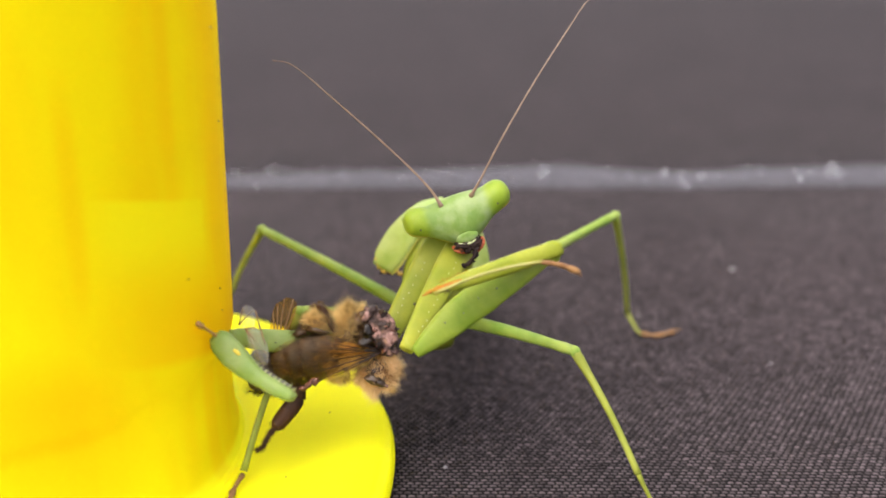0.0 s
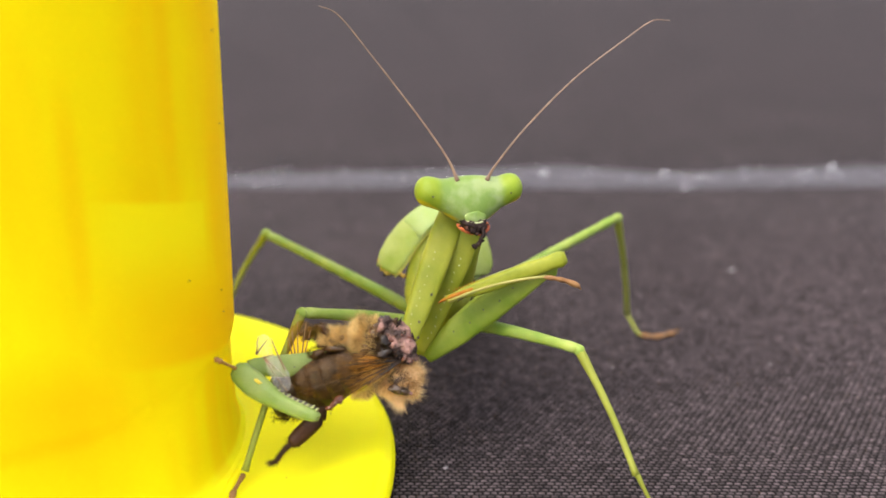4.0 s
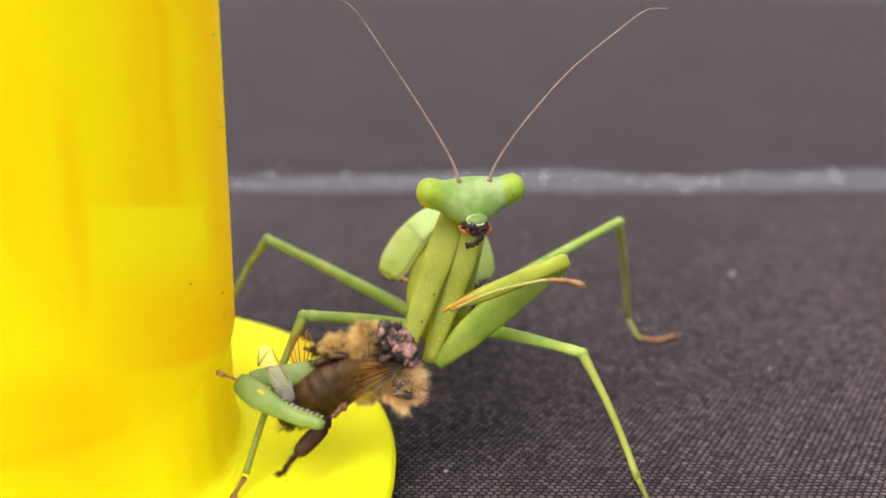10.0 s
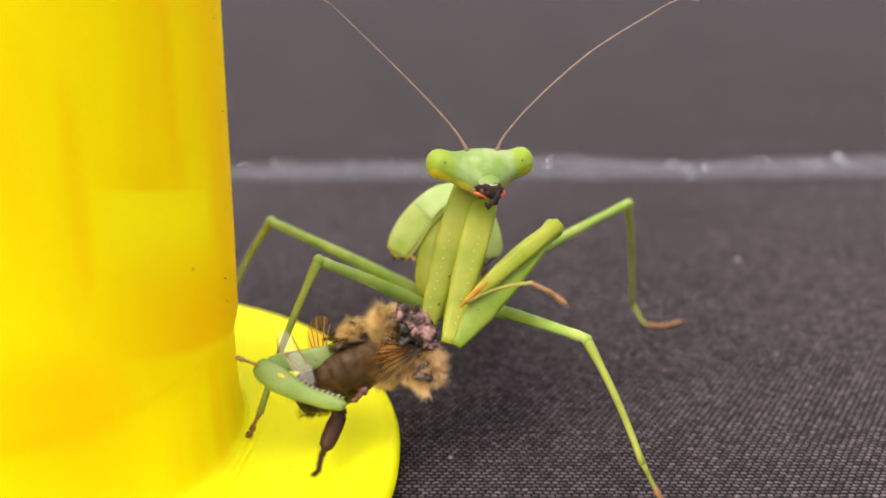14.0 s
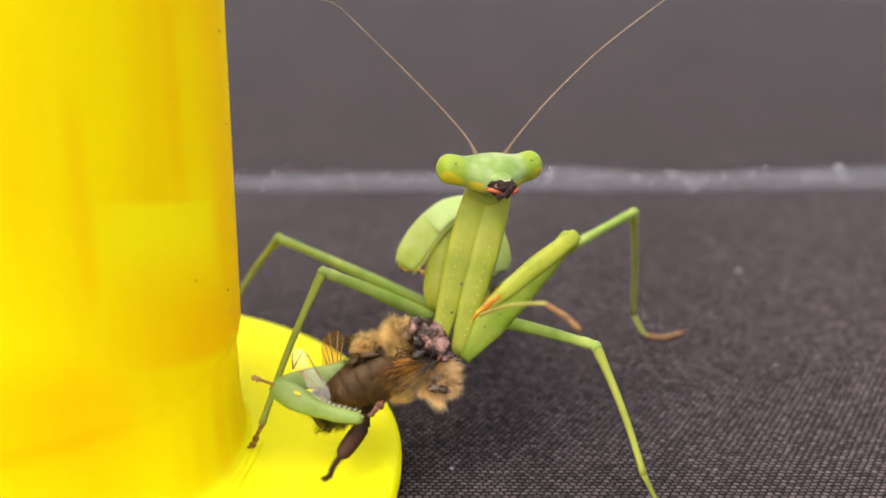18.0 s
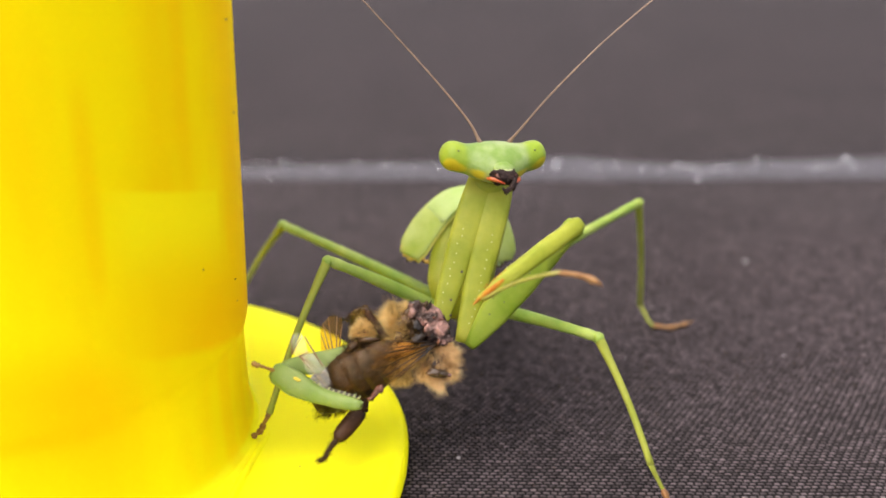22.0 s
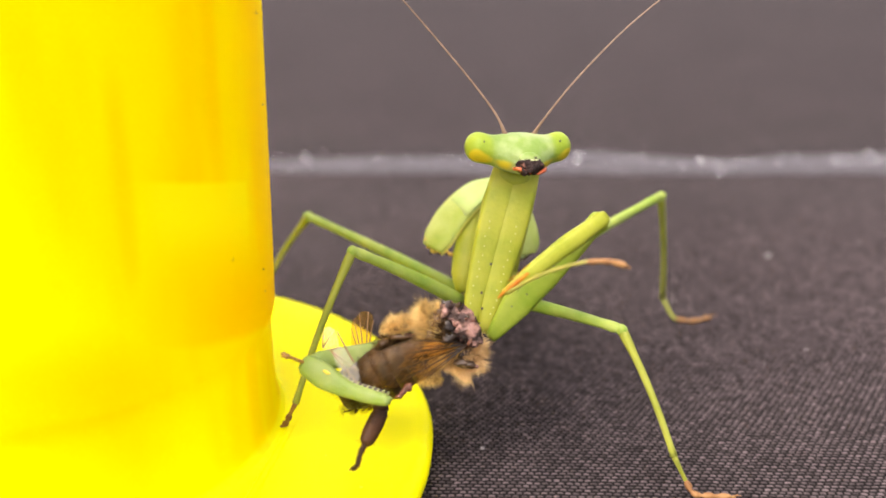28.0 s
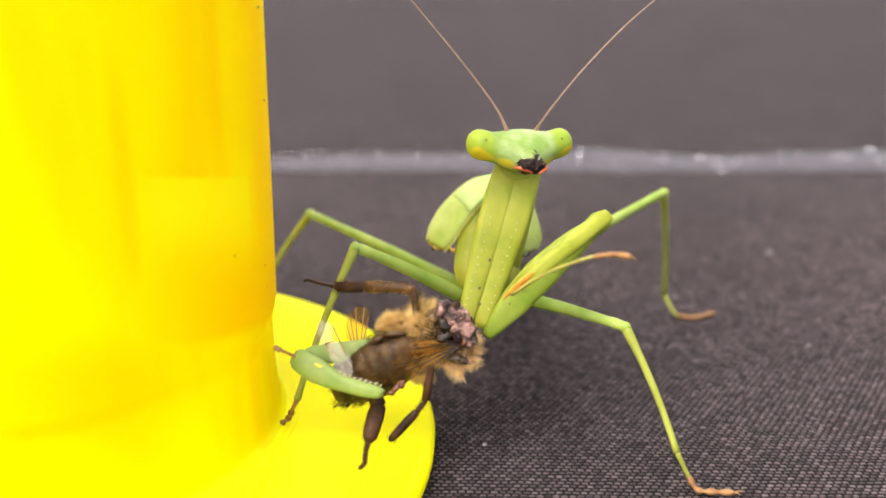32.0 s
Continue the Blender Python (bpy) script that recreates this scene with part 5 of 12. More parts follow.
# ---- what moves ----
def motions():
    walk(parts["hind_right_femur"], [
        (0, at(1.99, -2.22, 8.00, 75.7, -11.7, 127.4)),
        (0.5, at(2.33, -2.19, 7.85, 74.7, -12.3, 127.9)),
        (1, at(1.86, -2.09, 7.93, 75.4, -11.3, 127.0)),
        (1.5, at(2.26, -2.07, 7.85, 74.6, -11.9, 127.6)),
        (2, at(2.45, -2.21, 7.77, 74.3, -12.5, 128.1)),
        (2.5, at(2.23, -2.32, 7.87, 75.0, -12.4, 128.0)),
        (3, at(1.93, -2.28, 8.04, 76.0, -11.7, 127.4)),
        (3.5, at(2.27, -2.43, 7.99, 75.6, -12.5, 128.2)),
        (5.5, at(1.84, -2.48, 8.35, 77.7, -12.1, 127.4)),
        (6, at(2.29, -2.54, 8.17, 76.4, -12.6, 128.4)),
        (6.5, at(2.09, -2.58, 8.10, 76.6, -13.4, 127.8)),
        (7, at(2.15, -2.57, 8.16, 76.7, -12.9, 128.0)),
        (7.5, at(2.08, -2.45, 7.90, 75.6, -13.2, 127.6)),
        (8, at(2.08, -2.43, 7.93, 75.6, -13.1, 127.6)),
        (8.5, at(2.18, -2.58, 8.11, 76.4, -13.0, 128.1)),
        (9, at(2.23, -2.60, 8.02, 76.0, -12.8, 128.4)),
        (9.5, at(2.24, -2.50, 8.14, 76.4, -13.2, 127.9)),
        (10, at(2.31, -2.59, 8.04, 76.0, -12.8, 128.5)),
        (10.5, at(2.12, -2.56, 7.97, 76.0, -13.4, 127.9)),
        (11, at(2.84, -2.46, 7.84, 74.4, -12.8, 129.5)),
        (11.5, at(2.15, -2.41, 7.78, 74.8, -11.8, 128.3)),
        (12, at(2.29, -2.42, 8.18, 76.3, -11.6, 128.4)),
        (12.5, at(1.88, -2.34, 8.07, 76.3, -12.0, 127.3)),
        (13, at(1.78, -2.31, 8.24, 77.0, -11.6, 127.1)),
        (13.5, at(2.59, -2.17, 8.31, 76.3, -13.0, 127.7)),
        (15.5, at(2.28, -2.10, 8.31, 76.5, -12.9, 126.9)),
        (16, at(2.68, -2.34, 8.43, 76.8, -12.1, 128.7)),
        (16.5, at(2.66, -2.34, 8.42, 76.8, -12.1, 128.6)),
        (17, at(3.10, -2.34, 8.42, 76.3, -12.6, 129.4)),
        (17.5, at(2.72, -2.27, 8.30, 76.2, -12.4, 128.5)),
        (18, at(3.19, -2.33, 8.39, 76.1, -12.4, 129.6)),
        (18.5, at(3.26, -2.30, 8.45, 76.3, -13.0, 129.4)),
        (19, at(3.07, -2.28, 8.44, 76.4, -12.3, 129.3)),
        (19.5, at(2.86, -2.33, 8.48, 76.8, -12.5, 128.8)),
        (20, at(2.90, -2.27, 8.37, 76.2, -12.4, 128.9)),
        (20.5, at(2.95, -2.36, 8.49, 76.8, -12.7, 129.0)),
        (21, at(2.96, -2.32, 8.32, 76.1, -12.5, 129.1)),
        (21.5, at(2.92, -2.39, 8.44, 76.6, -12.2, 129.3)),
        (22, at(2.99, -2.29, 8.35, 76.1, -12.2, 129.2)),
        (22.5, at(3.03, -2.46, 8.51, 76.9, -12.2, 129.6)),
        (23, at(2.93, -2.40, 8.51, 76.9, -12.1, 129.3)),
        (23.5, at(2.93, -2.18, 8.20, 75.5, -12.6, 128.7)),
        (24, at(2.87, -2.21, 8.29, 75.9, -12.8, 128.5)),
        (24.5, at(2.94, -2.33, 8.24, 75.8, -13.0, 129.0)),
        (26.5, at(3.11, -2.52, 8.63, 77.3, -11.6, 130.2)),
        (27, at(3.19, -2.60, 8.55, 76.9, -11.6, 130.6)),
        (27.5, at(3.21, -2.66, 8.71, 77.7, -11.3, 130.8)),
        (28, at(3.15, -2.63, 8.60, 77.2, -11.1, 130.7)),
        (28.5, at(3.27, -2.65, 8.67, 77.5, -11.8, 130.7)),
        (29, at(3.19, -2.65, 8.75, 77.8, -11.4, 130.7)),
        (29.5, at(3.24, -2.68, 8.64, 77.3, -11.2, 131.0)),
        (30, at(3.21, -2.66, 8.70, 77.6, -11.4, 130.8)),
        (30.5, at(3.14, -2.59, 8.60, 77.2, -11.5, 130.4)),
        (31, at(3.05, -2.57, 8.56, 77.1, -11.5, 130.2)),
        (31.5, at(3.06, -2.57, 8.64, 77.4, -11.5, 130.2)),
        (32, at(3.13, -2.56, 8.51, 76.8, -11.7, 130.3)),
    ])
    walk(parts["hind_right_tibia"], [
        (0, at(12.74, 5.14, 11.25, 156.6, -11.7, 127.4)),
        (0.5, at(13.01, 5.17, 11.32, 157.8, -12.3, 127.9)),
        (1, at(12.64, 5.19, 11.24, 156.4, -11.3, 127.0)),
        (1.5, at(12.97, 5.23, 11.33, 157.9, -11.9, 127.6)),
        (2, at(13.10, 5.15, 11.32, 158.1, -12.5, 128.1)),
        (2.5, at(12.91, 5.07, 11.25, 157.0, -12.4, 128.0)),
        (3, at(12.68, 5.10, 11.22, 156.2, -11.7, 127.4)),
        (3.5, at(12.94, 5.04, 11.25, 157.0, -12.5, 128.2)),
        (5.5, at(12.63, 5.00, 11.16, 155.6, -12.1, 127.4)),
        (6, at(12.94, 5.02, 11.24, 156.9, -12.6, 128.4)),
        (6.5, at(12.86, 4.85, 11.14, 156.0, -13.4, 127.8)),
        (7, at(12.87, 4.93, 11.18, 156.3, -12.9, 128.0)),
        (7.5, at(12.84, 4.89, 11.16, 156.1, -13.2, 127.6)),
        (8, at(12.85, 4.91, 11.17, 156.2, -13.1, 127.6)),
        (8.5, at(12.88, 4.92, 11.18, 156.3, -13.0, 128.1)),
        (9, at(12.88, 4.93, 11.18, 156.3, -12.8, 128.4)),
        (9.5, at(12.98, 4.95, 11.21, 156.9, -13.2, 127.9)),
        (10, at(12.95, 4.96, 11.21, 156.7, -12.8, 128.5)),
        (10.5, at(12.86, 4.84, 11.14, 156.0, -13.4, 127.9)),
        (11, at(13.33, 5.14, 11.36, 158.8, -12.8, 129.5)),
        (11.5, at(12.76, 5.06, 11.22, 156.2, -11.8, 128.3)),
        (12, at(12.90, 5.18, 11.30, 157.3, -11.6, 128.4)),
        (12.5, at(12.66, 5.03, 11.18, 155.8, -12.0, 127.3)),
        (13, at(12.58, 5.10, 11.19, 155.7, -11.6, 127.1)),
        (13.5, at(13.34, 5.25, 11.41, 159.6, -13.0, 127.7)),
        (15.5, at(13.14, 5.19, 11.35, 158.7, -12.9, 126.9)),
        (16, at(13.28, 5.32, 11.43, 159.4, -12.1, 128.7)),
        (16.5, at(13.27, 5.32, 11.43, 159.4, -12.1, 128.6)),
        (17, at(13.62, 5.41, 11.51, 161.1, -12.6, 129.4)),
        (17.5, at(13.35, 5.31, 11.43, 159.7, -12.4, 128.5)),
        (18, at(13.67, 5.46, 11.54, 161.4, -12.4, 129.6)),
        (18.5, at(13.79, 5.43, 11.55, 161.9, -13.0, 129.4)),
        (19, at(13.60, 5.45, 11.53, 161.2, -12.3, 129.3)),
        (19.5, at(13.46, 5.35, 11.47, 160.3, -12.5, 128.8)),
        (20, at(13.49, 5.38, 11.48, 160.5, -12.4, 128.9)),
        (20.5, at(13.53, 5.35, 11.48, 160.6, -12.7, 129.0)),
        (21, at(13.51, 5.36, 11.48, 160.5, -12.5, 129.1)),
        (21.5, at(13.45, 5.37, 11.48, 160.2, -12.2, 129.3)),
        (22, at(13.52, 5.42, 11.51, 160.7, -12.2, 129.2)),
        (22.5, at(13.52, 5.38, 11.49, 160.5, -12.2, 129.6)),
        (23, at(13.45, 5.39, 11.48, 160.3, -12.1, 129.3)),
        (23.5, at(13.53, 5.37, 11.49, 160.7, -12.6, 128.7)),
        (24, at(13.51, 5.33, 11.47, 160.5, -12.8, 128.5)),
        (24.5, at(13.52, 5.28, 11.45, 160.3, -13.0, 129.0)),
        (26.5, at(13.50, 5.48, 11.52, 160.6, -11.6, 130.2)),
        (27, at(13.52, 5.45, 11.52, 160.5, -11.6, 130.6)),
        (27.5, at(13.51, 5.48, 11.53, 160.6, -11.3, 130.8)),
        (28, at(13.44, 5.48, 11.52, 160.3, -11.1, 130.7)),
        (28.5, at(13.59, 5.45, 11.53, 160.8, -11.8, 130.7)),
        (29, at(13.51, 5.48, 11.53, 160.6, -11.4, 130.7)),
        (29.5, at(13.50, 5.48, 11.53, 160.5, -11.2, 131.0)),
        (30, at(13.51, 5.47, 11.52, 160.5, -11.4, 130.8)),
        (30.5, at(13.49, 5.45, 11.51, 160.5, -11.5, 130.4)),
        (31, at(13.43, 5.42, 11.49, 160.1, -11.5, 130.2)),
        (31.5, at(13.44, 5.44, 11.50, 160.3, -11.5, 130.2)),
        (32, at(13.49, 5.43, 11.50, 160.4, -11.7, 130.3)),
    ])
    walk(parts["middle_right_femur"], [
        (0, at(1.01, -5.52, 7.69, 86.8, 11.0, 50.0)),
        (0.5, at(1.35, -5.49, 7.54, 84.7, 11.8, 49.3)),
        (1, at(0.88, -5.40, 7.62, 87.4, 11.0, 50.0)),
        (1.5, at(1.28, -5.38, 7.54, 85.4, 11.9, 49.2)),
        (2, at(1.47, -5.52, 7.47, 83.8, 12.0, 49.1)),
        (2.5, at(1.25, -5.63, 7.56, 84.7, 11.3, 49.8)),
        (3, at(0.95, -5.58, 7.74, 87.1, 10.7, 50.3)),
        (3.5, at(1.29, -5.73, 7.69, 84.9, 11.0, 50.0)),
        (5.5, at(0.84, -5.74, 8.05, 89.4, 16.3, 53.7)),
        (6, at(1.19, -5.85, 7.84, 86.4, 17.1, 53.3)),
        (6.5, at(1.06, -5.74, 7.81, 87.0, 16.4, 52.9)),
        (7, at(1.19, -5.79, 7.87, 86.5, 14.0, 51.8)),
        (7.5, at(1.15, -5.58, 7.63, 86.0, 14.8, 51.3)),
        (8, at(1.20, -5.61, 7.66, 85.7, 13.0, 50.6)),
        (8.5, at(1.23, -5.85, 7.82, 85.5, 10.6, 50.4)),
        (9, at(1.22, -5.88, 7.71, 84.8, 11.2, 50.7)),
        (9.5, at(1.22, -5.73, 7.83, 86.5, 15.3, 52.0)),
        (10, at(1.11, -5.76, 7.72, 86.5, 18.5, 53.6)),
        (10.5, at(1.08, -5.75, 7.67, 85.8, 13.8, 51.7)),
        (11, at(1.26, -5.44, 7.49, 87.2, 27.4, 55.7)),
        (11.5, at(0.60, -5.49, 7.45, 90.4, 31.9, 59.3)),
        (12, at(0.78, -5.50, 7.84, 89.9, 21.0, 54.8)),
        (12.5, at(0.70, -5.36, 7.80, 91.1, 24.1, 55.8)),
        (13, at(0.62, -5.41, 7.95, 91.9, 21.4, 55.2)),
        (13.5, at(1.39, -5.24, 8.01, 89.1, 17.8, 51.3)),
        (15.5, at(1.22, -5.16, 8.04, 91.0, 22.6, 53.7)),
        (16, at(1.29, -5.46, 8.10, 89.2, 17.7, 52.3)),
        (16.5, at(1.28, -5.46, 8.09, 89.0, 17.1, 52.1)),
        (17, at(1.63, -5.53, 8.05, 87.8, 20.6, 53.0)),
        (17.5, at(1.43, -5.44, 7.96, 87.8, 17.5, 51.6)),
        (18, at(1.81, -5.55, 8.02, 86.5, 17.1, 50.9)),
        (18.5, at(2.03, -5.64, 8.08, 85.3, 11.4, 48.2)),
        (19, at(1.50, -5.47, 8.06, 88.7, 21.5, 53.6)),
        (19.5, at(1.48, -5.42, 8.16, 89.3, 19.8, 52.8)),
        (20, at(1.60, -5.41, 8.03, 87.7, 17.0, 51.0)),
        (20.5, at(1.45, -5.50, 8.14, 89.4, 21.9, 54.1)),
        (21, at(1.55, -5.36, 7.99, 88.1, 19.5, 52.0)),
        (21.5, at(1.61, -5.56, 8.10, 87.2, 13.5, 50.0)),
        (22, at(1.66, -5.49, 7.99, 86.7, 14.1, 49.8)),
        (22.5, at(1.38, -5.57, 8.15, 89.8, 23.8, 55.4)),
        (23, at(1.37, -5.52, 8.16, 89.6, 21.6, 54.2)),
        (23.5, at(1.53, -5.26, 7.86, 87.9, 20.2, 51.9)),
        (24, at(1.55, -5.25, 7.97, 88.7, 21.2, 52.4)),
        (24.5, at(1.51, -5.30, 7.92, 88.1, 19.7, 51.9)),
        (26.5, at(1.33, -5.70, 8.24, 89.7, 21.8, 55.2)),
        (27, at(1.26, -5.73, 8.14, 89.5, 23.6, 56.2)),
        (27.5, at(1.27, -5.84, 8.30, 89.4, 19.6, 54.8)),
        (28, at(1.39, -5.87, 8.18, 87.5, 14.5, 52.1)),
        (28.5, at(1.33, -5.76, 8.27, 89.3, 19.6, 54.3)),
        (29, at(1.29, -5.81, 8.34, 89.6, 18.9, 54.4)),
        (29.5, at(1.37, -5.85, 8.21, 87.9, 15.7, 52.7)),
        (30, at(1.17, -5.81, 8.30, 90.9, 24.7, 57.5)),
        (30.5, at(1.28, -5.70, 8.21, 89.8, 22.4, 55.5)),
        (31, at(1.35, -5.72, 8.17, 88.5, 17.8, 53.2)),
        (31.5, at(1.24, -5.66, 8.27, 90.5, 22.7, 55.7)),
        (32, at(1.25, -5.63, 8.13, 89.9, 24.1, 56.0)),
    ])
    walk(parts["middle_right_tibia"], [
        (0, at(7.92, -11.19, 8.19, 137.4, 11.0, 50.0)),
        (0.5, at(8.21, -11.18, 8.34, 139.3, 11.8, 49.3)),
        (1, at(7.78, -11.09, 8.02, 135.7, 11.0, 50.0)),
        (1.5, at(8.12, -11.10, 8.23, 138.2, 11.9, 49.2)),
        (2, at(8.32, -11.20, 8.41, 140.1, 12.0, 49.1)),
        (2.5, at(8.16, -11.26, 8.37, 139.5, 11.3, 49.8)),
        (3, at(7.88, -11.23, 8.19, 137.4, 10.7, 50.3)),
        (3.5, at(8.21, -11.35, 8.46, 140.5, 11.0, 50.0)),
        (5.5, at(8.07, -11.02, 8.14, 138.4, 16.3, 53.7)),
        (6, at(8.45, -11.06, 8.37, 141.3, 17.1, 53.3)),
        (6.5, at(8.27, -11.03, 8.26, 139.7, 16.4, 52.9)),
        (7, at(8.29, -11.21, 8.40, 140.7, 14.0, 51.8)),
        (7.5, at(8.22, -11.04, 8.24, 139.0, 14.8, 51.3)),
        (8, at(8.19, -11.16, 8.32, 139.4, 13.0, 50.6)),
        (8.5, at(8.20, -11.43, 8.51, 141.0, 10.6, 50.4)),
        (9, at(8.22, -11.40, 8.50, 141.0, 11.2, 50.7)),
        (9.5, at(8.35, -11.11, 8.36, 140.5, 15.3, 52.0)),
        (10, at(8.41, -10.92, 8.24, 140.4, 18.5, 53.6)),
        (10.5, at(8.18, -11.17, 8.31, 139.5, 13.8, 51.7)),
        (11, at(8.76, -10.31, 7.89, 140.6, 27.4, 55.7)),
        (11.5, at(8.28, -10.08, 7.39, 137.4, 31.9, 59.3)),
        (12, at(8.09, -10.66, 7.85, 136.9, 21.0, 54.8)),
        (12.5, at(8.06, -10.45, 7.64, 135.8, 24.1, 55.8)),
        (13, at(7.90, -10.60, 7.68, 135.2, 21.4, 55.2)),
        (13.5, at(8.40, -10.80, 8.14, 138.9, 17.8, 51.3)),
        (15.5, at(8.39, -10.51, 7.89, 138.0, 22.6, 53.7)),
        (16, at(8.40, -10.90, 8.22, 139.8, 17.7, 52.3)),
        (16.5, at(8.37, -10.93, 8.23, 139.7, 17.1, 52.1)),
        (17, at(8.84, -10.82, 8.36, 142.8, 20.6, 53.0)),
        (17.5, at(8.51, -10.91, 8.29, 140.5, 17.5, 51.6)),
        (18, at(8.84, -11.05, 8.55, 143.5, 17.1, 50.9)),
        (18.5, at(8.77, -11.48, 8.81, 144.8, 11.4, 48.2)),
        (19, at(8.74, -10.73, 8.25, 141.8, 21.5, 53.6)),
        (19.5, at(8.63, -10.80, 8.26, 141.1, 19.8, 52.8)),
        (20, at(8.62, -10.96, 8.38, 141.3, 17.0, 51.0)),
        (20.5, at(8.72, -10.72, 8.23, 141.8, 21.9, 54.1)),
        (21, at(8.66, -10.79, 8.26, 141.0, 19.5, 52.0)),
        (21.5, at(8.52, -11.22, 8.53, 141.9, 13.5, 50.0)),
        (22, at(8.56, -11.16, 8.50, 141.8, 14.1, 49.8)),
        (22.5, at(8.76, -10.64, 8.18, 142.2, 23.8, 55.4)),
        (23, at(8.65, -10.74, 8.21, 141.4, 21.6, 54.2)),
        (23.5, at(8.64, -10.69, 8.17, 140.2, 20.2, 51.9)),
        (24, at(8.69, -10.65, 8.16, 140.5, 21.2, 52.4)),
        (24.5, at(8.61, -10.74, 8.20, 140.3, 19.7, 51.9)),
        (26.5, at(8.68, -10.80, 8.28, 142.3, 21.8, 55.2)),
        (27, at(8.71, -10.69, 8.21, 142.4, 23.6, 56.2)),
        (27.5, at(8.60, -10.98, 8.38, 142.5, 19.6, 54.8)),
        (28, at(8.50, -11.29, 8.56, 142.7, 14.5, 52.1)),
        (28.5, at(8.62, -10.95, 8.37, 142.4, 19.6, 54.3)),
        (29, at(8.58, -11.01, 8.39, 142.4, 18.9, 54.4)),
        (29.5, at(8.54, -11.21, 8.52, 142.6, 15.7, 52.7)),
        (30, at(8.68, -10.67, 8.17, 142.6, 24.7, 57.5)),
        (30.5, at(8.67, -10.76, 8.24, 142.1, 22.4, 55.5)),
        (31, at(8.56, -11.02, 8.39, 141.9, 17.8, 53.2)),
        (31.5, at(8.62, -10.73, 8.19, 141.7, 22.7, 55.7)),
        (32, at(8.67, -10.63, 8.14, 141.7, 24.1, 56.0)),
    ])
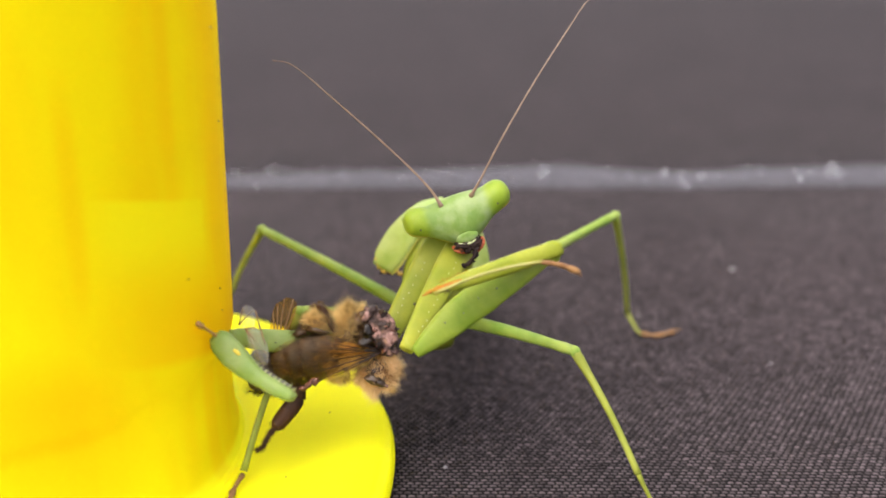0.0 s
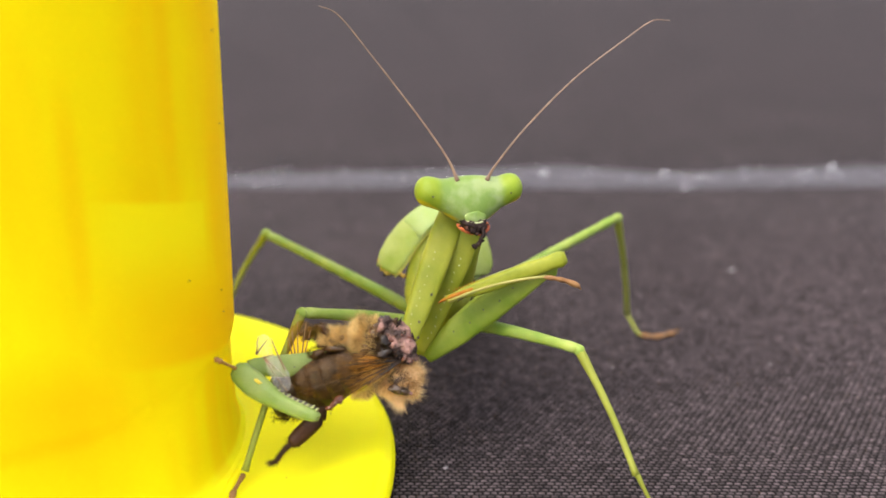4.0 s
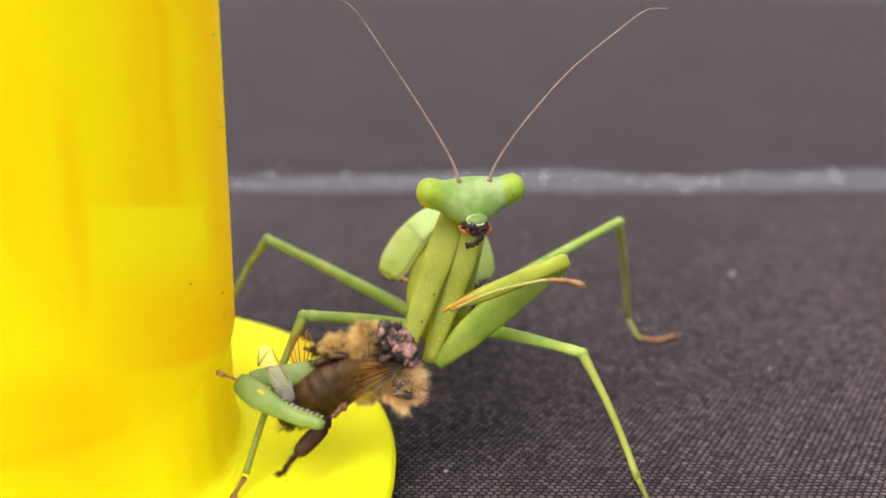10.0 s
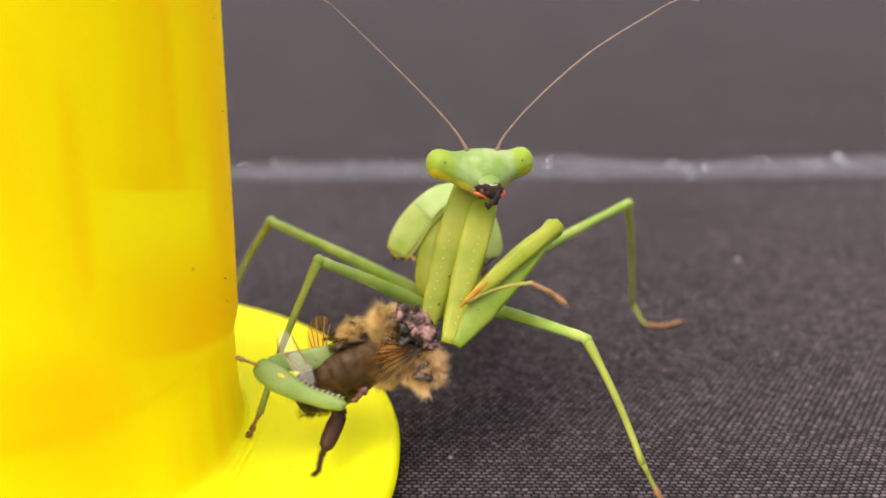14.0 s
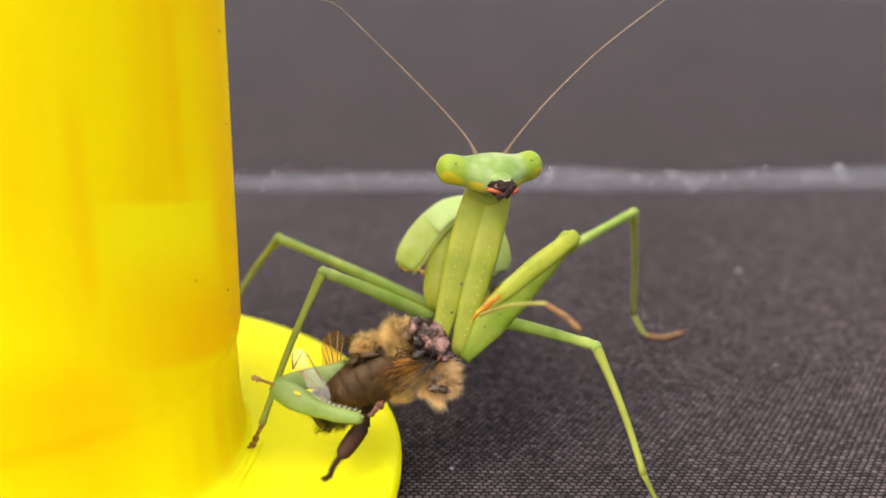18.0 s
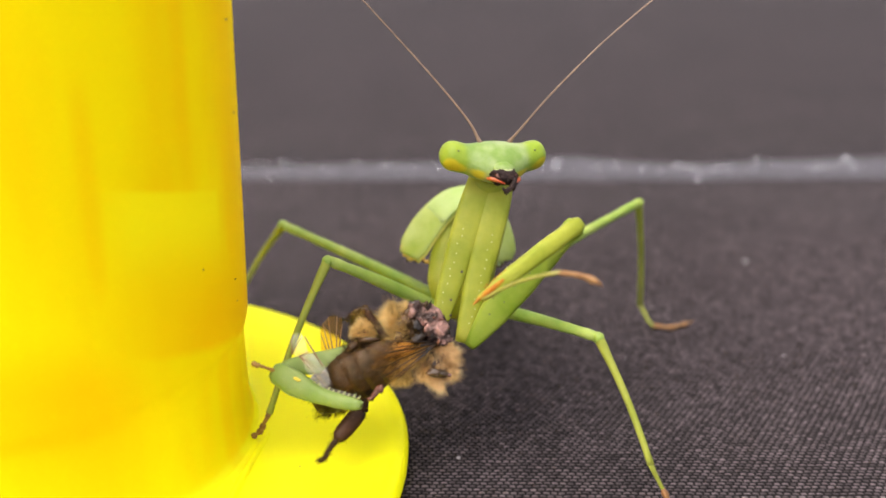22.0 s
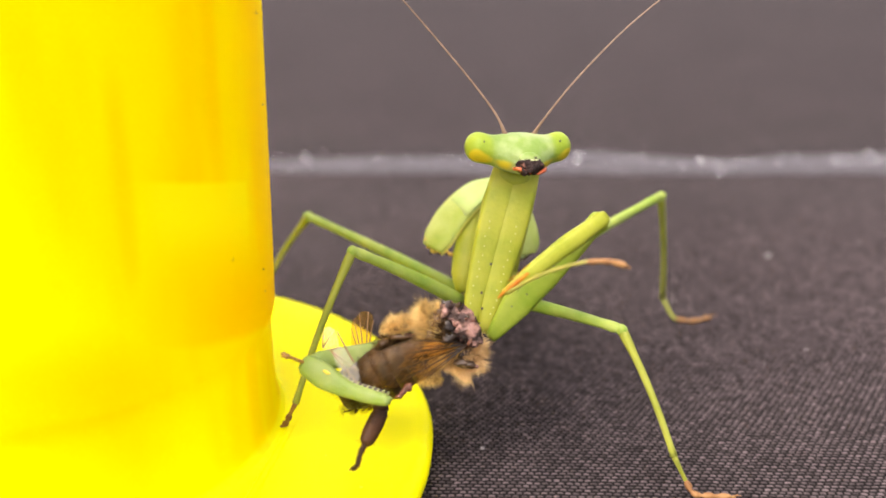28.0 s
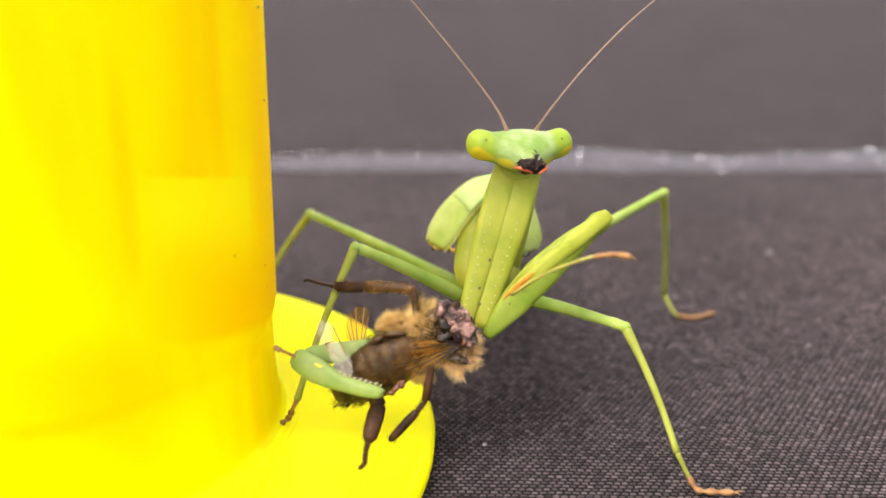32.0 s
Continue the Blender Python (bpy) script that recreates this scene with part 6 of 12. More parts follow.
    walk(parts["hind_left_femur"], [
        (0, at(-1.74, -2.47, 6.91, 74.9, 20.5, -127.4)),
        (0.5, at(-1.40, -2.44, 6.76, 75.0, 20.2, -127.0)),
        (1, at(-1.87, -2.34, 6.84, 74.1, 20.6, -127.4)),
        (1.5, at(-1.47, -2.32, 6.76, 74.6, 20.2, -126.9)),
        (2, at(-1.28, -2.46, 6.68, 75.1, 20.2, -127.0)),
        (2.5, at(-1.50, -2.57, 6.78, 75.2, 20.5, -127.3)),
        (3, at(-1.80, -2.53, 6.96, 75.0, 20.7, -127.5)),
        (3.5, at(-1.46, -2.68, 6.91, 76.0, 20.6, -127.4)),
        (5.5, at(-1.87, -2.72, 7.27, 76.4, 20.3, -127.8)),
        (6, at(-1.54, -2.81, 7.07, 76.8, 21.2, -127.4)),
        (6.5, at(-1.57, -2.78, 7.04, 76.4, 20.6, -127.6)),
        (7, at(-1.48, -2.79, 7.09, 76.9, 20.9, -127.4)),
        (7.5, at(-1.39, -2.68, 6.83, 76.0, 21.9, -126.9)),
        (8, at(-1.36, -2.68, 6.85, 76.2, 22.1, -126.9)),
        (8.5, at(-1.49, -2.81, 7.03, 76.8, 21.6, -127.2)),
        (9, at(-1.50, -2.86, 6.93, 76.4, 20.9, -127.7)),
        (9.5, at(-1.44, -2.74, 7.05, 76.8, 21.2, -127.1)),
        (10, at(-1.47, -2.82, 6.96, 76.5, 21.0, -127.5)),
        (10.5, at(-1.54, -2.80, 6.89, 76.1, 21.7, -127.4)),
        (11, at(-0.98, -2.72, 6.75, 76.9, 23.0, -126.2)),
        (11.5, at(-1.63, -2.74, 6.66, 75.2, 25.2, -126.8)),
        (12, at(-1.86, -2.54, 7.14, 75.7, 21.3, -127.3)),
        (12.5, at(-1.81, -2.48, 7.03, 75.4, 22.1, -127.0)),
        (13, at(-2.06, -2.42, 7.21, 75.2, 21.1, -127.3)),
        (13.5, at(-1.27, -2.28, 7.27, 76.9, 20.6, -125.9)),
        (15.5, at(-1.33, -2.26, 7.25, 76.7, 21.1, -125.8)),
        (16, at(-1.43, -2.47, 7.38, 77.4, 20.7, -126.4)),
        (16.5, at(-1.41, -2.49, 7.37, 77.4, 20.5, -126.5)),
        (17, at(-0.95, -2.62, 7.31, 78.7, 21.0, -125.9)),
        (17.5, at(-1.19, -2.50, 7.21, 77.5, 21.6, -126.0)),
        (18, at(-0.87, -2.58, 7.29, 78.7, 21.1, -125.7)),
        (18.5, at(-0.81, -2.56, 7.34, 79.0, 20.9, -125.6)),
        (19, at(-1.10, -2.55, 7.33, 78.2, 21.1, -126.0)),
        (19.5, at(-1.10, -2.52, 7.41, 78.4, 20.7, -126.0)),
        (20, at(-1.06, -2.46, 7.29, 78.0, 21.1, -125.8)),
        (20.5, at(-1.12, -2.59, 7.40, 78.5, 20.9, -126.1)),
        (21, at(-1.04, -2.46, 7.27, 77.8, 20.3, -126.0)),
        (21.5, at(-1.09, -2.58, 7.37, 78.5, 21.4, -125.9)),
        (22, at(-1.07, -2.49, 7.27, 77.9, 20.7, -126.0)),
        (22.5, at(-1.17, -2.67, 7.42, 78.5, 20.3, -126.5)),
        (23, at(-1.14, -2.66, 7.42, 78.6, 20.4, -126.4)),
        (23.5, at(-1.02, -2.38, 7.13, 77.2, 20.7, -125.8)),
        (24, at(-1.00, -2.36, 7.23, 77.6, 20.5, -125.7)),
        (24.5, at(-1.01, -2.45, 7.20, 77.7, 20.9, -125.8)),
        (26.5, at(-1.22, -2.80, 7.51, 79.0, 19.8, -126.9)),
        (27, at(-1.27, -2.83, 7.44, 78.7, 19.6, -127.2)),
        (27.5, at(-1.30, -2.93, 7.60, 79.4, 19.4, -127.4)),
        (28, at(-1.33, -2.88, 7.49, 78.8, 19.4, -127.4)),
        (28.5, at(-1.22, -2.86, 7.57, 79.3, 19.4, -127.1)),
        (29, at(-1.27, -2.91, 7.63, 79.5, 19.5, -127.2)),
        (29.5, at(-1.28, -2.91, 7.53, 79.2, 19.7, -127.3)),
        (30, at(-1.29, -2.93, 7.58, 79.3, 19.4, -127.3)),
        (30.5, at(-1.19, -2.85, 7.49, 79.1, 19.8, -127.0)),
        (31, at(-1.18, -2.85, 7.45, 79.0, 19.7, -127.1)),
        (31.5, at(-1.21, -2.82, 7.53, 79.2, 20.0, -126.9)),
        (32, at(-1.21, -2.79, 7.41, 78.6, 19.9, -126.9)),
    ])
    walk(parts["hind_left_tibia"], [
        (0, at(-13.21, 4.69, 10.32, 139.0, 20.6, -126.8)),
        (0.5, at(-12.90, 4.67, 10.14, 137.6, 20.3, -126.4)),
        (1, at(-13.34, 4.73, 10.42, 139.8, 20.7, -126.8)),
        (1.5, at(-12.99, 4.73, 10.24, 138.2, 20.3, -126.3)),
        (2, at(-12.79, 4.65, 10.05, 136.9, 20.3, -126.4)),
        (2.5, at(-12.97, 4.61, 10.12, 137.6, 20.6, -126.7)),
        (3, at(-13.26, 4.67, 10.33, 139.1, 20.8, -126.9)),
        (3.5, at(-12.92, 4.59, 10.08, 137.2, 20.7, -126.8)),
        (5.5, at(-13.26, 4.68, 10.34, 139.1, 20.4, -127.2)),
        (6, at(-13.01, 4.51, 10.05, 137.3, 21.3, -126.8)),
        (6.5, at(-13.00, 4.58, 10.11, 137.5, 20.7, -127.0)),
        (7, at(-12.94, 4.55, 10.05, 137.2, 21.0, -126.8)),
        (7.5, at(-12.94, 4.45, 9.96, 136.9, 22.0, -126.3)),
        (8, at(-12.94, 4.43, 9.94, 136.9, 22.2, -126.2)),
        (8.5, at(-12.99, 4.46, 10.00, 137.1, 21.7, -126.6)),
        (9, at(-12.93, 4.50, 10.00, 136.8, 21.0, -127.1)),
        (9.5, at(-12.94, 4.52, 10.03, 137.2, 21.3, -126.5)),
        (10, at(-12.92, 4.51, 10.00, 136.9, 21.1, -126.9)),
        (10.5, at(-13.03, 4.45, 10.01, 137.2, 21.8, -126.8)),
        (11, at(-12.65, 4.31, 9.65, 135.2, 23.1, -125.5)),
        (11.5, at(-13.33, 4.12, 9.86, 137.8, 25.4, -126.0)),
        (12, at(-13.36, 4.64, 10.36, 139.6, 21.4, -126.7)),
        (12.5, at(-13.38, 4.57, 10.31, 139.6, 22.2, -126.3)),
        (13, at(-13.56, 4.74, 10.53, 140.9, 21.2, -126.7)),
        (13.5, at(-12.92, 4.77, 10.23, 138.4, 20.7, -125.3)),
        (15.5, at(-13.00, 4.74, 10.25, 138.7, 21.2, -125.2)),
        (16, at(-13.00, 4.72, 10.24, 138.5, 20.8, -125.8)),
        (16.5, at(-12.96, 4.73, 10.22, 138.3, 20.6, -125.9)),
        (17, at(-12.58, 4.59, 9.88, 136.0, 21.1, -125.3)),
        (17.5, at(-12.83, 4.59, 10.03, 137.3, 21.7, -125.4)),
        (18, at(-12.52, 4.59, 9.84, 135.8, 21.2, -125.1)),
        (18.5, at(-12.47, 4.62, 9.83, 135.6, 21.0, -125.0)),
        (19, at(-12.72, 4.62, 9.99, 136.8, 21.2, -125.4)),
        (19.5, at(-12.71, 4.68, 10.04, 137.0, 20.8, -125.4)),
        (20, at(-12.72, 4.65, 10.01, 137.0, 21.2, -125.2)),
        (20.5, at(-12.72, 4.64, 10.00, 136.8, 21.0, -125.5)),
        (21, at(-12.65, 4.71, 10.03, 136.8, 20.4, -125.4)),
        (21.5, at(-12.73, 4.59, 9.97, 136.8, 21.5, -125.3)),
        (22, at(-12.69, 4.67, 10.01, 136.8, 20.8, -125.4)),
        (22.5, at(-12.71, 4.67, 10.03, 136.7, 20.4, -125.9)),
        (23, at(-12.69, 4.66, 10.01, 136.7, 20.5, -125.8)),
        (23.5, at(-12.67, 4.68, 10.01, 136.8, 20.8, -125.2)),
        (24, at(-12.65, 4.73, 10.04, 136.9, 20.6, -125.1)),
        (24.5, at(-12.66, 4.65, 9.98, 136.7, 21.0, -125.2)),
        (26.5, at(-12.69, 4.68, 10.02, 136.5, 19.9, -126.3)),
        (27, at(-12.70, 4.68, 10.03, 136.5, 19.7, -126.6)),
        (27.5, at(-12.69, 4.68, 10.03, 136.4, 19.5, -126.8)),
        (28, at(-12.72, 4.68, 10.04, 136.6, 19.5, -126.8)),
        (28.5, at(-12.65, 4.70, 10.01, 136.3, 19.5, -126.5)),
        (29, at(-12.68, 4.68, 10.02, 136.4, 19.6, -126.6)),
        (29.5, at(-12.69, 4.65, 10.00, 136.3, 19.8, -126.7)),
        (30, at(-12.69, 4.68, 10.02, 136.4, 19.5, -126.7)),
        (30.5, at(-12.64, 4.66, 9.97, 136.2, 19.9, -126.4)),
        (31, at(-12.62, 4.66, 9.96, 136.1, 19.8, -126.5)),
        (31.5, at(-12.68, 4.66, 10.00, 136.4, 20.1, -126.3)),
        (32, at(-12.68, 4.66, 9.99, 136.4, 20.0, -126.3)),
    ])
    walk(parts["middle_left_femur"], [
        (0, at(-2.04, -5.50, 7.56, 67.9, -25.1, -41.8)),
        (0.5, at(-1.71, -5.47, 7.41, 68.2, -24.8, -42.1)),
        (1, at(-2.17, -5.37, 7.49, 67.8, -25.5, -41.1)),
        (1.5, at(-1.78, -5.35, 7.41, 68.4, -25.0, -41.5)),
        (2, at(-1.59, -5.49, 7.33, 68.0, -24.7, -42.4)),
        (2.5, at(-1.80, -5.60, 7.43, 67.5, -24.8, -42.4)),
        (3, at(-2.11, -5.56, 7.61, 67.7, -25.0, -41.8)),
        (3.5, at(-1.77, -5.70, 7.56, 67.9, -24.5, -42.7)),
        (5.5, at(-2.17, -5.75, 7.92, 68.5, -24.6, -42.5)),
        (6, at(-1.81, -5.86, 7.71, 67.9, -24.3, -43.2)),
        (6.5, at(-1.87, -5.81, 7.69, 68.0, -24.4, -43.0)),
        (7, at(-1.82, -5.81, 7.75, 68.4, -24.3, -43.3)),
        (7.5, at(-1.82, -5.63, 7.51, 67.7, -24.7, -42.3)),
        (8, at(-1.82, -5.62, 7.53, 67.7, -24.7, -42.3)),
        (8.5, at(-1.82, -5.83, 7.68, 67.8, -24.3, -43.2)),
        (9, at(-1.81, -5.88, 7.58, 67.2, -24.3, -43.2)),
        (9.5, at(-1.77, -5.76, 7.71, 68.5, -24.3, -43.1)),
        (10, at(-1.74, -5.87, 7.60, 67.5, -24.1, -43.2)),
        (10.5, at(-1.87, -5.81, 7.55, 67.1, -24.5, -43.0)),
        (11, at(-1.24, -5.77, 7.39, 68.3, -24.1, -44.0)),
        (11.5, at(-1.97, -5.75, 7.31, 46.9, -18.7, -48.6)),
        (12, at(-1.85, -5.77, 7.71, 52.0, -12.4, -50.1)),
        (12.5, at(-2.05, -5.55, 7.67, 52.2, -13.3, -48.1)),
        (13, at(-2.20, -5.55, 7.81, 52.9, -12.7, -47.0)),
        (13.5, at(-1.40, -5.42, 7.88, 55.7, -12.8, -48.9)),
        (15.5, at(-1.63, -5.29, 7.90, 56.3, -15.5, -51.1)),
        (16, at(-1.44, -5.68, 7.97, 56.1, -13.7, -52.7)),
        (16.5, at(-1.46, -5.68, 7.96, 55.9, -13.8, -52.7)),
        (17, at(-1.10, -5.74, 7.93, 56.6, -13.3, -53.6)),
        (17.5, at(-1.38, -5.60, 7.84, 55.8, -14.6, -52.6)),
        (18, at(-1.00, -5.72, 7.91, 56.7, -13.1, -53.6)),
        (18.5, at(-0.94, -5.70, 7.96, 57.1, -13.0, -53.8)),
        (19, at(-1.18, -5.72, 7.94, 56.5, -13.6, -53.5)),
        (19.5, at(-1.23, -5.66, 8.03, 57.0, -13.7, -53.0)),
        (20, at(-1.20, -5.59, 7.91, 56.6, -14.5, -53.2)),
        (20.5, at(-1.23, -5.75, 8.02, 56.8, -13.3, -53.3)),
        (21, at(-1.12, -5.63, 7.87, 56.5, -14.2, -53.1)),
        (21.5, at(-1.20, -5.73, 7.98, 56.6, -13.8, -53.5)),
        (22, at(-1.16, -5.66, 7.88, 56.3, -14.0, -53.3)),
        (22.5, at(-1.19, -5.88, 8.02, 56.5, -12.8, -54.1)),
        (23, at(-1.27, -5.80, 8.03, 56.6, -13.3, -53.7)),
        (23.5, at(-1.17, -5.51, 7.74, 55.9, -14.8, -52.9)),
        (24, at(-1.16, -5.48, 7.85, 56.5, -14.4, -52.6)),
        (24.5, at(-1.10, -5.61, 7.80, 56.2, -13.8, -53.1)),
        (26.5, at(-1.23, -6.03, 8.11, 56.6, -11.7, -54.5)),
        (27, at(-1.16, -6.13, 8.02, 56.0, -11.4, -54.8)),
        (27.5, at(-1.19, -6.23, 8.18, 56.5, -10.5, -55.1)),
        (28, at(-1.23, -6.18, 8.07, 56.2, -11.2, -54.9)),
        (28.5, at(-1.10, -6.18, 8.15, 56.8, -10.7, -55.0)),
        (29, at(-1.19, -6.20, 8.22, 56.9, -10.7, -55.1)),
        (29.5, at(-1.14, -6.24, 8.10, 56.2, -10.7, -55.1)),
        (30, at(-1.19, -6.23, 8.16, 56.6, -10.5, -54.9)),
        (30.5, at(-1.18, -6.09, 8.08, 56.4, -11.3, -54.4)),
        (31, at(-1.23, -6.04, 8.05, 56.2, -11.4, -54.4)),
        (31.5, at(-1.23, -6.04, 8.13, 56.6, -11.5, -54.4)),
        (32, at(-1.17, -6.04, 8.00, 56.1, -11.9, -54.6)),
    ])
    walk(parts["middle_left_tibia"], [
        (0, at(-8.54, -10.66, 10.56, 144.8, -18.5, -51.5)),
        (0.5, at(-8.23, -10.62, 10.39, 143.2, -18.1, -52.5)),
        (1, at(-8.62, -10.59, 10.50, 144.9, -18.4, -51.1)),
        (1.5, at(-8.25, -10.59, 10.35, 143.4, -17.9, -52.5)),
        (2, at(-8.14, -10.60, 10.33, 142.9, -18.0, -52.9)),
        (2.5, at(-8.35, -10.67, 10.50, 144.1, -18.2, -52.2)),
        (3, at(-8.61, -10.71, 10.64, 145.2, -18.6, -51.2)),
        (3.5, at(-8.33, -10.78, 10.59, 144.0, -18.4, -52.2)),
        (5.5, at(-8.71, -10.90, 10.86, 146.0, -18.9, -50.9)),
        (6, at(-8.41, -10.89, 10.74, 144.5, -18.7, -51.9)),
        (6.5, at(-8.46, -10.86, 10.71, 144.8, -18.6, -51.8)),
        (7, at(-8.42, -10.87, 10.71, 144.7, -18.6, -51.9)),
        (7.5, at(-8.35, -10.73, 10.56, 144.1, -18.2, -52.1)),
        (8, at(-8.35, -10.73, 10.57, 144.2, -18.2, -52.2)),
        (8.5, at(-8.42, -10.85, 10.72, 144.7, -18.6, -52.0)),
        (9, at(-8.41, -10.85, 10.70, 144.6, -18.6, -52.0)),
        (9.5, at(-8.36, -10.84, 10.66, 144.2, -18.5, -52.1)),
        (10, at(-8.33, -10.87, 10.69, 144.3, -18.5, -52.2)),
        (10.5, at(-8.46, -10.79, 10.67, 144.7, -18.5, -51.9)),
        (11, at(-7.90, -10.75, 10.38, 142.4, -17.6, -54.1)),
        (11.5, at(-8.09, -8.57, 13.02, 146.6, -17.1, -56.2)),
        (12, at(-7.94, -9.34, 13.02, 147.3, -18.3, -56.0)),
        (12.5, at(-8.07, -9.28, 12.94, 148.0, -18.3, -55.9)),
        (13, at(-8.15, -9.50, 13.01, 151.4, -13.6, -58.1)),
        (13.5, at(-7.62, -9.38, 12.74, 148.2, -13.5, -59.5)),
        (15.5, at(-8.17, -8.89, 12.62, 151.0, -13.7, -59.1)),
        (16, at(-7.98, -9.19, 12.75, 150.2, -13.9, -59.3)),
        (16.5, at(-7.99, -9.17, 12.76, 149.5, -15.2, -58.6)),
        (17, at(-7.70, -9.21, 12.66, 148.0, -15.1, -59.4)),
        (17.5, at(-7.94, -9.04, 12.64, 149.3, -15.2, -59.2)),
        (18, at(-7.60, -9.21, 12.63, 147.4, -15.0, -59.5)),
        (18.5, at(-7.56, -9.21, 12.63, 146.6, -15.9, -58.8)),
        (19, at(-7.78, -9.19, 12.67, 149.1, -14.1, -59.9)),
        (19.5, at(-7.83, -9.20, 12.70, 149.2, -14.5, -59.6)),
        (20, at(-7.84, -9.03, 12.61, 147.9, -16.6, -58.7)),
        (20.5, at(-7.82, -9.27, 12.73, 149.1, -14.6, -59.5)),
        (21, at(-7.72, -9.10, 12.60, 147.4, -16.2, -59.1)),
        (21.5, at(-7.81, -9.18, 12.71, 147.1, -17.8, -57.9)),
        (22, at(-7.75, -9.11, 12.63, 146.2, -18.3, -57.4)),
        (22.5, at(-7.79, -9.32, 12.77, 148.5, -15.2, -59.0)),
        (23, at(-7.87, -9.26, 12.76, 148.9, -15.6, -58.9)),
        (23.5, at(-7.76, -8.91, 12.53, 147.3, -16.2, -58.6)),
        (24, at(-7.75, -8.99, 12.57, 146.8, -16.8, -58.1)),
        (24.5, at(-7.67, -9.07, 12.58, 146.0, -17.2, -57.9)),
        (26.5, at(-7.80, -9.51, 12.87, 148.7, -15.2, -58.7)),
        (27, at(-7.70, -9.56, 12.86, 148.3, -14.9, -59.1)),
        (27.5, at(-7.74, -9.72, 12.97, 149.7, -13.3, -59.8)),
        (28, at(-7.78, -9.62, 12.89, 149.7, -13.6, -59.8)),
        (28.5, at(-7.67, -9.68, 12.90, 149.5, -12.8, -60.2)),
        (29, at(-7.77, -9.70, 12.96, 149.8, -13.2, -59.8)),
        (29.5, at(-7.68, -9.68, 12.93, 148.7, -14.6, -59.3)),
        (30, at(-7.73, -9.74, 12.94, 150.2, -12.0, -60.4)),
        (30.5, at(-7.72, -9.59, 12.87, 149.6, -12.9, -60.2)),
        (31, at(-7.76, -9.52, 12.86, 149.1, -13.9, -59.3)),
        (31.5, at(-7.79, -9.55, 12.89, 148.3, -15.5, -58.5)),
        (32, at(-7.73, -9.45, 12.82, 147.6, -16.0, -58.3)),
    ])
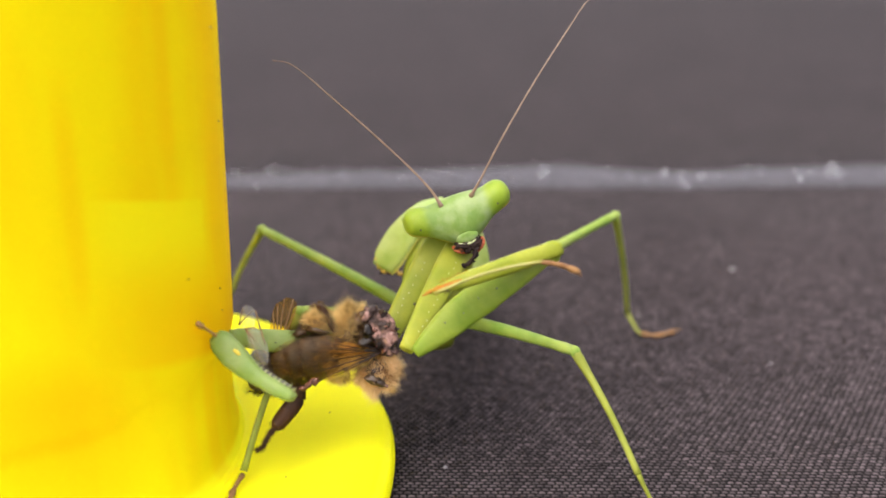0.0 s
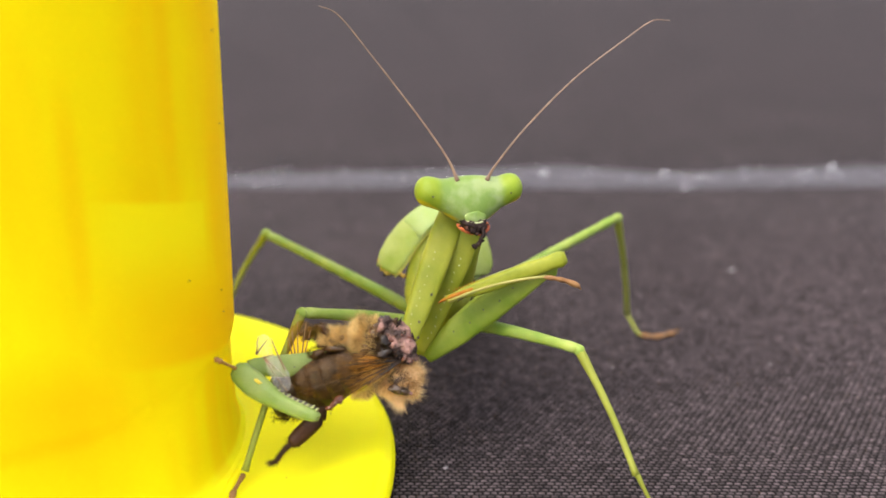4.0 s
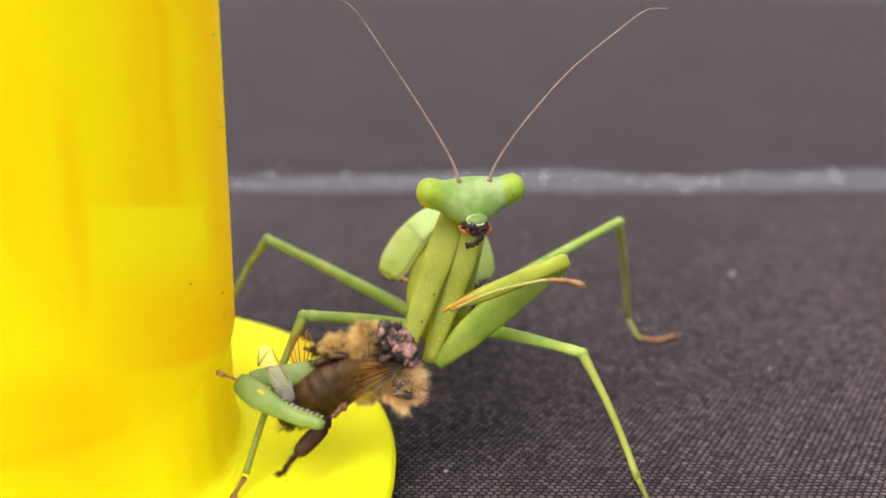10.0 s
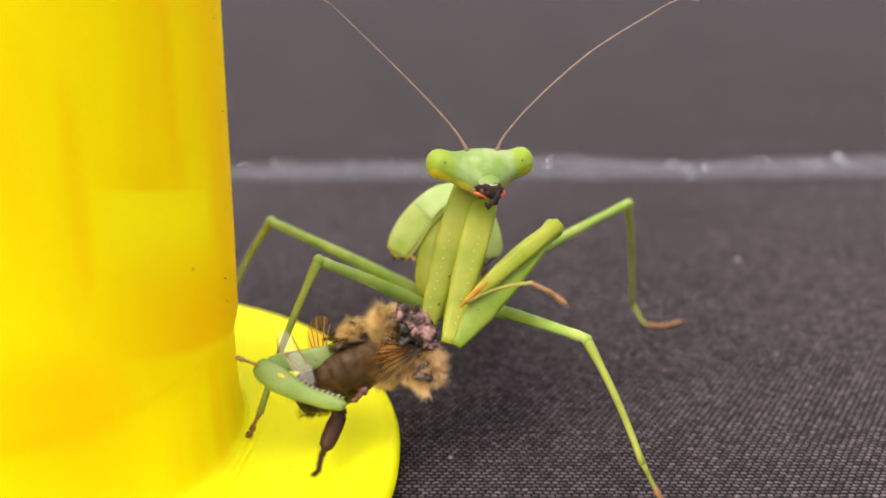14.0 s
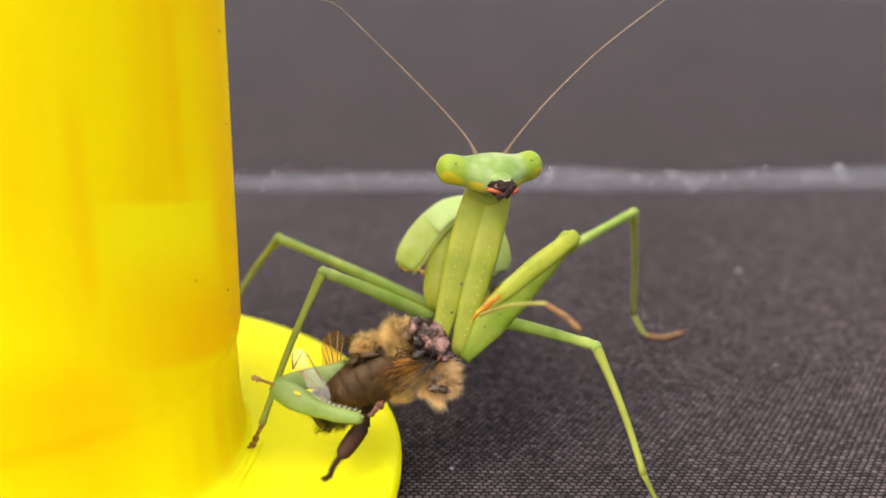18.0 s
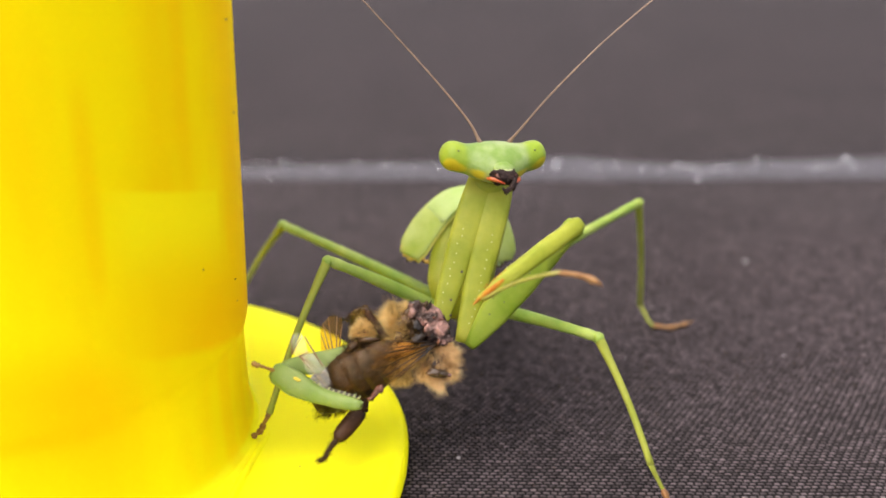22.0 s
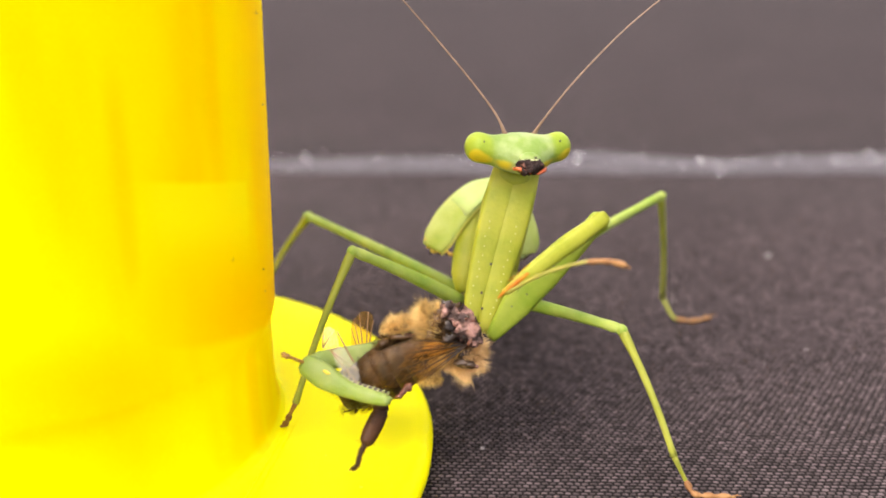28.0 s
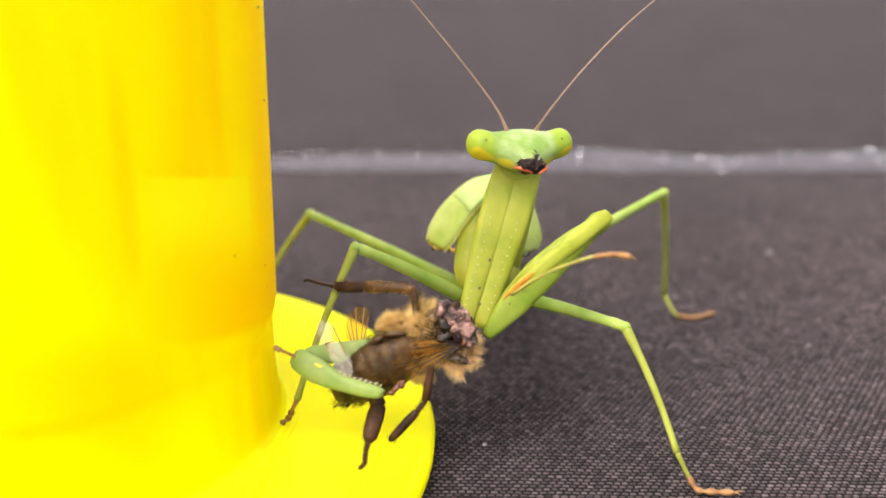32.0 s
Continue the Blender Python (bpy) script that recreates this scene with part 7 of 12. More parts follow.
    walk(parts["middle_left_tarsus"], [
        (0, at(-11.43, -16.27, 2.82, 105.7, -56.3, -21.9)),
        (0.5, at(-11.44, -16.21, 2.82, 105.4, -56.7, -21.3)),
        (1, at(-11.45, -16.18, 2.79, 104.4, -57.0, -20.3)),
        (1.5, at(-11.44, -16.14, 2.77, 103.9, -57.3, -19.8)),
        (2, at(-11.45, -16.19, 2.77, 104.0, -57.3, -19.8)),
        (2.5, at(-11.43, -16.26, 2.82, 105.7, -56.5, -21.6)),
        (3, at(-11.40, -16.33, 2.87, 107.3, -55.7, -23.4)),
        (3.5, at(-11.41, -16.40, 2.92, 109.1, -55.0, -25.0)),
        (5.5, at(-11.36, -16.52, 3.01, 111.6, -53.0, -28.1)),
        (6, at(-11.37, -16.54, 3.00, 111.8, -53.1, -28.4)),
        (6.5, at(-11.37, -16.47, 2.96, 110.4, -53.8, -27.0)),
        (7, at(-11.36, -16.48, 2.97, 110.8, -53.6, -27.4)),
        (7.5, at(-11.42, -16.33, 2.86, 107.2, -55.6, -23.6)),
        (8, at(-11.42, -16.31, 2.88, 107.6, -55.5, -23.8)),
        (8.5, at(-11.39, -16.48, 2.96, 110.3, -53.8, -26.9)),
        (9, at(-11.38, -16.47, 2.96, 110.5, -53.8, -27.1)),
        (9.5, at(-11.39, -16.47, 2.97, 110.7, -54.0, -26.5)),
        (10, at(-11.37, -16.49, 2.97, 110.8, -53.7, -27.4)),
        (10.5, at(-11.41, -16.39, 2.92, 108.9, -55.1, -24.6)),
        (11, at(-11.42, -16.25, 2.85, 106.4, -56.1, -22.5)),
        (11.5, at(-11.27, -13.63, 5.11, 166.1, 21.8, -77.3)),
        (12, at(-10.89, -14.47, 5.16, 171.0, 35.0, -79.0)),
        (12.5, at(-10.91, -14.35, 5.07, 168.9, 35.3, -80.6)),
        (13, at(-11.05, -13.68, 4.69, 167.2, 30.7, -77.5)),
        (13.5, at(-11.07, -13.66, 4.68, 167.4, 30.5, -76.8)),
        (15.5, at(-11.18, -13.05, 4.33, 165.1, 21.5, -72.3)),
        (16, at(-11.10, -13.41, 4.54, 167.1, 26.9, -73.6)),
        (16.5, at(-11.06, -13.63, 4.65, 167.6, 29.4, -75.3)),
        (17, at(-11.05, -13.70, 4.68, 167.9, 31.1, -76.2)),
        (17.5, at(-11.10, -13.48, 4.56, 167.1, 27.1, -74.9)),
        (18, at(-11.04, -13.71, 4.69, 168.1, 30.0, -75.3)),
        (18.5, at(-11.00, -13.90, 4.80, 168.5, 31.9, -76.2)),
        (19, at(-11.09, -13.47, 4.56, 167.3, 26.7, -73.6)),
        (19.5, at(-11.07, -13.53, 4.59, 167.3, 27.3, -74.2)),
        (20, at(-11.05, -13.74, 4.70, 167.3, 30.3, -76.7)),
        (20.5, at(-11.06, -13.63, 4.64, 167.4, 29.0, -74.9)),
        (21, at(-11.05, -13.76, 4.71, 167.3, 29.3, -75.9)),
        (21.5, at(-10.97, -14.11, 4.91, 168.0, 33.4, -78.3)),
        (22, at(-10.96, -14.17, 4.94, 167.8, 33.7, -78.6)),
        (22.5, at(-11.03, -13.82, 4.75, 168.6, 30.4, -75.0)),
        (23, at(-11.03, -13.78, 4.72, 167.7, 29.8, -75.2)),
        (23.5, at(-11.06, -13.61, 4.65, 166.7, 27.1, -74.9)),
        (24, at(-11.03, -13.80, 4.75, 168.0, 29.9, -76.3)),
        (24.5, at(-11.01, -13.99, 4.85, 168.4, 31.7, -77.0)),
        (26.5, at(-10.99, -14.00, 4.83, 169.1, 31.9, -74.9)),
        (27, at(-11.01, -14.01, 4.84, 169.1, 32.0, -74.8)),
        (27.5, at(-11.02, -13.86, 4.78, 169.2, 31.2, -73.6)),
        (28, at(-11.04, -13.80, 4.71, 168.8, 30.0, -73.4)),
        (28.5, at(-11.03, -13.76, 4.71, 168.9, 30.3, -73.0)),
        (29, at(-11.04, -13.83, 4.76, 169.3, 30.4, -73.1)),
        (29.5, at(-10.97, -14.08, 4.87, 168.8, 33.6, -75.5)),
        (30, at(-11.08, -13.66, 4.66, 168.9, 29.0, -71.9)),
        (30.5, at(-11.07, -13.67, 4.67, 168.8, 28.3, -72.3)),
        (31, at(-11.05, -13.81, 4.74, 169.4, 29.3, -72.9)),
        (31.5, at(-10.99, -14.11, 4.90, 169.8, 32.8, -75.5)),
        (32, at(-10.98, -14.13, 4.91, 170.0, 32.5, -75.5)),
    ])
    walk(parts["head"], [
        (0, at(0.90, -8.30, 16.08, -14.7, -16.6, 10.8)),
        (0.5, at(1.46, -8.15, 16.20, -22.6, -10.4, 11.6)),
        (1, at(0.91, -8.01, 16.41, -29.9, -3.8, 12.1)),
        (1.5, at(1.73, -7.95, 16.50, -28.1, -1.6, 15.4)),
        (2, at(1.88, -7.93, 16.84, -26.3, 0.6, 18.9)),
        (2.5, at(1.68, -8.05, 16.96, -24.7, 1.3, 17.0)),
        (3, at(1.41, -7.98, 17.18, -23.5, 2.2, 15.1)),
        (3.5, at(1.69, -8.06, 17.25, -24.0, 2.3, 15.7)),
        (5.5, at(1.18, -8.15, 17.57, -25.1, 2.2, 17.9)),
        (6, at(1.73, -8.18, 17.51, -26.1, 1.3, 18.8)),
        (6.5, at(1.56, -8.17, 17.44, -24.8, 1.6, 18.0)),
        (7, at(1.64, -8.17, 17.50, -23.9, 1.5, 17.6)),
        (7.5, at(1.59, -8.02, 17.28, -22.9, 1.1, 17.0)),
        (8, at(1.59, -8.02, 17.30, -21.9, 0.9, 16.6)),
        (8.5, at(1.63, -8.23, 17.43, -21.1, 1.3, 15.9)),
        (9, at(1.64, -8.22, 17.43, -20.4, 1.3, 15.5)),
        (9.5, at(1.69, -8.12, 17.45, -20.6, 1.3, 15.4)),
        (10, at(1.69, -8.17, 17.50, -20.7, 1.2, 15.3)),
        (10.5, at(1.63, -8.19, 17.29, -20.5, 1.1, 15.2)),
        (11, at(1.97, -8.23, 17.01, -42.8, -1.8, 16.1)),
        (11.5, at(1.19, -8.01, 17.41, -32.1, 0.9, 15.1)),
        (12, at(0.91, -8.05, 17.56, -25.0, 0.5, 15.3)),
        (12.5, at(0.95, -7.78, 17.64, -35.1, -1.6, 15.9)),
        (13, at(1.14, -7.68, 18.04, -44.0, 0.8, 14.8)),
        (13.5, at(2.08, -7.53, 18.12, -47.0, 1.9, 15.9)),
        (15.5, at(1.80, -7.42, 17.94, -44.9, 7.7, 19.5)),
        (16, at(1.90, -7.77, 18.16, -44.6, 7.6, 21.1)),
        (16.5, at(1.88, -7.80, 18.16, -50.8, 7.2, 20.5)),
        (17, at(2.45, -7.86, 18.22, -57.4, 6.3, 20.0)),
        (17.5, at(2.02, -7.72, 18.14, -58.5, 6.0, 19.4)),
        (18, at(2.52, -7.66, 18.67, -60.5, 3.1, 19.8)),
        (18.5, at(2.76, -7.67, 18.62, -61.1, 4.0, 18.7)),
        (19, at(2.38, -7.65, 18.70, -62.2, 3.7, 18.1)),
        (19.5, at(2.29, -7.60, 18.74, -61.1, 4.3, 17.9)),
        (20, at(2.31, -7.52, 18.66, -60.4, 3.7, 18.1)),
        (20.5, at(2.31, -7.68, 18.74, -59.1, 4.3, 18.0)),
        (21, at(2.35, -7.56, 18.62, -58.0, 4.4, 17.9)),
        (21.5, at(2.22, -7.65, 18.73, -58.4, 3.7, 18.2)),
        (22, at(2.27, -7.49, 18.69, -58.5, 4.4, 18.2)),
        (22.5, at(2.32, -7.70, 18.77, -58.8, 4.1, 18.5)),
        (23, at(2.23, -7.68, 18.74, -58.6, 3.9, 18.4)),
        (23.5, at(2.26, -7.29, 18.59, -58.8, 4.1, 18.5)),
        (24, at(2.32, -7.17, 18.56, -59.5, 4.9, 18.7)),
        (24.5, at(2.30, -7.30, 18.50, -59.7, 5.0, 18.8)),
        (26.5, at(2.24, -7.74, 18.78, -60.7, 4.3, 19.1)),
        (27, at(2.26, -7.83, 18.80, -60.6, 4.2, 19.1)),
        (27.5, at(2.27, -7.98, 18.86, -60.6, 4.7, 19.0)),
        (28, at(2.23, -7.87, 18.89, -60.8, 4.6, 19.2)),
        (28.5, at(2.31, -7.91, 18.86, -60.4, 4.1, 19.4)),
        (29, at(2.24, -7.98, 18.86, -59.5, 4.6, 19.2)),
        (29.5, at(2.25, -7.97, 18.86, -59.3, 4.0, 19.4)),
        (30, at(2.21, -8.00, 18.84, -58.6, 4.1, 19.4)),
        (30.5, at(2.19, -7.79, 18.87, -58.4, 4.0, 19.4)),
        (31, at(2.23, -7.74, 18.88, -57.9, 4.1, 19.3)),
        (31.5, at(2.22, -7.78, 18.84, -57.3, 4.1, 19.3)),
        (32, at(2.21, -7.75, 18.76, -57.0, 4.1, 19.3)),
    ])
    walk(parts["prothorax"], [
        (0, at(0.93, -7.07, 15.19, -159.2, 10.7, -3.9)),
        (0.5, at(1.44, -7.07, 15.13, -159.5, 12.1, -4.4)),
        (1, at(0.80, -7.10, 15.19, -158.3, 10.7, -3.9)),
        (1.5, at(1.51, -7.02, 15.32, -159.7, 13.0, -4.8)),
        (2, at(1.55, -7.00, 15.68, -161.5, 10.9, -4.0)),
        (2.5, at(1.35, -7.09, 15.83, -161.8, 10.9, -4.0)),
        (3, at(1.09, -6.99, 16.07, -162.3, 11.2, -4.1)),
        (3.5, at(1.36, -7.07, 16.14, -162.8, 10.4, -3.8)),
        (5.5, at(0.83, -7.20, 16.44, -162.0, 9.5, -3.5)),
        (6, at(1.39, -7.25, 16.36, -162.9, 10.8, -4.0)),
        (6.5, at(1.22, -7.21, 16.31, -162.7, 10.0, -3.7)),
        (7, at(1.30, -7.19, 16.39, -162.8, 10.2, -3.7)),
        (7.5, at(1.26, -7.02, 16.18, -162.8, 9.8, -3.6)),
        (8, at(1.27, -7.00, 16.22, -162.9, 9.9, -3.6)),
        (8.5, at(1.30, -7.19, 16.37, -163.1, 10.2, -3.7)),
        (9, at(1.33, -7.17, 16.39, -163.8, 10.1, -3.7)),
        (9.5, at(1.37, -7.07, 16.40, -163.4, 10.3, -3.8)),
        (10, at(1.38, -7.12, 16.45, -164.1, 9.9, -3.6)),
        (10.5, at(1.32, -7.13, 16.24, -163.5, 10.6, -3.9)),
        (11, at(1.84, -7.62, 15.62, -159.0, 10.8, -3.9)),
        (11.5, at(0.94, -7.18, 16.16, -162.7, 8.4, -3.1)),
        (12, at(0.63, -7.07, 16.43, -162.9, 5.1, -1.8)),
        (12.5, at(0.76, -7.00, 16.35, -162.1, 7.8, -2.8)),
        (13, at(0.97, -7.12, 16.63, -162.1, 10.5, -3.8)),
        (13.5, at(1.89, -7.04, 16.69, -161.9, 11.5, -4.2)),
        (15.5, at(1.43, -6.95, 16.54, -161.0, 9.9, -3.6)),
        (16, at(1.52, -7.30, 16.76, -161.5, 8.9, -3.3)),
        (16.5, at(1.57, -7.47, 16.71, -160.4, 9.5, -3.5)),
        (17, at(2.21, -7.69, 16.73, -160.0, 11.8, -4.3)),
        (17.5, at(1.80, -7.57, 16.64, -159.7, 10.7, -3.9)),
        (18, at(2.39, -7.53, 17.16, -161.7, 11.6, -4.2)),
        (18.5, at(2.61, -7.57, 17.11, -161.4, 12.9, -4.8)),
        (19, at(2.25, -7.57, 17.19, -161.5, 11.9, -4.4)),
        (19.5, at(2.13, -7.49, 17.23, -161.4, 11.5, -4.2)),
        (20, at(2.17, -7.39, 17.15, -161.7, 11.4, -4.2)),
        (20.5, at(2.14, -7.53, 17.23, -161.8, 11.4, -4.2)),
        (21, at(2.17, -7.38, 17.12, -162.0, 10.8, -4.0)),
        (21.5, at(2.06, -7.47, 17.23, -162.0, 10.6, -3.9)),
        (22, at(2.09, -7.32, 17.19, -162.5, 10.5, -3.8)),
        (22.5, at(2.15, -7.53, 17.27, -162.5, 11.2, -4.1)),
        (23, at(2.06, -7.51, 17.23, -162.1, 11.2, -4.1)),
        (23.5, at(2.10, -7.12, 17.08, -162.8, 10.5, -3.8)),
        (24, at(2.14, -7.03, 17.05, -163.0, 10.8, -4.0)),
        (24.5, at(2.12, -7.16, 17.00, -163.0, 10.3, -3.8)),
        (26.5, at(2.08, -7.63, 17.27, -162.7, 11.0, -4.0)),
        (27, at(2.10, -7.71, 17.29, -162.9, 10.5, -3.9)),
        (27.5, at(2.10, -7.86, 17.36, -162.5, 10.9, -4.0)),
        (28, at(2.06, -7.76, 17.38, -163.1, 10.7, -3.9)),
        (28.5, at(2.15, -7.79, 17.35, -162.7, 10.5, -3.8)),
        (29, at(2.06, -7.83, 17.35, -162.4, 10.6, -3.9)),
        (29.5, at(2.08, -7.82, 17.35, -162.9, 10.2, -3.7)),
        (30, at(2.04, -7.83, 17.33, -162.6, 10.4, -3.8)),
        (30.5, at(2.01, -7.62, 17.37, -163.2, 9.9, -3.6)),
        (31, at(2.06, -7.55, 17.38, -163.5, 10.6, -3.9)),
        (31.5, at(2.04, -7.58, 17.34, -163.1, 10.6, -3.9)),
        (32, at(2.03, -7.54, 17.27, -163.3, 10.0, -3.7)),
    ])
    walk(parts["coxa_right"], [
        (0, at(1.34, -7.51, 13.96, 120.8, 26.7, -10.5)),
        (0.5, at(1.81, -7.52, 13.90, 124.1, 26.1, -10.2)),
        (1, at(1.21, -7.52, 13.97, 128.7, 25.3, -9.8)),
        (1.5, at(1.87, -7.47, 14.08, 128.8, 23.1, -8.9)),
        (2, at(1.96, -7.49, 14.47, 130.2, 21.1, -8.0)),
        (2.5, at(1.76, -7.57, 14.63, 173.5, 20.3, -7.7)),
        (3, at(1.49, -7.49, 14.87, 169.9, 20.6, -7.8)),
        (3.5, at(1.78, -7.58, 14.95, 170.1, 20.4, -7.7)),
        (5.5, at(1.27, -7.69, 15.25, 171.5, 19.1, -7.2)),
        (6, at(1.80, -7.76, 15.16, 135.9, 19.4, -7.3)),
        (6.5, at(1.65, -7.72, 15.12, 135.2, 19.4, -7.3)),
        (7, at(1.73, -7.70, 15.20, 137.1, 19.2, -7.2)),
        (7.5, at(1.69, -7.53, 14.99, 170.8, 18.2, -6.8)),
        (8, at(1.70, -7.51, 15.03, 170.3, 17.9, -6.7)),
        (8.5, at(1.73, -7.70, 15.18, 168.8, 17.7, -6.6)),
        (9, at(1.75, -7.69, 15.20, 139.7, 18.1, -6.8)),
        (9.5, at(1.80, -7.59, 15.21, 165.7, 17.1, -6.4)),
        (10, at(1.82, -7.65, 15.27, 160.1, 16.7, -6.2)),
        (10.5, at(1.73, -7.65, 15.05, 145.3, 15.9, -5.9)),
        (11, at(2.25, -8.05, 14.40, 131.1, 16.3, -6.1)),
        (11.5, at(1.41, -7.68, 14.98, 153.8, 12.7, -4.7)),
        (12, at(1.18, -7.57, 15.28, 142.9, 12.6, -4.6)),
        (12.5, at(1.25, -7.49, 15.17, 144.4, 13.6, -5.0)),
        (13, at(1.39, -7.61, 15.44, 140.0, 14.6, -5.4)),
        (13.5, at(2.29, -7.53, 15.48, 140.9, 14.4, -5.3)),
        (15.5, at(1.86, -7.43, 15.34, 141.0, 14.2, -5.3)),
        (16, at(1.98, -7.78, 15.57, 141.1, 14.4, -5.3)),
        (16.5, at(2.00, -7.93, 15.51, 138.2, 14.6, -5.4)),
        (17, at(2.60, -8.14, 15.50, 171.3, 13.6, -5.0)),
        (17.5, at(2.21, -8.01, 15.43, 170.7, 14.1, -5.2)),
        (18, at(2.78, -8.02, 15.95, 154.6, 14.2, -5.3)),
        (18.5, at(2.97, -8.05, 15.89, 154.3, 14.2, -5.3)),
        (19, at(2.63, -8.05, 15.97, 154.4, 14.4, -5.3)),
        (19.5, at(2.53, -7.98, 16.02, 154.5, 14.4, -5.3)),
        (20, at(2.56, -7.88, 15.94, 154.4, 14.0, -5.2)),
        (20.5, at(2.53, -8.02, 16.02, 154.6, 13.8, -5.1)),
        (21, at(2.58, -7.87, 15.92, 154.6, 14.0, -5.2)),
        (21.5, at(2.47, -7.96, 16.03, 154.7, 13.4, -5.0)),
        (22, at(2.51, -7.82, 15.99, 154.8, 13.3, -4.9)),
        (22.5, at(2.55, -8.04, 16.07, 154.6, 13.5, -5.0)),
        (23, at(2.46, -8.00, 16.03, 154.8, 13.6, -5.0)),
        (23.5, at(2.51, -7.63, 15.89, 154.7, 13.8, -5.1)),
        (24, at(2.54, -7.54, 15.86, 154.8, 14.0, -5.2)),
        (24.5, at(2.54, -7.67, 15.81, 154.8, 14.1, -5.2)),
        (26.5, at(2.49, -8.13, 16.07, 154.8, 14.4, -5.3)),
        (27, at(2.52, -8.22, 16.10, 154.9, 14.3, -5.3)),
        (27.5, at(2.51, -8.36, 16.16, 155.1, 14.1, -5.2)),
        (28, at(2.47, -8.27, 16.19, 154.8, 14.6, -5.4)),
        (28.5, at(2.57, -8.29, 16.16, 154.8, 14.4, -5.3)),
        (29, at(2.47, -8.33, 16.15, 154.8, 14.6, -5.4)),
        (29.5, at(2.50, -8.33, 16.16, 154.7, 15.4, -5.7)),
        (30, at(2.46, -8.34, 16.14, 154.7, 15.5, -5.8)),
        (30.5, at(2.44, -8.13, 16.18, 154.8, 15.4, -5.7)),
        (31, at(2.47, -8.07, 16.19, 154.8, 15.5, -5.8)),
        (31.5, at(2.45, -8.09, 16.15, 154.9, 16.2, -6.0)),
        (32, at(2.46, -8.06, 16.08, 154.8, 16.3, -6.1)),
    ])
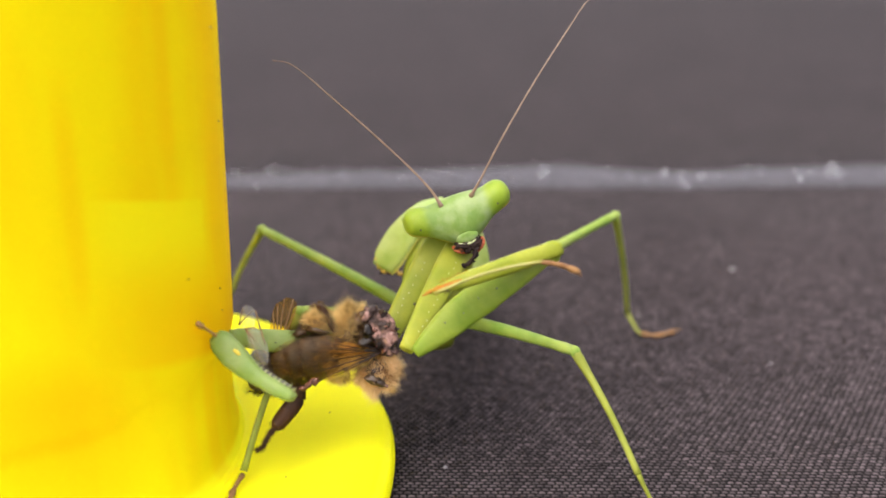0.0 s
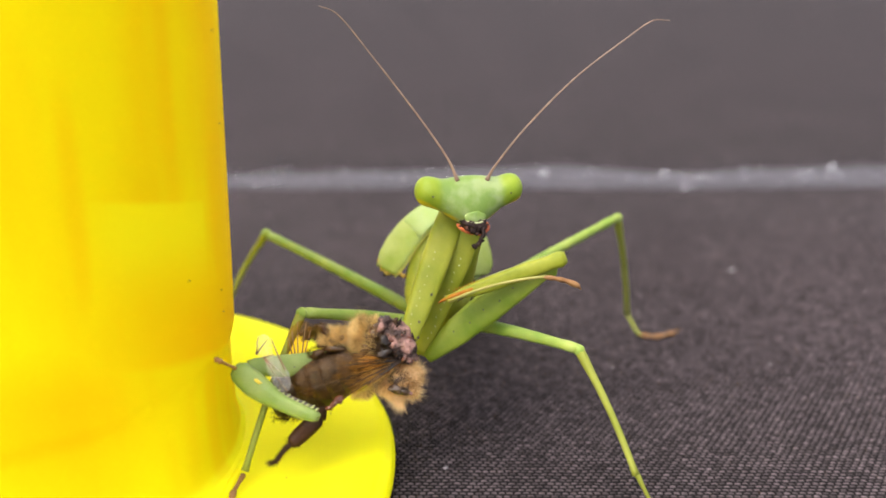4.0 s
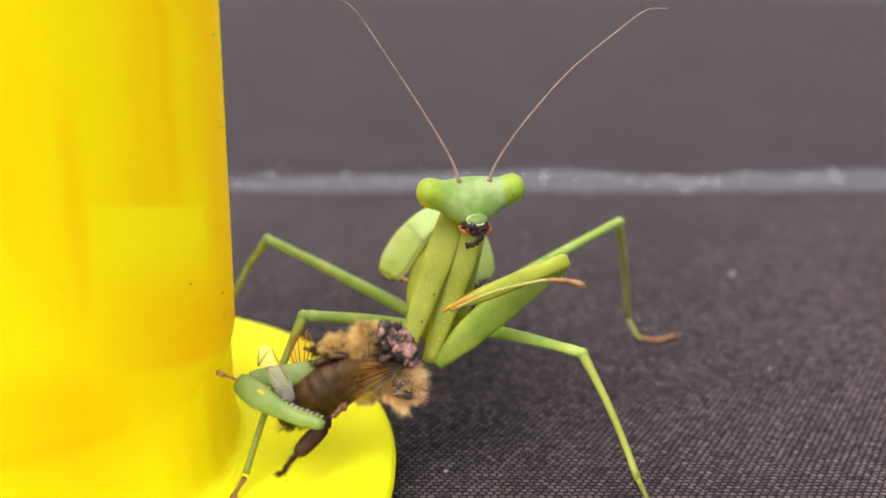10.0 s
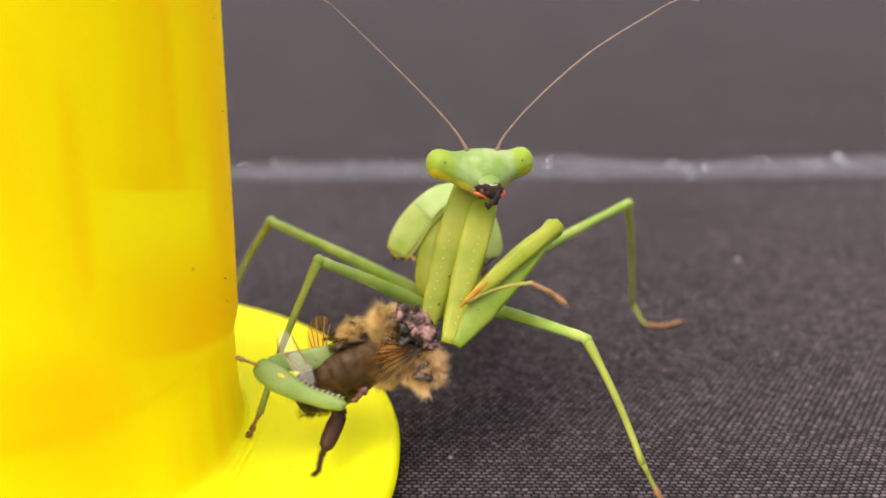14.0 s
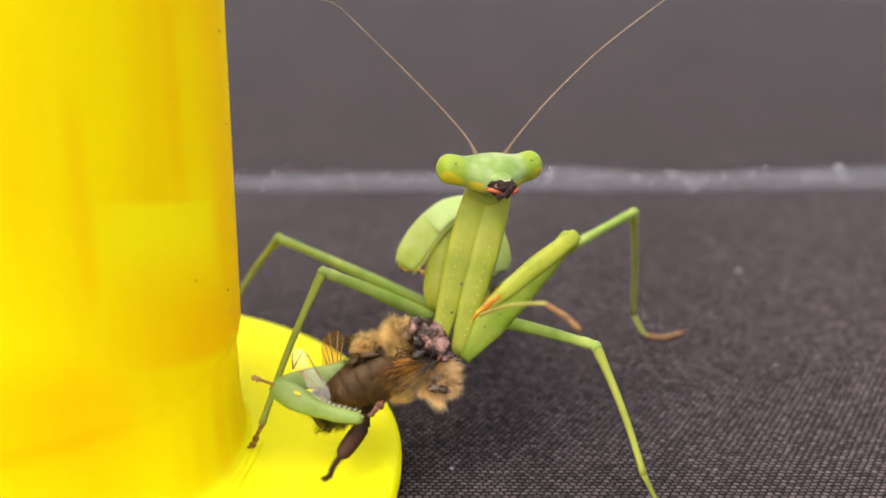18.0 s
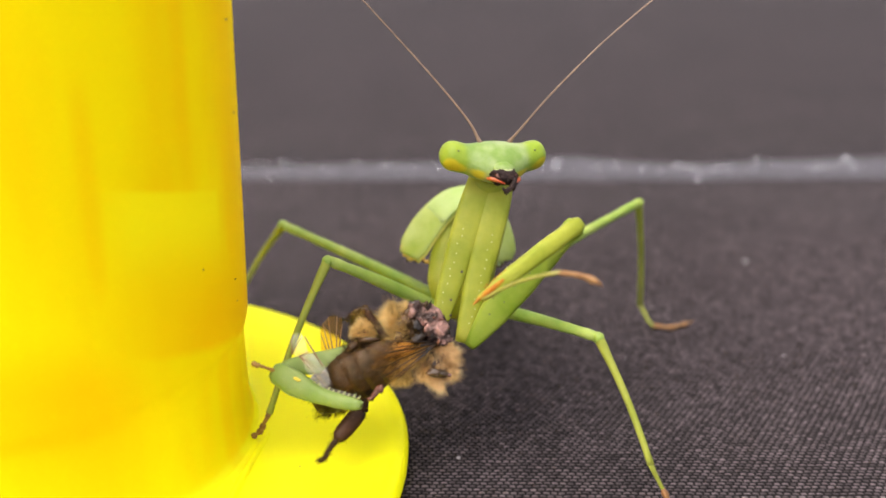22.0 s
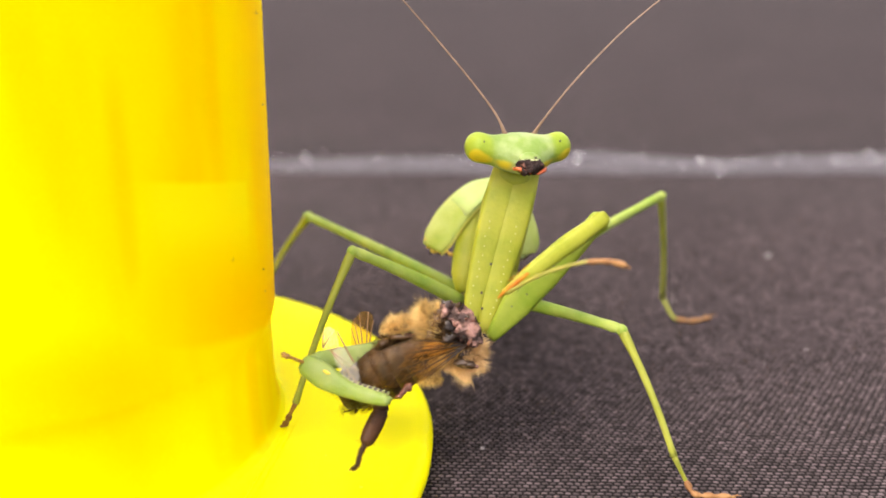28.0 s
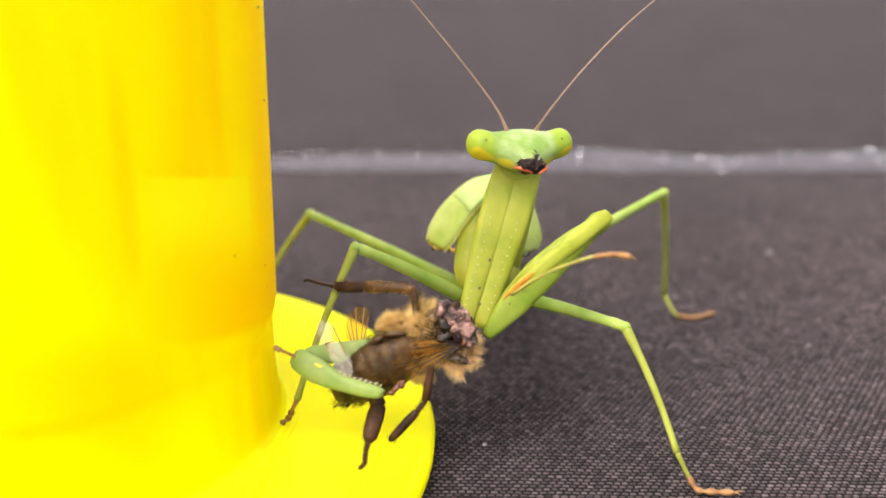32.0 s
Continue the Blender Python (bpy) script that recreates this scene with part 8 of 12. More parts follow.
    walk(parts["raptor_femur_right"], [
        (0, at(-1.52, -14.70, 9.78, 29.4, -49.2, 155.2)),
        (0.5, at(-1.10, -14.44, 9.32, 31.6, -50.2, 154.3)),
        (1, at(-1.75, -14.03, 8.85, 38.5, -51.6, 152.8)),
        (1.5, at(-0.81, -14.05, 8.87, 38.0, -50.5, 154.0)),
        (2, at(-0.50, -13.97, 9.06, 36.5, -49.2, 155.2)),
        (2.5, at(-0.85, -8.47, 6.27, 22.9, -48.4, 156.0)),
        (3, at(-1.21, -8.91, 6.62, 23.6, -48.5, 155.8)),
        (3.5, at(-0.88, -8.98, 6.68, 23.5, -48.6, 155.8)),
        (5.5, at(-1.18, -8.93, 6.88, 23.9, -48.9, 155.5)),
        (6, at(-0.55, -13.71, 9.12, 36.3, -48.7, 155.7)),
        (6.5, at(-0.69, -13.73, 9.13, 40.1, -49.4, 155.0)),
        (7, at(-0.61, -13.52, 9.01, 33.3, -48.5, 155.9)),
        (7.5, at(-0.63, -8.90, 6.62, 22.6, -47.6, 156.6)),
        (8, at(-0.60, -8.96, 6.66, 22.5, -47.7, 156.6)),
        (8.5, at(-0.55, -9.39, 6.85, 22.3, -47.3, 156.9)),
        (9, at(-0.47, -13.25, 8.75, 39.4, -48.6, 155.8)),
        (9.5, at(-0.41, -9.74, 6.96, 22.2, -46.8, 157.3)),
        (10, at(-0.34, -10.62, 7.27, 22.0, -46.2, 157.9)),
        (10.5, at(-0.23, -12.58, 8.03, 41.1, -48.4, 156.0)),
        (11, at(0.43, -14.57, 8.75, 47.4, -46.0, 158.0)),
        (11.5, at(-0.24, -11.81, 6.83, 9.7, -40.8, 161.8)),
        (12, at(-0.27, -12.86, 8.40, 39.9, -40.4, 162.1)),
        (12.5, at(-0.38, -12.59, 8.19, 41.5, -40.0, 162.3)),
        (13, at(-0.33, -13.21, 8.87, 45.3, -39.6, 162.6)),
        (13.5, at(0.58, -13.02, 8.82, 43.9, -38.5, 163.3)),
        (15.5, at(0.19, -12.92, 8.67, 41.5, -39.2, 162.8)),
        (16, at(0.28, -13.25, 8.89, 40.2, -39.9, 162.4)),
        (16.5, at(0.31, -13.72, 9.10, 40.7, -39.6, 162.6)),
        (17, at(0.96, -9.58, 6.98, 18.0, -37.5, 163.9)),
        (17.5, at(0.49, -9.53, 6.93, 18.1, -37.8, 163.7)),
        (18, at(0.96, -11.86, 8.07, 13.4, -37.7, 163.8)),
        (18.5, at(1.17, -11.91, 8.08, 13.8, -38.0, 163.6)),
        (19, at(0.80, -11.90, 8.14, 19.2, -38.2, 163.5)),
        (19.5, at(0.68, -11.83, 8.15, 16.6, -38.0, 163.6)),
        (20, at(0.78, -11.75, 8.10, 14.3, -38.1, 163.5)),
        (20.5, at(0.80, -11.84, 8.19, 14.0, -38.0, 163.6)),
        (21, at(0.80, -11.70, 8.08, 12.7, -37.9, 163.6)),
        (21.5, at(0.79, -11.78, 8.16, 11.8, -37.6, 163.9)),
        (22, at(0.86, -11.63, 8.15, 10.6, -37.4, 163.9)),
        (22.5, at(0.86, -11.89, 8.20, 9.8, -37.8, 163.7)),
        (23, at(0.74, -11.83, 8.13, 9.5, -37.6, 163.8)),
        (23.5, at(0.74, -11.51, 7.93, 10.5, -38.2, 163.5)),
        (24, at(0.75, -11.40, 7.89, 10.3, -38.1, 163.5)),
        (24.5, at(0.72, -11.52, 7.84, 10.4, -38.2, 163.5)),
        (26.5, at(0.65, -11.94, 8.20, 12.4, -38.2, 163.4)),
        (27, at(0.70, -12.01, 8.23, 11.2, -38.0, 163.6)),
        (27.5, at(0.72, -12.14, 8.27, 12.3, -38.0, 163.6)),
        (28, at(0.60, -12.07, 8.31, 14.7, -38.8, 163.1)),
        (28.5, at(0.73, -12.09, 8.31, 15.4, -39.1, 162.9)),
        (29, at(0.61, -12.11, 8.32, 19.6, -39.5, 162.6)),
        (29.5, at(0.51, -12.11, 8.35, 10.0, -39.4, 162.7)),
        (30, at(0.44, -12.13, 8.28, 19.7, -40.0, 162.3)),
        (30.5, at(0.42, -11.94, 8.27, 19.8, -40.2, 162.2)),
        (31, at(0.43, -11.88, 8.28, 19.7, -40.2, 162.2)),
        (31.5, at(0.30, -11.88, 8.22, 19.6, -40.7, 161.9)),
        (32, at(0.26, -11.89, 8.10, 19.8, -40.7, 161.9)),
    ])
    walk(parts["raptor_tibia_right"], [
        (0, at(6.55, -13.44, 15.64, 118.4, 63.4, -45.5)),
        (0.5, at(6.98, -12.99, 14.87, 104.7, 64.6, -49.7)),
        (1, at(6.47, -11.73, 13.82, 109.0, 65.4, -52.0)),
        (1.5, at(7.27, -11.63, 14.00, 114.0, 64.2, -48.3)),
        (2, at(7.44, -11.57, 14.41, 117.8, 62.9, -44.9)),
        (2.5, at(7.64, -8.08, 13.02, 128.4, 62.6, -44.3)),
        (3, at(7.24, -8.43, 13.26, 128.1, 62.7, -44.5)),
        (3.5, at(7.54, -8.54, 13.28, 128.0, 62.7, -44.4)),
        (5.5, at(7.13, -8.48, 13.33, 125.8, 62.3, -43.6)),
        (6, at(7.32, -11.26, 14.54, 117.0, 61.3, -41.3)),
        (6.5, at(7.21, -10.80, 14.21, 116.5, 62.0, -42.9)),
        (7, at(7.27, -11.51, 14.64, 119.3, 61.3, -41.4)),
        (7.5, at(7.56, -8.46, 13.33, 131.6, 61.0, -40.6)),
        (8, at(7.55, -8.56, 13.33, 131.2, 61.2, -41.1)),
        (8.5, at(7.53, -8.94, 13.55, 131.6, 60.9, -40.5)),
        (9, at(7.33, -10.29, 13.96, 121.0, 61.7, -42.1)),
        (9.5, at(7.55, -9.24, 13.67, 131.5, 60.9, -40.5)),
        (10, at(7.36, -10.08, 13.92, 122.9, 61.0, -40.8)),
        (10.5, at(7.50, -9.33, 13.13, 129.2, 60.9, -40.5)),
        (11, at(7.62, -10.04, 13.55, 126.6, 57.1, -34.1)),
        (11.5, at(6.34, -12.65, 14.36, 118.5, 55.1, -31.2)),
        (12, at(6.35, -8.75, 14.33, 132.8, 51.2, -26.7)),
        (12.5, at(6.14, -8.21, 14.01, 133.8, 49.9, -25.5)),
        (13, at(6.03, -8.24, 14.39, 133.1, 48.6, -24.2)),
        (13.5, at(6.80, -8.16, 14.55, 131.4, 47.4, -23.1)),
        (15.5, at(6.61, -8.45, 14.57, 129.1, 47.9, -23.6)),
        (16, at(6.84, -9.06, 14.85, 128.7, 48.7, -24.3)),
        (16.5, at(6.81, -9.42, 15.05, 129.0, 48.7, -24.3)),
        (17, at(7.49, -8.63, 14.80, 134.1, 48.4, -24.0)),
        (17.5, at(7.07, -8.59, 14.73, 135.0, 48.1, -23.8)),
        (18, at(7.26, -11.73, 15.84, 126.8, 48.6, -24.2)),
        (18.5, at(7.51, -11.73, 15.81, 127.8, 48.4, -24.0)),
        (19, at(7.26, -10.85, 15.63, 129.3, 48.4, -24.0)),
        (19.5, at(7.07, -11.19, 15.78, 127.5, 48.7, -24.3)),
        (20, at(7.15, -11.50, 15.81, 127.0, 49.4, -25.0)),
        (20.5, at(7.14, -11.64, 15.91, 125.9, 49.7, -25.3)),
        (21, at(7.10, -11.71, 15.85, 125.9, 49.8, -25.3)),
        (21.5, at(7.02, -11.90, 15.99, 126.5, 49.8, -25.4)),
        (22, at(7.05, -11.93, 16.04, 125.4, 49.9, -25.4)),
        (22.5, at(7.07, -12.38, 16.06, 124.1, 50.3, -25.8)),
        (23, at(6.92, -12.35, 16.02, 123.4, 50.4, -25.9)),
        (23.5, at(7.02, -11.91, 15.74, 124.9, 50.2, -25.7)),
        (24, at(7.02, -11.83, 15.71, 124.9, 50.1, -25.6)),
        (24.5, at(7.00, -11.94, 15.65, 124.5, 50.4, -25.9)),
        (26.5, at(6.99, -12.03, 15.95, 124.8, 50.2, -25.8)),
        (27, at(6.98, -12.29, 16.02, 125.2, 50.0, -25.5)),
        (27.5, at(7.02, -12.22, 16.04, 125.1, 50.2, -25.7)),
        (28, at(7.07, -11.83, 15.93, 126.8, 49.8, -25.4)),
        (28.5, at(7.26, -11.76, 15.87, 127.2, 50.3, -25.8)),
        (29, at(7.25, -11.14, 15.66, 129.3, 49.7, -25.2)),
        (29.5, at(6.93, -12.72, 16.04, 122.7, 50.0, -25.6)),
        (30, at(7.15, -11.19, 15.56, 127.9, 49.6, -25.2)),
        (30.5, at(7.20, -11.02, 15.57, 128.3, 50.0, -25.6)),
        (31, at(7.25, -10.95, 15.62, 129.3, 49.7, -25.2)),
        (31.5, at(7.16, -11.03, 15.48, 127.9, 49.6, -25.2)),
        (32, at(7.20, -10.99, 15.45, 129.4, 48.4, -24.1)),
    ])
    walk(parts["raptor_tarsus_right"], [
        (0, at(-0.40, -16.21, 14.03, 0, 72.1, 0)),
        (0.5, at(0.35, -16.79, 14.04, 0, 72.6, 0)),
        (1, at(-0.49, -14.77, 12.79, 0, 73.1, 0)),
        (1.5, at(0.32, -14.56, 12.66, 0, 73.6, 0)),
        (2, at(0.55, -14.49, 12.80, 0, 74.0, 0)),
        (2.5, at(0.55, -9.82, 10.85, 0, 74.5, 0)),
        (3, at(0.15, -10.17, 11.12, 0, 75.0, 0)),
        (3.5, at(0.45, -10.31, 11.14, 4, 73.1, 0)),
        (5.5, at(0.11, -10.62, 11.27, 18, 65.5, 0)),
        (6, at(0.67, -14.73, 12.89, 22, 63.6, 0)),
        (6.5, at(0.48, -14.13, 12.63, 20, 64.4, 0)),
        (7, at(0.53, -14.71, 12.86, 19, 65.2, 0)),
        (7.5, at(0.59, -10.30, 10.89, 18, 66.0, 0)),
        (8, at(0.56, -10.38, 10.93, 16, 66.8, 0)),
        (8.5, at(0.56, -10.80, 11.11, 15, 67.5, 0)),
        (9, at(0.49, -13.20, 12.11, 13, 68.3, 0)),
        (9.5, at(0.58, -11.11, 11.23, 14, 66.0, 0)),
        (10, at(0.54, -12.94, 11.93, 16, 63.7, 0)),
        (10.5, at(0.56, -11.48, 10.80, 17, 61.4, 0)),
        (11, at(1.14, -13.34, 11.11, 18, 59.1, 0)),
        (11.5, at(0.44, -17.19, 12.31, 21, 57.1, 0)),
        (12, at(0.34, -12.30, 11.12, 24, 55.1, 0)),
        (12.5, at(0.24, -11.81, 10.65, 27, 53.1, 0)),
        (13, at(0.30, -12.08, 10.99, 30, 51.2, 0)),
        (13.5, at(1.26, -12.32, 11.19, 36, 46.9, 0)),
        (15.5, at(1.09, -12.80, 11.39, 64, 72.0, 0)),
        (16, at(1.24, -13.36, 11.75, 70, 84.0, 0)),
        (16.5, at(1.20, -13.69, 11.93, 69, 82.0, 0)),
        (17, at(1.75, -12.38, 11.32, 62, 74.0, 0)),
        (17.5, at(1.33, -12.27, 11.18, 55, 61.0, 0)),
        (18, at(1.75, -16.24, 12.87, 48, 49.4, 0)),
        (18.5, at(1.98, -16.16, 12.75, 46, 48.5, 0)),
        (19, at(1.68, -15.13, 12.47, 44, 47.6, 0)),
        (19.5, at(1.52, -15.62, 12.76, 42, 46.8, 0)),
        (20, at(1.54, -15.90, 12.87, 40, 45.9, 0)),
        (20.5, at(1.54, -16.12, 13.06, 40, 46.9, 0)),
        (21, at(1.49, -16.19, 13.01, 39, 47.8, 0)),
        (21.5, at(1.38, -16.30, 13.11, 38, 48.8, 0)),
        (22, at(1.45, -16.45, 13.24, 37, 49.8, 0)),
        (22.5, at(1.48, -16.98, 13.37, 36, 50.7, 0)),
        (23, at(1.35, -17.01, 13.39, 35, 51.7, 0)),
        (23.5, at(1.41, -16.44, 12.99, 36, 51.3, 0)),
        (24, at(1.42, -16.37, 12.95, 36, 50.9, 0)),
        (24.5, at(1.38, -16.49, 12.94, 36, 50.7, 0)),
        (26.5, at(1.38, -16.56, 13.21, 35, 49.9, 0)),
        (27, at(1.38, -16.81, 13.24, 34, 49.7, 0)),
        (27.5, at(1.40, -16.73, 13.28, 33, 50.0, 0)),
        (28, at(1.42, -16.20, 13.03, 33, 50.3, 0)),
        (28.5, at(1.54, -16.04, 12.97, 32, 50.6, 0)),
        (29, at(1.52, -15.27, 12.58, 31, 50.9, 0)),
        (29.5, at(1.43, -17.49, 13.44, 31, 50.4, 0)),
        (30, at(1.48, -15.47, 12.57, 31, 49.9, 0)),
        (30.5, at(1.47, -15.21, 12.58, 31, 49.3, 0)),
        (31, at(1.52, -15.08, 12.54, 32, 48.8, 0)),
        (31.5, at(1.49, -15.31, 12.49, 30, 49.0, 0)),
        (32, at(1.61, -15.25, 12.28, 29, 49.2, 0)),
    ])
    walk(parts["raptor_foot"], [
        (0, at(0, 0, 5.9, 0, 33.8, 0)),
        (0.5, at(0, 0, 5.9, 0, 33.0, 0)),
        (1, at(0, 0, 5.9, 0, 32.3, 0)),
        (1.5, at(0, 0, 5.9, 0, 31.6, 0)),
        (2, at(0, 0, 5.9, 0, 30.8, 0)),
        (2.5, at(0, 0, 5.9, 0, 30.1, 0)),
        (3, at(0, 0, 5.9, 0, 29.3, 0)),
        (3.5, at(0, 0, 5.9, 0, 30.2, 0)),
        (5.5, at(0, 0, 5.9, 0, 33.8, 0)),
        (6, at(0, 0, 5.9, 0, 34.7, 0)),
        (6.5, at(0, 0, 5.9, 0, 33.7, 0)),
        (7, at(0, 0, 5.9, 0, 32.7, 0)),
        (7.5, at(0, 0, 5.9, 0, 31.7, 0)),
        (8, at(0, 0, 5.9, 0, 30.7, 0)),
        (8.5, at(0, 0, 5.9, 0, 29.7, 0)),
        (9, at(0, 0, 5.9, 0, 28.7, 0)),
        (9.5, at(0, 0, 5.9, 0, 27.9, 0)),
        (10, at(0, 0, 5.9, 0, 27.0, 0)),
        (10.5, at(0, 0, 5.9, 0, 26.2, 0)),
        (11, at(0, 0, 5.9, 0, 25.3, 0)),
        (11.5, at(0, 0, 5.9, 0, 27.0, 0)),
        (12, at(0, 0, 5.9, 0, 28.6, 0)),
        (12.5, at(0, 0, 5.9, 0, 30.3, 0)),
        (13, at(0, 0, 5.9, 0, 31.9, 0)),
        (13.5, at(0, 0, 5.9, 0, 54.5, 0)),
        (15.5, at(0, 0, 5.9, 0, 75.0, 0)),
        (16, at(0, 0, 5.9, 0, 95.0, 0)),
        (16.5, at(0, 0, 5.9, 0, 95.0, 0)),
        (17, at(0, 0, 5.9, 0, 88.0, 0)),
        (17.5, at(0, 0, 5.9, 0, 76.0, 0)),
        (18, at(0, 0, 5.9, 0, 66.9, 0)),
        (18.5, at(0, 0, 5.9, 0, 60.5, 0)),
        (19, at(0, 0, 5.9, 0, 54.1, 0)),
        (19.5, at(0, 0, 5.9, 0, 47.7, 0)),
        (20, at(0, 0, 5.9, 0, 41.3, 0)),
        (20.5, at(0, 0, 5.9, 0, 40.2, 0)),
        (21, at(0, 0, 5.9, 0, 39.0, 0)),
        (21.5, at(0, 0, 5.9, 0, 37.8, 0)),
        (22, at(0, 0, 5.9, 0, 36.7, 0)),
        (22.5, at(0, 0, 5.9, 0, 35.5, 0)),
        (23, at(0, 0, 5.9, 0, 34.4, 0)),
        (23.5, at(0, 0, 5.9, 0, 32.1, 0)),
        (24, at(0, 0, 5.9, 0, 29.8, 0)),
        (24.5, at(0, 0, 5.9, 0, 29.6, 0)),
        (26.5, at(0, 0, 5.9, 0, 28.5, 0)),
        (27, at(0, 0, 5.9, 0, 28.2, 0)),
        (27.5, at(0, 0, 5.9, 0, 28.3, 0)),
        (28, at(0, 0, 5.9, 0, 28.3, 0)),
        (28.5, at(0, 0, 5.9, 0, 28.3, 0)),
        (29, at(0, 0, 5.9, 0, 28.3, 0)),
        (29.5, at(0, 0, 5.9, 0, 27.6, 0)),
        (30, at(0, 0, 5.9, 0, 26.9, 0)),
        (30.5, at(0, 0, 5.9, 0, 26.2, 0)),
        (31, at(0, 0, 5.9, 0, 25.5, 0)),
        (31.5, at(0, 0, 5.9, 0, 25.5, 0)),
        (32, at(0, 0, 5.9, 0, 25.4, 0)),
    ])
    walk(bee, [
        (0, at(-8.07, 55.85, 10.03, -20.5, -1.3, 0.4)),
        (0.5, at(-7.48, 55.71, 9.48, -20.8, -3.9, 1.4)),
        (1, at(-7.99, 55.60, 9.01, -20.9, -6.4, 2.3)),
        (1.5, at(-6.98, 55.61, 8.83, -20.7, -7.6, 2.7)),
        (2, at(-6.62, 55.52, 8.90, -20.7, -8.9, 3.2)),
        (2.5, at(-6.94, 55.42, 8.95, -20.4, -8.0, 2.9)),
        (3, at(-7.32, 55.44, 9.10, -20.5, -7.2, 2.6)),
        (3.5, at(-7.01, 55.29, 9.12, -20.8, -8.0, 3.0)),
        (5.5, at(-7.33, 55.12, 9.03, -20.6, -11.6, 4.3)),
        (6, at(-6.72, 55.05, 9.00, -20.9, -11.9, 4.5)),
        (6.5, at(-7.00, 55.14, 9.02, -20.6, -11.6, 4.3)),
        (7, at(-6.93, 55.16, 9.09, -20.5, -11.3, 4.2)),
        (7.5, at(-6.93, 55.36, 8.88, -20.3, -11.6, 4.1)),
        (8, at(-6.95, 55.38, 8.87, -20.2, -12.0, 4.2)),
        (8.5, at(-6.92, 55.14, 8.98, -20.3, -11.9, 4.3)),
        (9, at(-6.97, 55.10, 8.95, -20.4, -11.3, 4.1)),
        (9.5, at(-6.93, 55.16, 8.96, -20.6, -11.5, 4.3)),
        (10, at(-6.99, 55.04, 8.88, -20.8, -11.8, 4.4)),
        (10.5, at(-6.89, 55.09, 8.74, -20.6, -12.2, 4.5)),
        (11, at(-6.13, 54.77, 7.44, -20.3, -14.3, 5.2)),
        (11.5, at(-6.67, 55.07, 8.20, -20.2, -12.3, 4.7)),
        (12, at(-6.84, 55.10, 8.95, -20.9, -12.1, 4.8)),
        (12.5, at(-6.94, 55.31, 8.84, -20.9, -12.1, 4.8)),
        (13, at(-7.05, 55.35, 9.13, -21.0, -12.0, 4.7)),
        (13.5, at(-6.10, 55.30, 8.77, -21.3, -13.2, 5.3)),
        (15.5, at(-6.28, 55.45, 9.01, -21.8, -12.3, 5.1)),
        (16, at(-6.12, 55.12, 9.12, -21.5, -13.1, 5.5)),
        (16.5, at(-6.16, 55.15, 9.13, -21.2, -12.8, 5.3)),
        (17, at(-5.30, 55.13, 9.13, -20.9, -13.0, 5.2)),
        (17.5, at(-5.90, 55.25, 8.97, -20.9, -13.3, 5.3)),
        (18, at(-5.40, 55.01, 8.71, -21.1, -14.9, 6.0)),
        (18.5, at(-5.23, 55.02, 8.74, -21.0, -14.6, 5.8)),
        (19, at(-5.66, 55.05, 8.86, -21.1, -14.8, 5.9)),
        (19.5, at(-5.83, 55.11, 8.95, -21.1, -14.4, 5.8)),
        (20, at(-5.78, 55.19, 8.90, -21.2, -14.4, 5.8)),
        (20.5, at(-5.81, 55.02, 8.96, -21.2, -15.0, 6.1)),
        (21, at(-5.77, 55.16, 8.87, -21.2, -15.2, 6.2)),
        (21.5, at(-5.86, 55.03, 8.94, -21.4, -15.4, 6.3)),
        (22, at(-5.86, 55.11, 8.96, -21.7, -15.3, 6.6)),
        (22.5, at(-5.85, 54.84, 9.02, -21.8, -15.4, 6.8)),
        (23, at(-5.94, 54.94, 9.01, -21.6, -15.5, 6.7)),
        (23.5, at(-5.98, 55.23, 8.81, -21.8, -15.1, 6.8)),
        (24, at(-5.95, 55.14, 8.92, -22.7, -14.5, 7.3)),
        (24.5, at(-5.98, 55.04, 8.96, -22.7, -14.4, 7.4)),
        (26.5, at(-5.91, 54.60, 9.14, -22.4, -14.1, 7.2)),
        (27, at(-5.90, 54.52, 9.03, -22.1, -14.3, 7.2)),
        (27.5, at(-5.72, 54.37, 9.00, -21.9, -13.7, 7.0)),
        (28, at(-5.55, 54.42, 8.88, -21.7, -12.5, 6.5)),
        (28.5, at(-5.21, 54.35, 8.74, -21.9, -15.1, 7.7)),
        (29, at(-5.30, 54.30, 8.67, -21.7, -14.9, 7.5)),
        (29.5, at(-5.54, 54.27, 8.62, -21.5, -11.8, 6.3)),
        (30, at(-5.51, 54.26, 8.58, -21.3, -12.1, 6.4)),
        (30.5, at(-5.49, 54.40, 8.58, -21.7, -12.1, 6.4)),
        (31, at(-5.45, 54.49, 8.65, -21.7, -13.5, 6.9)),
        (31.5, at(-5.82, 54.50, 8.78, -21.5, -11.0, 5.9)),
        (32, at(-5.98, 54.55, 8.81, -21.5, -10.0, 5.5)),
    ])
